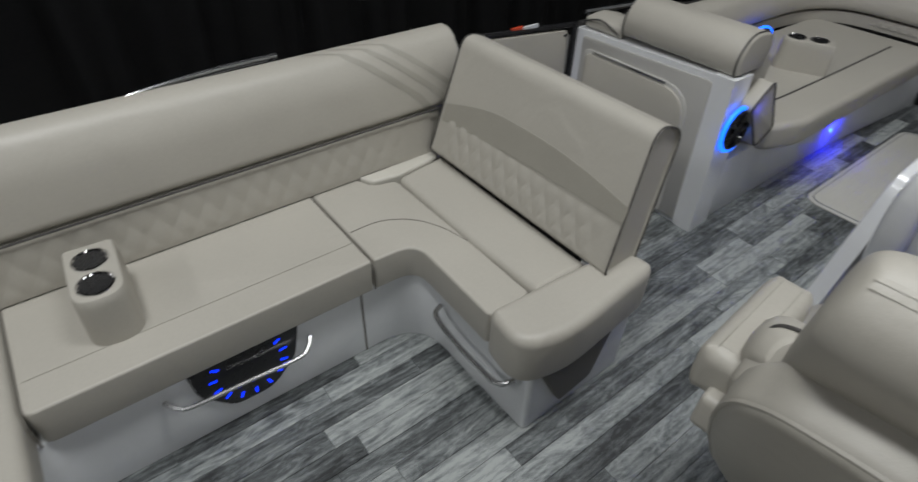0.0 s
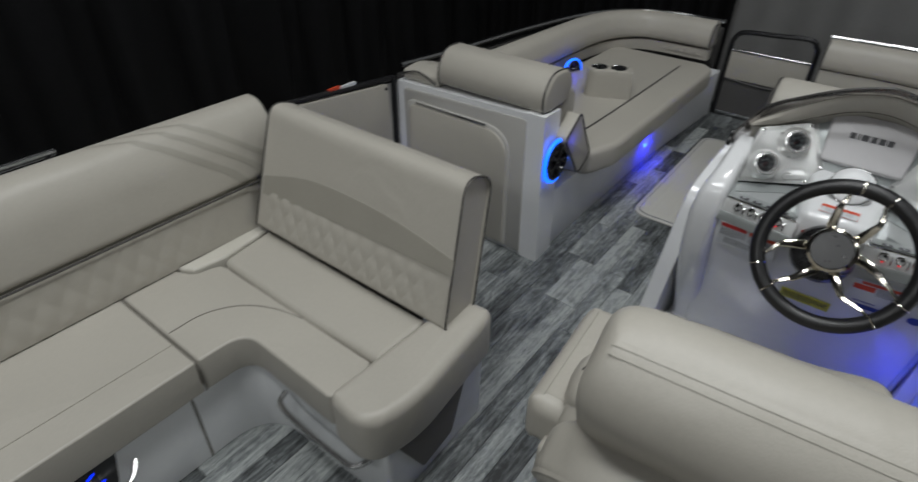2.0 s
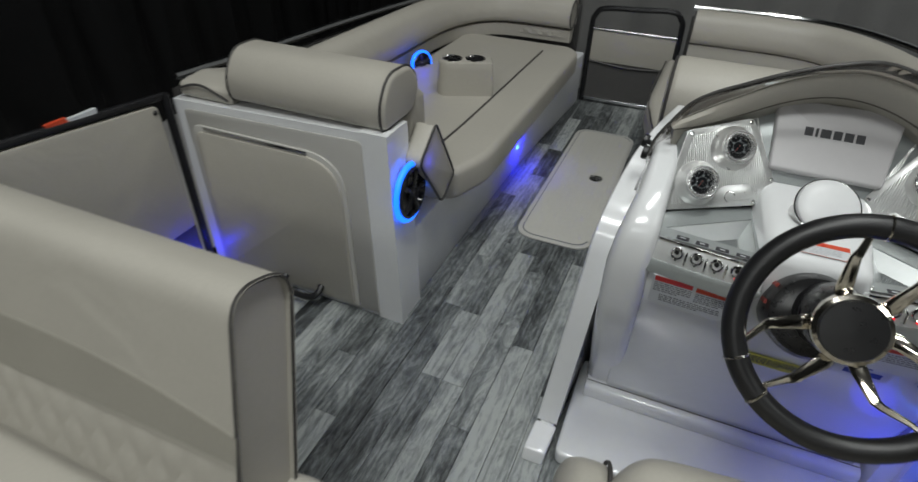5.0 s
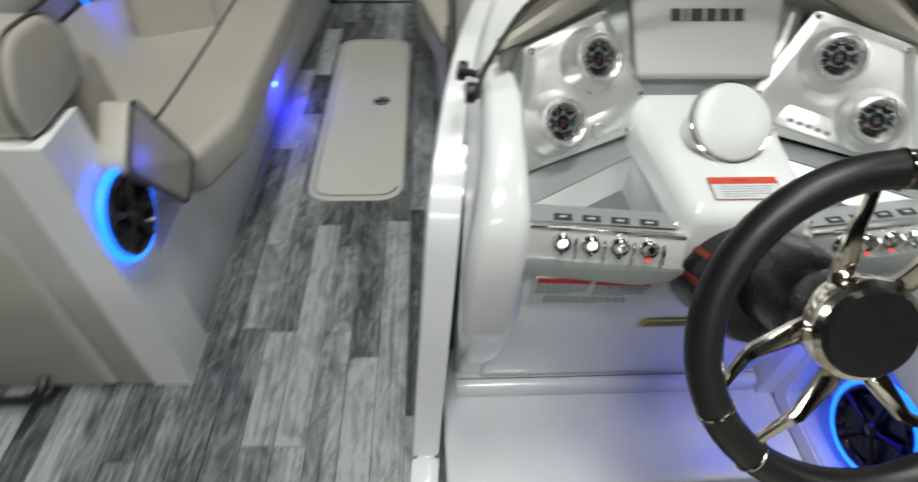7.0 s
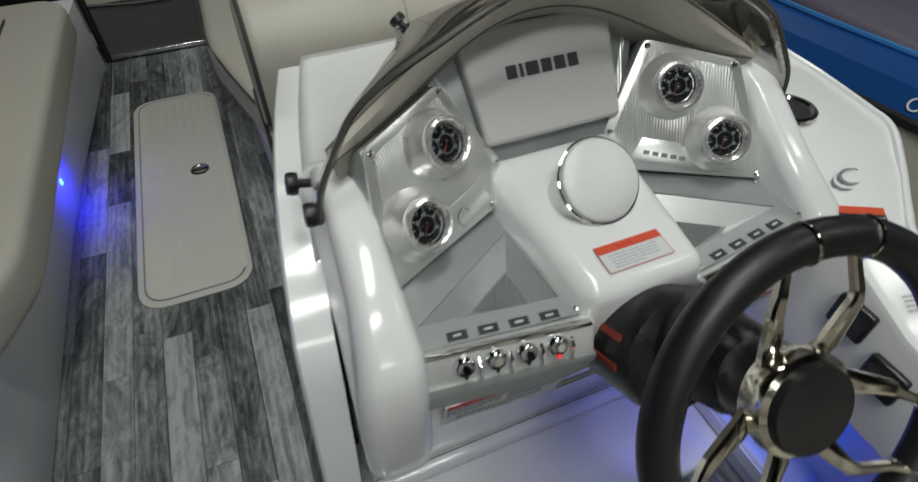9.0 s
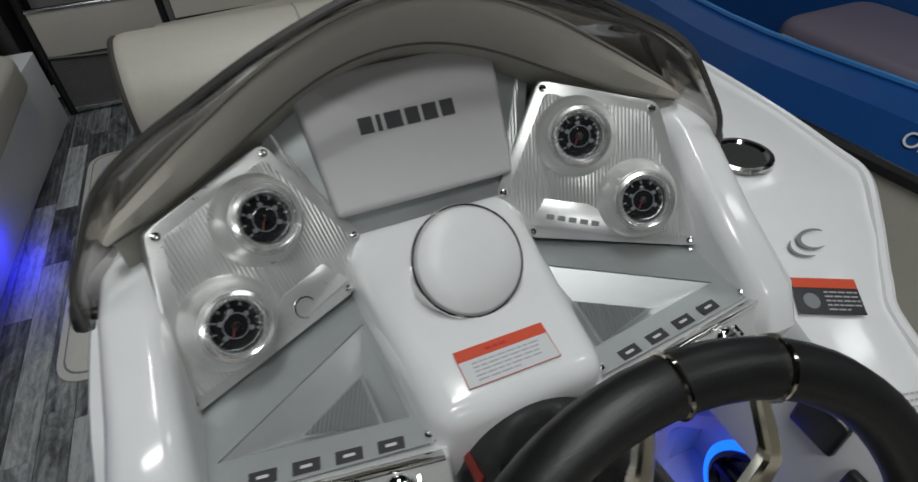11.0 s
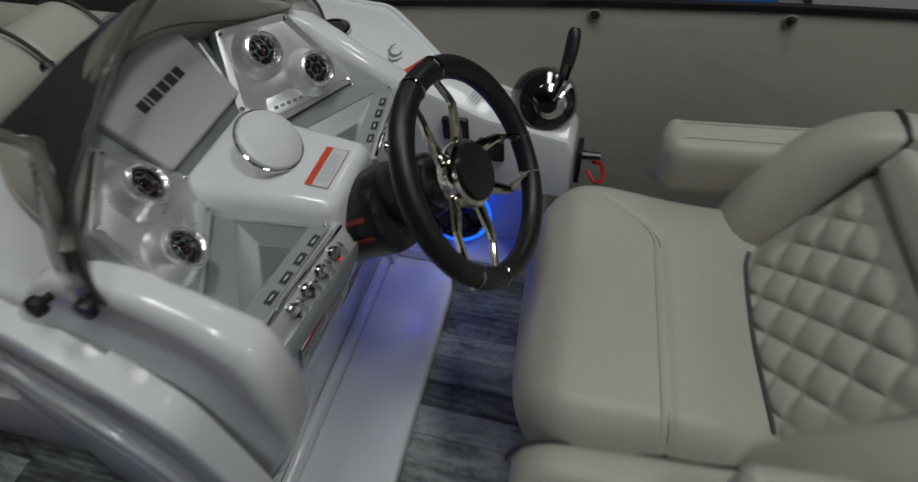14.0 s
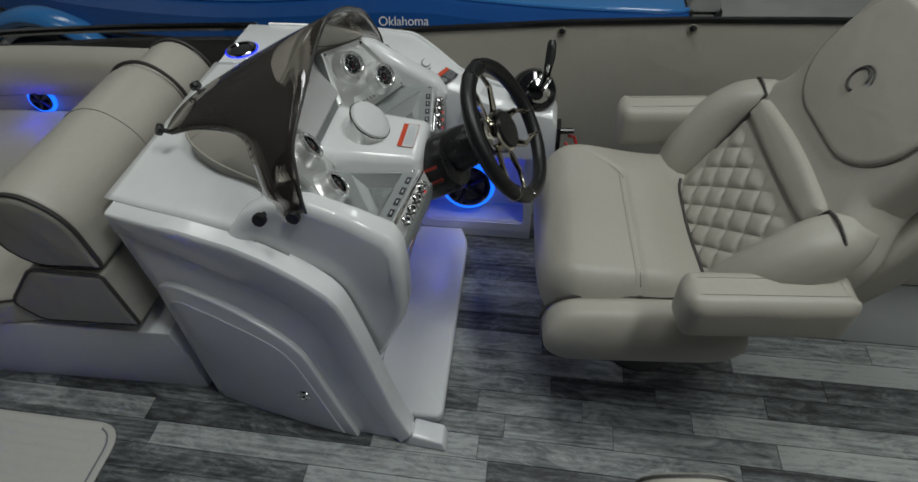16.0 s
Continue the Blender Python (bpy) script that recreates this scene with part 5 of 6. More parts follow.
wide = (0.0155, 0.005, 0.019, 0.0155, 0.0165, 0.0155)
for j, w in enumerate(wide):
    u = 0.064 + sum(wide[:j]) + 0.0045 * j
    part("logo_mark", MF.bar(u, u + w, 0.102, 0.120, 0.0282, 0.0290), INKB, disp, "dark grey block mark")


def switch_tray(sign):
    """A satin tray with a recessed triangular pocket and a strip of four toggle switches."""
    fx = (lambda p: p) if sign < 0 else (lambda p: (2 * C - p[0], *p[1:]))
    t = thing("switch_tray", fx((0.35, 2.8, 0.73)), "satin aluminium tray with a row of toggle switches", "switch panel", "switch panels")
    TOP = [fx(p) for p in ((0.262, 2.860, 0.741), (0.463, 2.962, 0.748), (0.478, 2.744, 0.745), (0.254, 2.774, 0.738))]
    POK = [fx(p) for p in ((0.284, 2.806, 0.739), (0.446, 2.906, 0.744), (0.456, 2.778, 0.744))]
    LOW = [fx(p) for p in ((0.352, 2.817, 0.714), (0.429, 2.864, 0.715), (0.434, 2.793, 0.716))]
    bm = B()
    a, b = ([bm.verts.new(p) for p in q] for q in (TOP, POK))
    lip = [bm.verts.new(Vector(p) - Vector((0, 0, 0.003))) for p in POK]
    for f in ((a[0], a[1], b[1], b[0]), (a[1], a[2], b[2], b[1]), (a[2], a[3], b[0], b[2]), (a[3], a[0], b[0])):
        bm.faces.new(f)
    for i in range(3):
        bm.faces.new((b[i], b[(i + 1) % 3], lip[(i + 1) % 3], lip[i]))
    tr = part("tray", soften(bm, 0.0015, 2, 40), TRAYM, t, "satin pressed tray", angle=25)
    bm = B()
    c1 = [bm.verts.new(Vector(p) - Vector((0, 0, 0.0025))) for p in POK]
    c2 = [bm.verts.new(p) for p in LOW]
    for i in range(3):
        bm.faces.new((c1[i], c1[(i + 1) % 3], c2[(i + 1) % 3], c2[i]))
    bm.faces.new(c2)
    part("pocket", soften(bm, 0.003, 2, 15), POCKET, tr, "polished recessed pocket", angle=25)
    low_mid = sum((Vector(q) for q in LOW), Vector()) / 3
    part("ribbed_floor", slab([Vector(p).lerp(low_mid, 0.14) + Vector((0, 0, 0.0012)) for p in LOW], (0, 0, 1), 0.0008), RIBD, tr)
    mid = sum((Vector(q) for q in TOP), Vector()) / 4
    for q in TOP:
        screw(Vector(q).lerp(mid, 0.10) + Vector((0, 0, 0.0012)), (0, 0, 1), tr)
    A, Bp = (Vector(fx((0.254, 2.770, 0.738))), Vector(fx((0.476, 2.736, 0.742))))
    if sign > 0:
        A, Bp = Bp, A
    SF = Face(A + Vector((0, -0.020, -0.059)), Bp - A, (0, 0.31, 1))
    L_ = (Bp - A).length
    strip = part("strip", SF.plate(rounded([(0.0, 0.014), (L_, 0.014), (L_, 0.062), (0.0, 0.062)], 0.004, 3), -0.03, 0.006, 0.003), STRIPM, t, "bright aluminium switch strip")
    part("highlight_edge", SF.bar(0.004, L_ - 0.004, 0.058, 0.064, -0.002, 0.007, 0.001), CHROME, strip)
    part("skirt", SF.plate([(0.0, 0.0), (0.012, -0.012), (L_ - 0.05, -0.014), (L_ - 0.012, -0.004), (L_ + 0.002, 0.010), (L_ + 0.002, 0.017), (0.0, 0.017)] if sign < 0 else [(-0.002, 0.010), (0.012, -0.004), (0.05, -0.014), (L_ - 0.012, -0.012), (L_, 0.0), (L_, 0.017), (-0.002, 0.017)], -0.03, 0.009, 0.002), TRAYM, strip)
    for j in range(4):
        u = 0.064 + 0.0375 * j if sign < 0 else 0.050 + 0.038 * j
        at = SF.at(u, 0.042, 0.006)
        sw = part("switch_collar", lathe([(0.008, 0.0), (0.014, 0.0), (0.0135, 0.005), (0.011, 0.008), (0.008, 0.006)], at, SF.n, 18), CHROME, strip)
        part("toggle", tube([at, at + SF.n * 0.016 + SF.v * 0.006], [0.0035, 0.0050], 8), CHROME, sw)
        part("led", lathe([(0, 0.004), (0.0026, 0.004), (0.0022, 0.006), (0, 0.007)], SF.at(u, 0.030, 0.010), SF.n, 8), LEDR if (sign > 0 and j < 3) or (sign < 0 and j == 3) else BLACK, sw)
        part("guard", tube([SF.at(u + 0.018, 0.022, 0.006), SF.at(u + 0.018, 0.026, 0.016), SF.at(u + 0.018, 0.042, 0.016), SF.at(u + 0.018, 0.048, 0.006)], 0.0022, 6), CHROME, strip)
        ic = Face(SF.at(u - 0.011, 0.066, 0.0) + Vector((0, 0.010, -0.0025)), SF.u, (0, 1, 0.01))
        icon = part("icon_plate", ic.bar(0, 0.024, 0, 0.012, 0.0, 0.0012), INKB, tr, "black icon label")
        part("icon_mark", ic.bar(0.007, 0.017, 0.0046, 0.0072, 0.0012, 0.0018), PAPER, icon)
    return t


switch_tray(-1)
switch_tray(1)
# stickers on the driver's face of the console
WF = Face((0.288, 2.7625, 0.584), (1, -0.06, 0.0), (0, -0.28, 1))
st = thing("caution_label", (0.36, 2.8, 0.63), "white printed caution sticker with red headers below the switches", "label")
part("sheet", WF.bar(0.0, 0.165, 0.0, 0.092, 0.006, 0.007), PAPER, st)
part("header", WF.bar(0.004, 0.078, 0.075, 0.090, 0.007, 0.0076), REDM, st)
part("header", WF.bar(0.085, 0.161, 0.073, 0.087, 0.007, 0.0076), ORANGE, st)
part("print", writing_bars(WF, 0.005, 0.078, 0.067, 5, 0.0062, 0.003, 0.007, 11), INK, st)
part("print", writing_bars(WF, 0.086, 0.160, 0.065, 5, 0.0062, 0.003, 0.007, 12), INK, st)
part("print", writing_bars(WF, 0.02, 0.14, 0.030, 4, 0.0062, 0.003, 0.007, 13), INK, st)
st = thing("caution_label", (0.76, 2.8, 0.63), "white printed caution sticker with an orange header below the switches", "label")
WR = Face((0.657, 2.7655, 0.558), (1, 0.0, 0.05), (0, -0.28, 1))
part("sheet", WR.bar(0.0, 0.17, 0.0, 0.082, 0.006, 0.007), PAPER, st)
part("header", WR.bar(0.02, 0.165, 0.068, 0.078, 0.007, 0.0076), ORANGE, st)
part("block", WR.bar(0.004, 0.055, 0.044, 0.064, 0.007, 0.0076), ORANGE, st)
part("print", writing_bars(WR, 0.06, 0.165, 0.060, 5, 0.0062, 0.003, 0.007, 15), INK, st)
st = thing("approval_label", (0.69, 2.81, 0.53), "white sticker with a blue block mark under the wheel", "label")
WA = Face((0.666, 2.7875, 0.513), (1, 0.0, 0.04), (0, -0.35, 1))
part("sheet", WA.bar(0.0, 0.098, 0.0, 0.052, 0.006, 0.007), PAPER, st)
part("block_mark", WA.bar(0.018, 0.084, 0.010, 0.028, 0.007, 0.0076), INKN, st)
part("print", writing_bars(WA, 0.010, 0.09, 0.038, 1, 0.005, 0.004, 0.007, 16), INKN, st)
st = thing("round_label", (0.78, 2.8, 0.54), "small round blue and white sticker", "label")
part("disc", lathe([(0, 0), (0.021, 0), (0.021, 0.001), (0, 0.001)], (0.822, 2.770, 0.545), (0, -1, -0.39), 20), PAPER, st)
part("core", lathe([(0, 0.001), (0.016, 0.001), (0.016, 0.0016), (0, 0.0016)], (0.822, 2.770, 0.545), (0, -1, -0.39), 18), INKN, st)
st = thing("yellow_label", (0.5, 2.83, 0.45), "yellow printed sticker low under the wheel", "label")
WY = Face((0.502, 2.816, 0.449), (1, 0.0, 0), (0, -0.39, 1))
part("sheet", WY.bar(0.0, 0.135, 0.0, 0.045, 0.008, 0.009), YELLOW, st)
part("print", writing_bars(WY, 0.006, 0.128, 0.033, 5, 0.006, 0.003, 0.009, 17), INKB, st)

# padded brow over the instruments
INN = [(0.250, 2.966, 0.884), (0.291, 2.986, 0.889), (0.329, 3.003, 0.900), (0.367, 3.018, 0.916), (0.405, 3.032, 0.933), (0.442, 3.043, 0.949), (0.48, 3.051, 0.962), (0.518, 3.056, 0.970), (0.556, 3.057, 0.973)]
INN = INN + mirrored(INN)[::-1][1:]
CREST = [(0.240, 2.972, 0.893), (0.280, 2.980, 0.920), (0.319, 2.985, 0.946), (0.359, 2.988, 0.971), (0.398, 2.990, 0.995), (0.438, 2.992, 1.016), (0.477, 2.994, 1.031), (0.517, 2.995, 1.041), (0.556, 2.996, 1.045)]
CREST = CREST + mirrored(CREST)[::-1][1:]
FWD = [(0.248, 2.995, 0.845), (0.285, 3.04, 0.838), (0.318, 3.11, 0.832), (0.355, 3.19, 0.832), (0.395, 3.25, 0.832), (0.43, 3.29, 0.834), (0.46, 3.31, 0.835), (0.51, 3.33, 0.836), (0.556, 3.335, 0.836)]
FWD = FWD + mirrored(FWD)[::-1][1:]
rings = []
for p, c_, q in zip(spline(INN, 3), spline(CREST, 3), spline(FWD, 3)):
    up = Vector((0, 0, 1))
    aft = Vector((0, -0.010, 0))
    rings.append([p, p.lerp(c_, 0.3) + aft, p.lerp(c_, 0.7) + aft * 0.9, c_, c_.lerp(q, 0.06) + up * 0.006, c_.lerp(q, 0.3) + up * 0.006, c_.lerp(q, 0.7) + up * 0.004, q + up * 0.006, q - up * 0.055, p.lerp(q, 0.4) - up * 0.06])
br = thing("dash_brow", (C, 3.1, 0.9), "padded ivory vinyl brow curving over the instruments", "brow")
part("pad", soften(loft(rings), 0.006, 2, 50), VINYL, br)
part("piping", tube([r_[3] for r_ in rings], 0.0022, 6), SEAM, br)
part("lower_piping", tube([r_[7] for r_ in rings], 0.0035, 6), STITCH, br)
part("inner_piping", tube([r_[0] + Vector((0, -0.003, 0.002)) for r_ in rings], 0.0020, 6), SEAM, br)
# smoked windscreen
TOPL = [(0.211, 2.918, 0.835), (0.218, 2.920, 0.875), (0.240, 2.926, 0.915), (0.268, 2.932, 0.957), (0.305, 2.930, 0.987), (0.36, 2.927, 1.017), (0.42, 2.924, 1.047), (0.49, 2.924, 1.072), (0.556, 2.922, 1.086)]
LOWL = [(0.209, 2.968, 0.806), (0.216, 2.985, 0.825), (0.25, 3.023, 0.852), (0.29, 3.050, 0.886), (0.345, 3.090, 0.915), (0.385, 3.16, 0.902), (0.42, 3.26, 0.876), (0.452, 3.36, 0.838), (0.556, 3.385, 0.834)]
TOPS, LOWS = (spline(q + mirrored(q)[::-1][1:], 4) for q in (TOPL, LOWL))
ws = thing("windscreen", (C, 3.1, 0.85), "smoked acrylic windscreen wrapped over the console", "windscreen")
bm = B()
grid = []
for a, b in zip(TOPS, LOWS):
    grid.append([bm.verts.new(b.lerp(a, t) + Vector((0, 0, 0.008 * math.sin(math.pi * t)))) for t in (i / 6 for i in range(7))])
for i in range(len(grid) - 1):
    for j in range(6):
        bm.faces.new((grid[i][j], grid[i + 1][j], grid[i + 1][j + 1], grid[i][j + 1]))
scr = part("screen", bm, ACRYL, ws, angle=180)
mod = scr.modifiers.new("thick", "SOLIDIFY")
mod.thickness = 0.005
scr.visible_shadow = False
part("edge", tube(TOPS, 0.0032, 6), EDGEM, ws, "grey polished edge")
for x, y, z, ax in ((0.203, 3.018, 0.822, (-1, 0, 0.25)), (0.212, 2.945, 0.828, (-1, 0, 0.1)), (0.909, 3.018, 0.822, (1, 0, 0.25)), (0.907, 2.945, 0.832, (1, 0, 0.1)), (0.462, 3.375, 0.838, (-0.5, 0.6, 0.6)), (0.650, 3.375, 0.838, (0.5, 0.6, 0.6))):
    part("thumb_screw", lathe([(0.006, -0.02), (0.006, 0.002), (0.0145, 0.002), (0.0155, 0.009), (0.014, 0.015), (0.0, 0.016)], (x, y, z), ax, 16), RUBBER, ws, "black thumb screw")

# ---- side shelf with throttle ----
h = thing("helm_shelf", (1.02, 2.7, 0), "white fibreglass side shelf beside the dash carrying the throttle", "shelf")
TOPZ = [(2.405, 0.575), (2.415, 0.602), (2.60, 0.640), (2.70, 0.682), (2.80, 0.718), (2.90, 0.735), (3.05, 0.750), (3.47, 0.757)]
OUTX = [(2.405, 1.030), (2.72, 1.036), (2.79, 1.095), (2.895, 1.178), (3.47, 1.182)]


rings = []
for y in [2.405, 2.41, 2.42, 2.45] + [2.5 + 0.025 * i for i in range(20)] + [3.05, 3.2, 3.47]:
    xo, zt, zl = along(OUTX, y), along(TOPZ, y), (0.44 if y < 2.9 else 0.0)
    rings.append([(0.908, y, zl), (xo, y, zl), (xo, y, zt - 0.014), (xo - 0.004, y, zt - 0.004), (xo - 0.014, y, zt), (0.922, y, zt), (0.912, y, zt - 0.004), (0.908, y, zt - 0.014)])
part("body", loft(rings), GEL, h, angle=40)
part("lip", tube(spline([(along(OUTX, y) - 0.006, y, along(TOPZ, y) - 0.002) for y in (2.43, 2.55, 2.70, 2.75, 2.82, 2.89, 2.95, 3.1, 3.4)], 5), 0.008, 8), GEL, h, "rounded outer lip")
part("speaker_pod", box(1.045, 1.19, 2.475, 2.90, 0.0, 0.46, 0.006), GEL, h, "white speaker pod in the footwell")
part("niche_floor", box(0.952, 1.05, 2.472, 2.90, 0.0, 0.098, 0.010), GEL, h, "white ledge under the loudspeaker")
part("niche_wall", box(0.954, 1.05, 2.474, 2.502, 0.09, 0.455, 0.006), GEL, h, "white side of the niche")
part("niche_wall", box(0.954, 1.05, 2.872, 2.90, 0.09, 0.455, 0.006), GEL, h, "white side of the niche")
NICHE = rounded([(2.475, 0.05), (2.90, 0.05), (2.90, 0.25), (2.76, 0.44), (2.475, 0.46)], [0.02, 0.03, 0.05, 0.05, 0.02], 5)
rim_in = [(2.675 + (y - 2.675) * 0.87, 0.265 + (z - 0.265) * 0.82) for y, z in NICHE]
part("niche_rim", loft([[(0.976, y, z) for y, z in NICHE], [(0.948, y, z) for y, z in NICHE], [(0.948, y, z) for y, z in rim_in], [(0.976, y, z) for y, z in rim_in]], closed=True), GEL, h, "raised white rim")
speaker("loudspeaker", (0.999, 2.711, 0.232), (-1, -0.05, 0.16), 0.090, "lit loudspeaker in the footwell under the helm shelf")
point_lamp("speaker_glow", (0.985, 2.62, 0.35), 0.10, BLUE, 0.03)
point_lamp("footwell_glow", (0.86, 2.79, 0.26), 0.19, BLUE, 0.05)
CF = Face((0.948, 2.772, 0.7125), (1, 0, 0), (0, 1, 0.25))
lg = thing("maker_badge", (1.01, 2.85, 0.77), "chrome swoosh badge on the helm shelf", "badge")
def crescent(cu, cv, ru, rv, a0, a1, fat):
    """A flat curved mark that swells in its middle."""
    out, inn = [], []
    for i in range(21):
        a, k_ = a0 + (a1 - a0) * i / 20, fat * math.sin(math.pi * i / 20) ** 0.7
        out.append((cu + (ru + k_) * math.cos(a), cv + (rv + k_ * 0.7) * math.sin(a)))
        inn.append((cu + (ru - k_) * math.cos(a), cv + (rv - k_ * 0.7) * math.sin(a)))
    return CF.plate(out + inn[::-1], 0.0012, 0.0026)


part("swoosh", crescent(0.056, 0.052, 0.022, 0.0135, 0.5, 5.0, 0.0030), INK, lg)
part("tail", crescent(0.046, 0.048, 0.030, 0.017, 2.3, 4.5, 0.0022), INK, lg)
st = thing("warning_label", (1.0, 2.78, 0.77), "black warning plate with an orange header on the helm shelf", "label")
WL = Face((0.915, 2.748, 0.7045), (0.93, -0.36, -0.10), (0.33, 0.93, 0.33))
part("plate", WL.bar(0, 0.080, 0, 0.046, 0, 0.0012, 0.0004), INKB, st)
part("header", WL.bar(0.001, 0.079, 0.033, 0.0455, 0.0012, 0.0018), ORANGE, st)
part("print", writing_bars(WL, 0.036, 0.077, 0.027, 5, 0.0055, 0.0018, 0.0012, 21), INKP, st)
part("pictogram", lathe([(0, 0), (0.010, 0), (0.010, 0.0006), (0, 0.0006)], WL.at(0.018, 0.016, 0.0012), WL.n, 14), INK, st)
NT = Face((0.935, 2.62, 0.6525), (0.97, -0.2, -0.06), (0.19, 0.97, 0.37))
st = thing("serial_label", (1.03, 2.63, 0.67), "faint printed lines on the white shelf", "label")
part("print", writing_bars(NT, 0.0, 0.08, 0.026, 4, 0.007, 0.0024, 0.0, 23), INKP, st)
cp = thing("cup_holder", (1.03, 2.99, 0.765), "chrome cup holder sunk in the helm shelf", "cup holder", "cup holders of the helm")
part("rim", lathe([(0.034, 0.0), (0.046, 0.0), (0.045, 0.004), (0.038, 0.005), (0.034, 0.001)], (1.03, 2.985, 0.746), (0, 0, 1), 28), CHROME, cp)
# flat black disc stands for the shaded hollow of the cup
part("well", lathe([(0, 0.0005), (0.036, 0.0005), (0.036, 0.001), (0, 0.001)], (1.03, 2.985, 0.746), (0, 0, 1), 24), BLACK, cp)
cp = thing("cup_holder", (1.0, 3.425, 0.757), "chrome cup holder with a blue glow on the console foredeck", "cup holder", "cup holders of the helm")
part("rim", lathe([(0.036, 0.0), (0.050, 0.0), (0.048, 0.005), (0.040, 0.006), (0.036, 0.001)], (1.0, 3.425, 0.757), (0, 0, 1), 28), CHROME, cp)
part("well", lathe([(0, 0.0006), (0.038, 0.0006), (0.038, 0.0012), (0, 0.0012)], (1.0, 3.425, 0.757), (0, 0, 1), 24), BLACK, cp)
part("light_ring", ring_of((1.0, 3.425, 0.7575), (0, 0, 1), 0.051, 0.002, 30, 6), LEDM, cp, "blue light ring")
sk = thing("dash_socket", (0.94, 2.6, 0.6), "black square accessory sockets on the shelf side", "socket")
for y in (2.585, 2.665):
    part("socket", box(0.896, 0.911, y - 0.03, y + 0.03, 0.53 + (y - 2.585) * 0.6, 0.59 + (y - 2.585) * 0.6, 0.006), BLACK, sk)
t = thing("throttle", (1.0, 2.49, 0.61), "gloss black throttle control with chrome arm and black grip", "throttle")
part("housing", lathe([(0.0, 0.0), (0.072, 0.0), (0.072, 0.03), (0.06, 0.055), (0.03, 0.066), (0, 0.068)], (1.0, 2.49, 0.635), (-0.75, -0.3, 0.55), 30), GLOSSB, t)
part("chrome_hub", lathe([(0.0, 0.0), (0.038, 0.0), (0.036, 0.012), (0.02, 0.018), (0, 0.018)], (0.955, 2.47, 0.668), (-0.75, -0.3, 0.55), 24), CHROME, t)
part("arm", tube(spline([(0.955, 2.465, 0.675), (0.975, 2.45, 0.705), (1.0, 2.445, 0.725)], 5), [0.014] * 11, 10), CHROME, t, "chrome arm")
part("grip", tube(spline([(0.995, 2.446, 0.715), (1.02, 2.44, 0.745), (1.05, 2.437, 0.785)], 5), [0.013, 0.0135, 0.014, 0.014, 0.0145, 0.015, 0.015, 0.015, 0.0145, 0.014, 0.01], 10), RUBBER, t, "black grip")
ig = thing("ignition_switch", (1.03, 2.395, 0.45), "black ignition switch with a red safety lanyard", "switch")
part("plate", box(1.0, 1.06, 2.388, 2.402, 0.40, 0.50, 0.004), BLACK, ig)
part("key", tube([(1.03, 2.39, 0.47), (1.035, 2.345, 0.468)], [0.012, 0.009], 10), BLACK, ig)
part("lanyard", tube(spline([(1.03, 2.36, 0.45), (1.05, 2.34, 0.43), (1.03, 2.33, 0.40), (1.0, 2.35, 0.415), (1.02, 2.37, 0.43)], 5), 0.005, 6), REDM, ig, "red lanyard")

# ---- steering wheel ----
WN = Vector((-0.057, -0.856, 0.514)).normalized()
HUB = Vector((0.570, 2.536, 0.803))
WX = Vector((0.998, -0.067, 0)).normalized()
WY2 = WN.cross(WX).normalized()
sw = thing("steering_wheel", HUB, "black padded steering wheel with polished double spokes", "steering wheel")
RIMC = HUB + WX * 0.011 - WY2 * 0.009 - WN * 0.003
R_ = 0.167
bmr = tube([RIMC + WX * (R_ * math.cos(a)) + WY2 * (R_ * math.sin(a)) for a in (2 * math.pi * i / 64 for i in range(64))], 0.0185, 14, closed=True)
part("rim", bmr, RUBBER, sw)
part("hub_cap", lathe([(0.0, 0.012), (0.044, 0.011), (0.0465, 0.006), (0.0465, -0.006), (0, -0.006)], HUB, WN, 36), BLACK, sw, "black hub cap")
part("hub_ring", lathe([(0.044, 0.004), (0.053, 0.0), (0.055, -0.012), (0.05, -0.03), (0.04, -0.034)], HUB, WN, 36), NICKEL, sw, "polished hub ring")
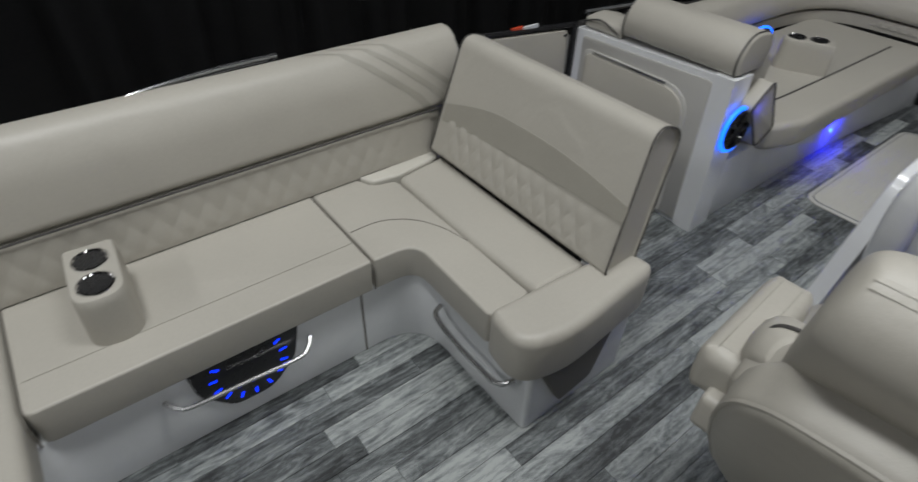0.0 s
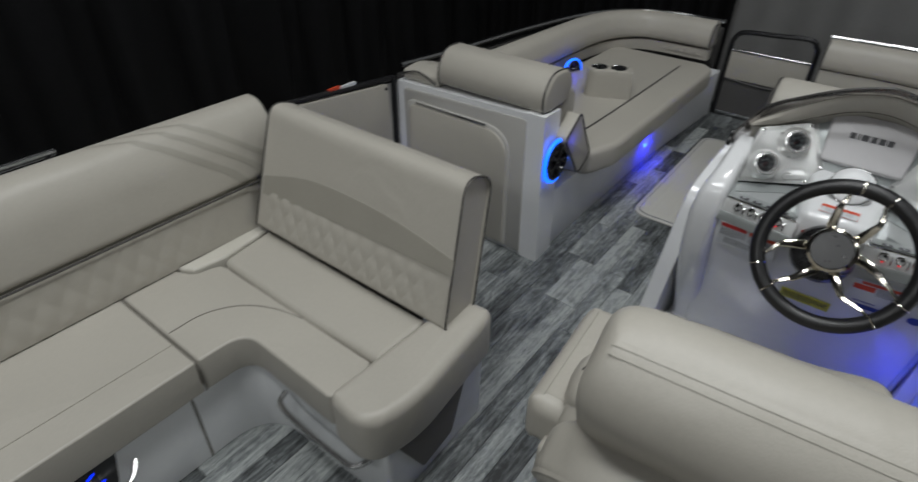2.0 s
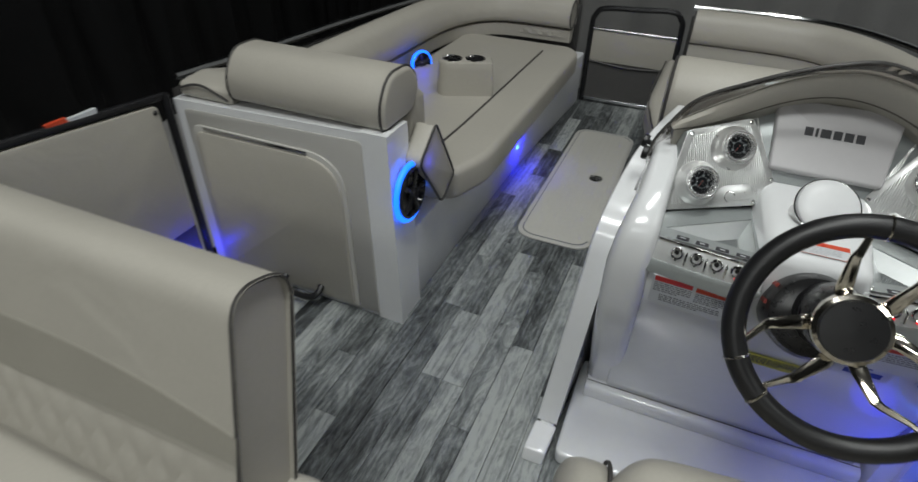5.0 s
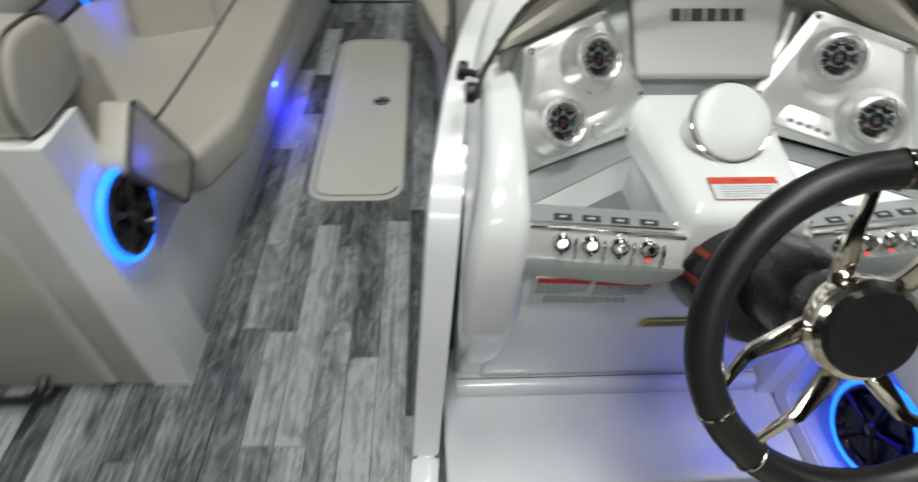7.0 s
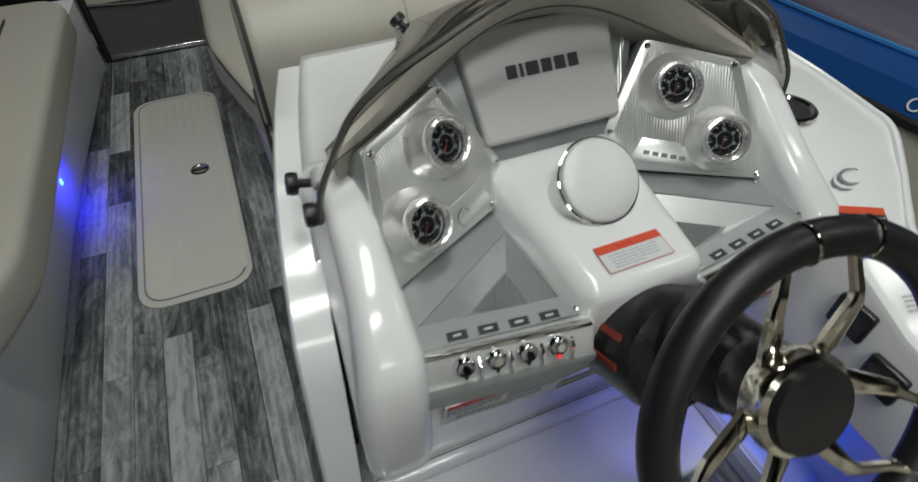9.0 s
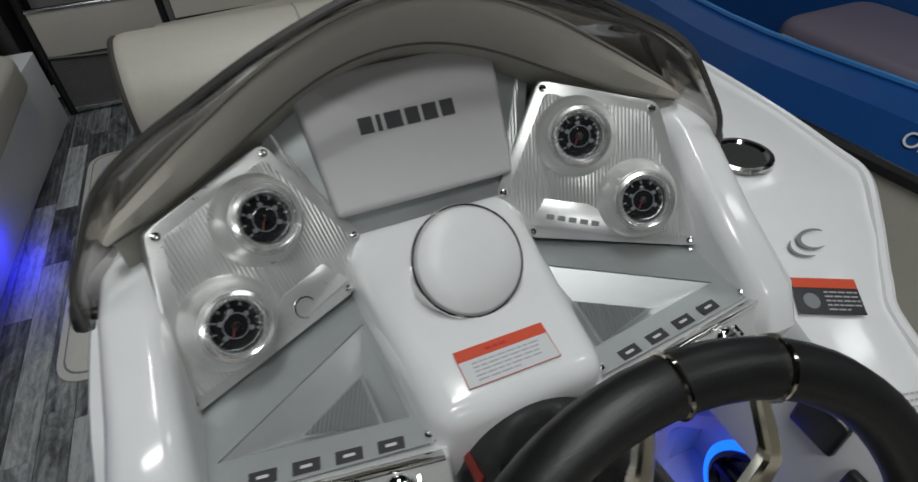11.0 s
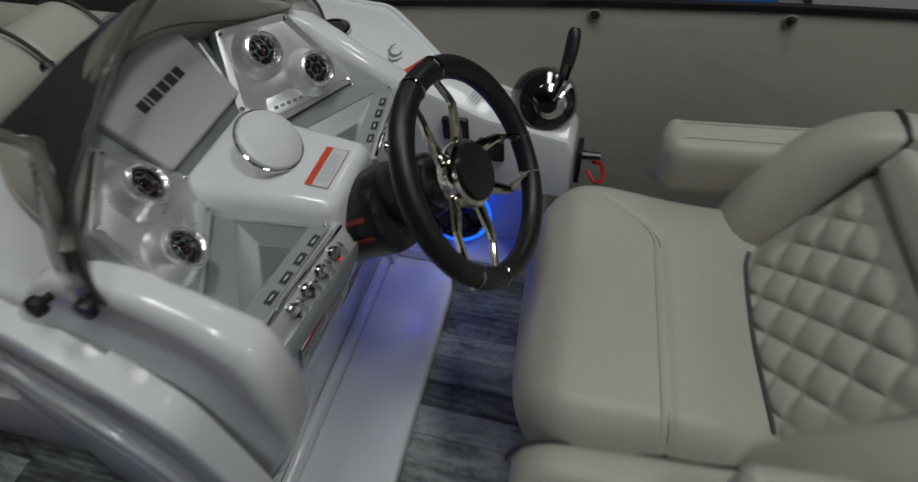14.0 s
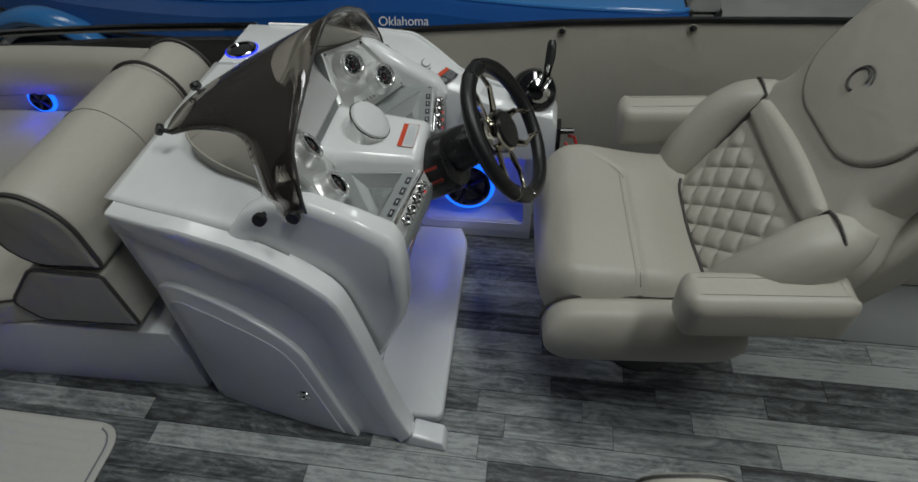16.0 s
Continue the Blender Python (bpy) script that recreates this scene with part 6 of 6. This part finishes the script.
for base in (82, 221, 329):
    for off in (-1, 1):
        def q(rad, deg, hh):
            a = math.radians(deg)
            return HUB + WX * (rad * math.cos(a)) + WY2 * (rad * math.sin(a)) + WN * hh
        kink = 27 if off < 0 else 22
        line = [q(0.046, base + off * 33, -0.022), q(0.062, base + off * 32, -0.014), q(0.108, base + off * kink, -0.004), q(0.118, base + off * (kink - 3), -0.003), q(0.148, base + off * 14.5, -0.002), q(0.168, base + off * 11.5, 0.004)]
        wide = [0.012, 0.0115, 0.0075, 0.0058, 0.0042, 0.0034]
        rings = []
        for i, p in enumerate(line):
            a_, b_ = line[max(0, i - 1)], line[min(len(line) - 1, i + 1)]
            tg = (b_ - a_).normalized()
            sd = tg.cross(WN).normalized() * wide[i]
            th = WN * 0.0042
            rings.append([p - sd - th, p + sd - th, p + sd + th * 0.5, p + sd * 0.6 + th, p - sd * 0.6 + th, p - sd + th * 0.5])
        part("spoke", loft(rings), NICKEL, sw, "polished flat spoke", angle=25)
        c0 = q(0.0, 0, 0)
        ang = math.radians(base + off * 11.5)
        c0 = RIMC + WX * (R_ * math.cos(ang)) + WY2 * (R_ * math.sin(ang))
        tg = -WX * math.sin(ang) + WY2 * math.cos(ang)
        part("spoke_clip", ring_of(c0, tg, 0.0188, 0.0019, 20, 6), NICKEL, sw)
part("column", lathe([(0.0, 0), (0.043, 0.0), (0.048, 0.03), (0.045, 0.045), (0.052, 0.06), (0.058, 0.11), (0.060, 0.17)], HUB - WN * 0.02, -WN, 24), BLACK, sw, "black column boot")
cb = thing("column_bezel", (0.566, 2.72, 0.67), "round black steering column bezel with red accents", "bezel")
part("bezel", lathe([(0.0, 0.0), (0.076, 0.0), (0.079, 0.03), (0.077, 0.125), (0.070, 0.142), (0.05, 0.148), (0.0, 0.148)], (0.566, 2.785, 0.640), WN, 36), BLACK, cb)
for a in (150, 177):
    d = WX * math.cos(math.radians(a)) + WY2 * math.sin(math.radians(a))
    e = -WX * math.sin(math.radians(a)) + WY2 * math.cos(math.radians(a))
    c0 = Vector((0.566, 2.785, 0.640))
    part("accent", loft([[c0 + WN * hh + d * rr + e * s_ for rr, s_ in ((0.072, -0.004), (0.0798, -0.004), (0.0798, 0.004), (0.072, 0.004))] for hh, k_ in ((0.078, 0), (0.128, 1))]), ACCENT, cb, "red accent mark")

# ---- helm chair ----
ch = thing("helm_chair", (0.56, 2.15, 0), "ivory vinyl captain's chair with quilted back and padded arms", "chair")
part("pedestal", lathe([(0.0, 0.0), (0.13, 0.0), (0.13, 0.010), (0.06, 0.03), (0.05, 0.06), (0.05, 0.31), (0.0, 0.31)], (0.56, 2.12, 0.0), (0, 0, 1), 32), CHAR, ch, "dark pedestal")
part("slide_plate", box(0.42, 0.70, 1.98, 2.30, 0.30, 0.345, 0.008), BLACK, ch)
part("seat_base", prism(rounded([(0.33, 2.40), (0.795, 2.40), (0.80, 2.0), (0.77, 1.90), (0.355, 1.90), (0.325, 2.0)], [0.08, 0.08, 0.06, 0.06, 0.06, 0.06], 6), "z", 0.325, 0.42, 0.03, 4), VINYL, ch)


def seam_y(x):
    """The cross seam runs straight over the seat and sweeps forward at its inboard end."""
    return 2.232 + 0.135 * smooth((x - 0.70) / 0.12) ** 1.5


def seat_dent(x, y):
    """Stitched crease behind the front bolster and the hollow of the seat."""
    line = 0.009 * math.exp(-((y - seam_y(x)) / 0.0055) ** 2) * smooth((0.815 - x) / 0.05)
    hollow = 0.016 * math.exp(-((y - 2.08) / 0.12) ** 2) * math.exp(-((x - 0.563) / 0.16) ** 2)
    crest = 0.034 * math.exp(-((x - 0.800) / 0.085) ** 2) * math.exp(-((y - 2.345) / 0.15) ** 2)
    roll = 0.010 * math.exp(-((y - 2.37) / 0.08) ** 2)
    rear = 0.055 * smooth((2.19 - y) / 0.20) * smooth((0.80 - x) / 0.10)
    return line + hollow + rear - crest - roll


seat = part("seat", pillow(0.322, 0.872, 1.95, 2.478, 0.345, 0.564, 0.070, 0.095, 0.16, 0.010, seat_dent, 120), VINYL, ch, angle=180)
def seat_top(x, y):
    """Height of the seat's top, as the cushion is shaped."""
    s, t = (x - 0.597) / 0.275, (y - 2.214) / 0.264
    qx, qy = max(0, (abs(s) * 0.275 - 0.205) / 0.07), max(0, (abs(t) * 0.264 - 0.169) / 0.095)
    return 0.4545 + 0.1095 * math.sqrt(max(0, 1 - qx * qx)) * math.sqrt(max(0, 1 - qy * qy)) + 0.010 * (1 - s * s) * (1 - t * t) - seat_dent(x, y)


part("seam_stitch", tube([(x, seam_y(x), seat_top(x, seam_y(x)) + 0.0012) for x in (0.350 + 0.012 * i for i in range(34))], 0.0016, 5), SEAM, seat)
part("bolster_stitch", tube([(x, seam_y(x) + 0.013, seat_top(x, seam_y(x) + 0.013) + 0.0003) for x in (0.350 + 0.012 * i for i in range(34))], 0.0010, 5), STITCH, seat)
for sgn, top in ((-1, 0.518),):
    a, b = sorted((0.563 + sgn * 0.20, 0.563 + sgn * 0.322))
    pad = part("side_pad", pillow(a, b, 1.97, 2.464, 0.325, top, 0.052, 0.085, 0.10, 0.004, None, 26), VINYL, ch, angle=180)
    if sgn < 0:
        xs = 0.563 + sgn * 0.226
        part("piping", tube(spline([(xs, 2.12, 0.511), (xs, 2.25, 0.516), (xs, 2.36, 0.515), (xs - 0.002, 2.42, 0.506), (xs - 0.006, 2.455, 0.475), (xs - 0.01, 2.472, 0.43)], 5), 0.0042, 6), PIPING, pad)
CB = Face((0.565, 2.053, 0.45), (-1, 0, 0), (0, -0.475, 0.88))
OUT = [(-0.235, -0.02), (-0.285, 0.14), (-0.312, 0.28), (-0.305, 0.345), (-0.268, 0.395), (-0.236, 0.44), (-0.234, 0.54), (-0.20, 0.64), (-0.12, 0.66)]
OUT = OUT + [(-u, v) for u, v in OUT[::-1]]
cbk = part("backrest", CB.plate(rounded(OUT, 0.05, 4), -0.12, 0.022, 0.045, 5), VINYL, ch)
for sgn in (-1, 1):
    rings = []
    for v, cu, hw, top in ((-0.045, 0.222, 0.030, 0.035), (-0.02, 0.238, 0.056, 0.075), (0.06, 0.250, 0.066, 0.105), (0.16, 0.262, 0.066, 0.118), (0.26, 0.268, 0.062, 0.105), (0.33, 0.262, 0.058, 0.078), (0.37, 0.254, 0.048, 0.046), (0.400, 0.246, 0.026, 0.012)):
        ring = []
        for i in range(14):
            a = 2 * math.pi * i / 14
            cs, sn = math.cos(a), math.sin(a)
            cs, sn = math.copysign(abs(cs) ** 0.75, cs), math.copysign(abs(sn) ** 0.8, sn)
            ring.append((sgn * (cu + hw * cs), v, (top - 0.06) / 2 + (top + 0.06) / 2 * sn))
        rings.append(ring)
    fine = [spline([Vector(r_[i]) for r_ in rings], 5) for i in range(14)]
    part("side_bolster", loft([[CB.at(*fine[i][k_]) for i in range(14)] for k_ in range(len(fine[0]))]), VINYL, cbk, "padded side bolster", angle=180)
    part("bolster_piping", tube(spline([CB.at(sgn * u, v, hh) for u, v, hh in ((0.176, -0.01, 0.030), (0.182, 0.10, 0.032), (0.193, 0.22, 0.032), (0.205, 0.32, 0.030), (0.212, 0.372, 0.030))], 5), 0.004, 6), PIPING, cbk)
    part("shoulder_piping", tube(spline([CB.at(sgn * u, v, hh) for u, v, hh in ((0.212, 0.374, 0.030), (0.250, 0.384, 0.0385), (0.288, 0.376, 0.030), (0.303, 0.355, 0.008))], 5), 0.0038, 6), PIPING, cbk)
    part("bolster_stitch", tube(spline([CB.at(sgn * u, v, hh) for u, v, hh in ((0.262, 0.02, 0.0945), (0.272, 0.10, 0.1115), (0.283, 0.18, 0.1125), (0.287, 0.26, 0.1000), (0.280, 0.32, 0.080))], 5), 0.0014, 5), STITCH, cbk)
CBQ = Face((0.565, 2.084, 0.45), (-1, 0, 0), (0, -0.540, 0.841))
part("quilting", quilt(CBQ, -0.20, 0.20, -0.0624, 0.312, 0.0830, 0.0748, 0.0110, 12, 0.0235, side=lambda v: 0.178 + 0.085 * v), VINYL, cbk, "diamond quilted back panel", angle=60)
crease = []
for i in range(19):
    u = -0.175 + 0.35 * i / 18
    v = next(v_ for v_ in (0.001 * j for j in range(-40, 160)) if CBQ.at(u, v_, 0.030).z > seat_top(0.565 - u, CBQ.at(u, v_, 0.030).y) + 0.001)
    crease.append(CBQ.at(u, v, 0.034))
part("crease_piping", tube(crease, 0.0042, 6), PIPING, cbk)
part("cross_band", CB.plate(rounded([(-0.205, 0.312), (0.0, 0.306), (0.205, 0.312), (0.210, 0.372), (0.0, 0.388), (-0.210, 0.372)], [0.025, 0.1, 0.025, 0.025, 0.1, 0.025], 4), 0.0, 0.041, 0.022, 5), VINYL, cbk, "padded cross band")
HEADP = rounded([(-0.12, 0.432), (0.12, 0.432), (0.205, 0.50), (0.206, 0.61), (0.152, 0.706), (-0.152, 0.706), (-0.206, 0.61), (-0.205, 0.50)], [0.10, 0.10, 0.07, 0.06, 0.05, 0.05, 0.06, 0.07], 6)
part("headrest", CB.plate(HEADP, -0.01, 0.031, 0.012, 5), VINYL, cbk, "padded headrest")
low = [i for i, p in enumerate(HEADP) if p[1] >= 0.60]
part("head_stitch", tube([CB.at(u, v, 0.0235) for u, v in HEADP[low[-1] + 1:] + HEADP[:low[0]]], 0.0022, 6), SEAM, cbk)
for rr, du, a0, a1, wd in ((0.032, 0.0, 3.5, 7.0, 0.0026), (0.025, -0.006, 3.4, 8.3, 0.0036)):
    part("emblem", ring_of(CB.at(-0.022 + du, 0.550, 0.0315), CB.n, rr, wd, 24, 6, a0, a1), CHAR, cbk, "dark embroidered swoosh")
# thick head roll over the back
HV, HH, HRV = 0.768, -0.056, 0.076


def head_top(h):
    """Where the rounded top of the head lies at a given depth."""
    r_ = 0.078 if h > HH else 0.080
    return HV + HRV * math.sqrt(max(0.0, 1 - ((h - HH) / r_) ** 2))


levels = [(0.40, 0.243, 0.016, -0.100), (0.46, 0.240, 0.020, -0.112), (0.54, 0.240, 0.022, -0.126), (0.63, 0.236, 0.022, -0.134), (0.72, 0.229, 0.022, -0.136)]
for i in range(10):
    a = math.radians(9.6 * i)
    levels.append((HV + HRV * math.sin(a), 0.224 - 0.026 * (1 - math.cos(a)) - 0.008 * math.sin(a), HH + 0.078 * math.cos(a), HH - 0.080 * math.cos(a)))
rings = []
for v, w, hf, hb in levels:
    ring = []
    for i in range(48):
        a = 2 * math.pi * i / 48
        cs, sn = math.cos(a), math.sin(a)
        cs, sn = math.copysign(abs(cs) ** 0.22, cs), math.copysign(abs(sn) ** 0.42, sn)
        ring.append(CB.at(w * cs, v, (hf + hb) / 2 + (hf - hb) / 2 * sn))
    rings.append(ring)
head = part("head_roll", loft(rings), VINYL, cbk, "thick padded head roll", angle=60)
for hh in (-0.060, -0.071):
    part("top_stitch", tube([CB.at(u, head_top(hh) + 0.0002, hh) for u in (-0.196 + 0.0245 * i for i in range(17))], 0.0007, 5), STITCH, cbk)
SHELL = [(0.225, -0.03), (0.270, 0.12), (0.284, 0.30), (0.282, 0.45), (0.270, 0.56), (0.248, 0.630), (0.205, 0.678), (0.12, 0.698), (0.05, 0.704)]
EDGE = rounded([(-u, v) for u, v in SHELL] + SHELL[::-1], 0.03, 4)
shell = part("back_shell", CB.plate(EDGE, -0.205, -0.110, 0.026, 5), VINYL, ch, "rounded padded back shell")
part("edge_piping", tube([CB.at(u * 0.985, v * 0.99, -0.192) for u, v in EDGE if v > 0.1], 0.0050, 6), VINYL, shell)
for x, fy in ((0.230, 0.02), (0.893, 0.07)):
    arm = part("armrest", prism(rounded([(x - 0.052, 1.825 + fy), (x + 0.052, 1.825 + fy), (x + 0.054, 2.172 + fy), (x - 0.054, 2.172 + fy)], [0.032, 0.032, 0.046, 0.046], 7), "z", 0.572, 0.698, 0.034, 6), VINYL, ch, angle=70)
    for off in (-0.022, 0.022):
        part("arm_stitch", tube([(x + off, 1.85 + fy, 0.6982), (x + off, 2.14 + fy, 0.6982)], 0.0011, 5), STITCH, arm)
    xa = 0.563 + (x - 0.563) * 0.80
    part("arm_bracket", prism(rounded([(1.80, 0.53), (1.90, 0.53), (1.93, 0.62), (1.81, 0.62)], 0.02), "x", min(x, xa), max(x, xa), 0.012), VINYL, ch)

ch.location.x -= 0.018
ch.location.y -= 0.03
ch.rotation_euler.z = radians(4.5)  # turned a little towards the walkway

# ---- starboard rear bench ----
b = thing("rear_bench", (0.9, 0.9, 0), "ivory vinyl rear bench on a white base behind the helm chair", "bench")
part("base", box(0.60, 1.2, 0.2, 1.64, 0.0, 0.30, 0.01), GEL, b)
part("seat_cushion", prism(rounded([(0.575, 0.2), (1.19, 0.2), (1.19, 1.68), (0.575, 1.68)], 0.04), "z", 0.305, 0.42, 0.03, 4), VINYL, b)
part("seat_edge_piping", tube([(0.578, 0.25, 0.33), (0.578, 1.64, 0.33)], 0.004, 6), PIPING, b)

# ---- deck hatch ----
hs = thing("deck_hatch", (-0.12, 4.28, 0), "ivory ribbed ski-locker hatch lid in a white frame", "hatch")
HF = rounded([(-0.285, 3.675), (0.042, 3.675), (0.042, 4.87), (-0.285, 4.87)], 0.09, 8)
HI = rounded([(-0.262, 3.70), (0.02, 3.70), (0.02, 4.845), (-0.262, 4.845)], 0.07, 8)
part("frame", prism(HF, "z", 0.0, 0.008, 0.003), DOORF, hs, "pale grey frame")
lid = part("lid", prism(HI, "z", 0.006, 0.012, 0.0025), HATCH, hs)
for i in range(9):
    x = -0.245 + i * 0.0315
    part("rib", box(x, x + 0.0245, 3.74, 4.80, 0.0114, 0.0125, 0.0004), HATCH, lid)
part("seal", tube([(x, y, 0.009) for x, y in rounded([(-0.264, 3.698), (0.022, 3.698), (0.022, 4.847), (-0.264, 4.847)], 0.07, 8)], 0.003, 5, closed=True), INK, lid)
part("latch", lathe([(0, 0), (0.034, 0), (0.033, 0.004), (0.026, 0.006), (0.024, 0.003), (0, 0.003)], (-0.064, 4.29, 0.012), (0, 0, 1), 26), CHROME, lid, "chrome twist latch")
part("latch_slot", box(-0.088, -0.04, 4.284, 4.296, 0.014, 0.018, 0.002), BLACK, lid)

# ---- neighbouring blue boat ----
nb = thing("blue_boat", (2.9, 3.0, -0.85), "bright blue runabout on a trailer in the hall beside the boat", "boat")
near, far = [], []
for y, x, z in ((1.80, 2.06, 0.318), (1.90, 2.03, 0.320), (2.4, 2.02, 0.340), (2.8, 2.02, 0.370), (3.2, 2.02, 0.40), (4.2, 2.08, 0.33), (5.4, 2.3, 0.32), (6.6, 2.75, 0.36)):
    near.append((x, y, z))
    if y > 2.7:
        far.append((5.9 - x, y, z + 0.02))
NS = spline(near, 5)
part("near_side", loft([[p, p + Vector((0.16, 0, 0.015)), p + Vector((0.22, 0, -0.55)), p + Vector((0.35, 0, -0.95)), p + Vector((0.10, 0, -0.45)), p + Vector((-0.06, 0, -0.10))] for p in NS]), BLUEP, nb, "blue hull side")
part("rub_rail", tube([p + Vector((-0.065, 0, -0.105)) for p in NS], 0.014, 8), RAILB, nb)
part("light_stripe", tube([p + Vector((0.155, 0, 0.022)) for p in NS], 0.012, 8), SKYP, nb, "pale blue pinstripe")
part("far_side", loft([[p, p + Vector((-0.16, 0, 0.0)), p + Vector((-0.2, 0, -0.6)), p + Vector((0.0, 0, -0.6))] for p in spline(far, 5)]), BLUEP, nb, "blue hull side")
part("cockpit_floor", box(2.3, 3.7, 2.75, 6.0, -0.35, -0.30), BLACK, nb, "dark cockpit floor")
part("seat", prism(rounded([(2.95, 2.9), (3.6, 2.9), (3.6, 4.6), (2.95, 4.6)], 0.15), "z", -0.3, 0.10, 0.06), LILAC, nb, "pale lilac grey seat")
part("seat_trim", box(2.91, 2.945, 3.0, 4.5, -0.02, 0.05, 0.01), TAN, nb, "tan seat trim")
part("fender", tube(spline([(2.15, 5.95, -0.25), (2.12, 5.75, 0.12), (2.12, 5.35, 0.30), (2.12, 5.02, 0.18), (2.12, 4.85, -0.05)], 8), 0.09, 12, flat=0.6), SKYP, nb, "light blue trailer fender")
tyre = part("tyre", lathe([(0.16, -0.09), (0.33, -0.09), (0.36, -0.05), (0.36, 0.05), (0.33, 0.09), (0.16, 0.09)], (2.16, 5.40, -0.18), (1, 0, 0), 32), RUBBER, nb, "black tyre")
part("wheel_rim", lathe([(0.0, 0.06), (0.16, 0.07), (0.16, -0.07), (0.0, -0.06)], (2.16, 5.40, -0.18), (1, 0, 0), 24), STEEL, nb)
tx = bpy.data.curves.new("hull_lettering", "FONT")
tx.body, tx.size, tx.extrude = "Oklahoma", 0.060, 0.001
tx.materials.append(LETTER)
txo = new("hull_lettering", tx)
txo.matrix_world = Matrix(((0, 0.514, -0.857, 1.986), (-1, 0, 0, 3.28), (0.075, 0.857, 0.514, 0.347), (0, 0, 0, 1)))
txo.parent = nb
txo.matrix_parent_inverse = Matrix.Translation(nb.location).inverted()
part("stern_deck", prism(rounded([(2.04, 1.80), (2.40, 1.80), (2.40, 2.95), (2.04, 2.95)], 0.06), "z", 0.29, 0.328, 0.01), SKYP, nb, "light blue stern deck")
cl = thing("tool_box", (4.6, 1.11, -0.85), "grey tool case with black feet on the hall floor", "case")
part("case", prism(rounded([(0.97, -0.81), (1.25, -0.81), (1.21, -0.45), (1.03, -0.45)], 0.03), "x", 4.62, 4.92, 0.015), DRAPEG, cl)
for y in (0.985, 1.235):
    part("foot", box(4.60, 4.94, y - 0.03, y + 0.03, -0.85, -0.79, 0.012), BLACK, cl, "black rubber foot")
cl = thing("marker_post", (4.72, 1.75, -0.85), "short red and white post standing on the hall floor", "post")
part("foot", lathe([(0.0, 0.0), (0.09, 0.0), (0.09, 0.02), (0.03, 0.04), (0.0, 0.04)], (4.72, 1.75, -0.85), (0, 0, 1), 16), CHAR, cl)
part("pole", tube([(4.72, 1.75, -0.82), (4.72, 1.75, -0.35)], 0.03, 10), PAPER, cl)
part("band", tube([(4.72, 1.75, -0.60), (4.72, 1.75, -0.45)], 0.032, 10), REDM, cl, "red band")
cl = thing("trestle", (4.4, 2.2, -0.85), "low trestle with small red and white goods", "trestle")
part("top", box(4.2, 4.7, 1.9, 2.6, -0.62, -0.58, 0.01), PAPER, cl)
for x, y in ((4.25, 1.95), (4.65, 1.95), (4.25, 2.55), (4.65, 2.55)):
    part("leg", box(x - 0.02, x + 0.02, y - 0.02, y + 0.02, -0.85, -0.62), STEEL, cl)
part("goods", box(4.3, 4.5, 2.0, 2.2, -0.58, -0.48, 0.01), REDM, cl)

# ---- deck planks ----
PW = 0.0745
plank_meshes = {}


def plank_mesh(length):
    key = round(length, 2)
    if key not in plank_meshes:
        bm = box(-PW / 2 + 0.0006, PW / 2 - 0.0006, -key / 2 + 0.0006, key / 2 - 0.0006, -0.006, 0.0)
        top = [e for e in bm.edges if all(v.co.z > -0.001 for v in e.verts)]
        bmesh.ops.bevel(bm, geom=top, offset=0.0008, segments=1, affect="EDGES")
        me = bpy.data.meshes.new("plank")
        bm.to_mesh(me)
        bm.free()
        me.materials.append(PLANK)
        plank_meshes[key] = me
    return plank_meshes[key]


planking = thing("floor", (0, 2.4, 0), "weathered grey wood-look plank flooring over the deck", "floor", kind="structure")
rnd = random.Random(7)
x = -1.27
while x < 1.25:
    y = 0.25 - rnd.uniform(0, 0.8)
    lim = 5.32
    while y < lim:
        length = round(rnd.choice((0.32, 0.46, 0.60, 0.74, 0.90, 1.04)), 2)
        if y + length > lim - 0.1:
            length = round(max(0.1, lim - y), 2)
        ob = new("plank", plank_mesh(length))
        ob.location = (x + PW / 2, y + length / 2, 0.0)
        ob.parent = planking
        ob.matrix_parent_inverse = Matrix.Translation(planking.location).inverted()
        y += length
    x += PW
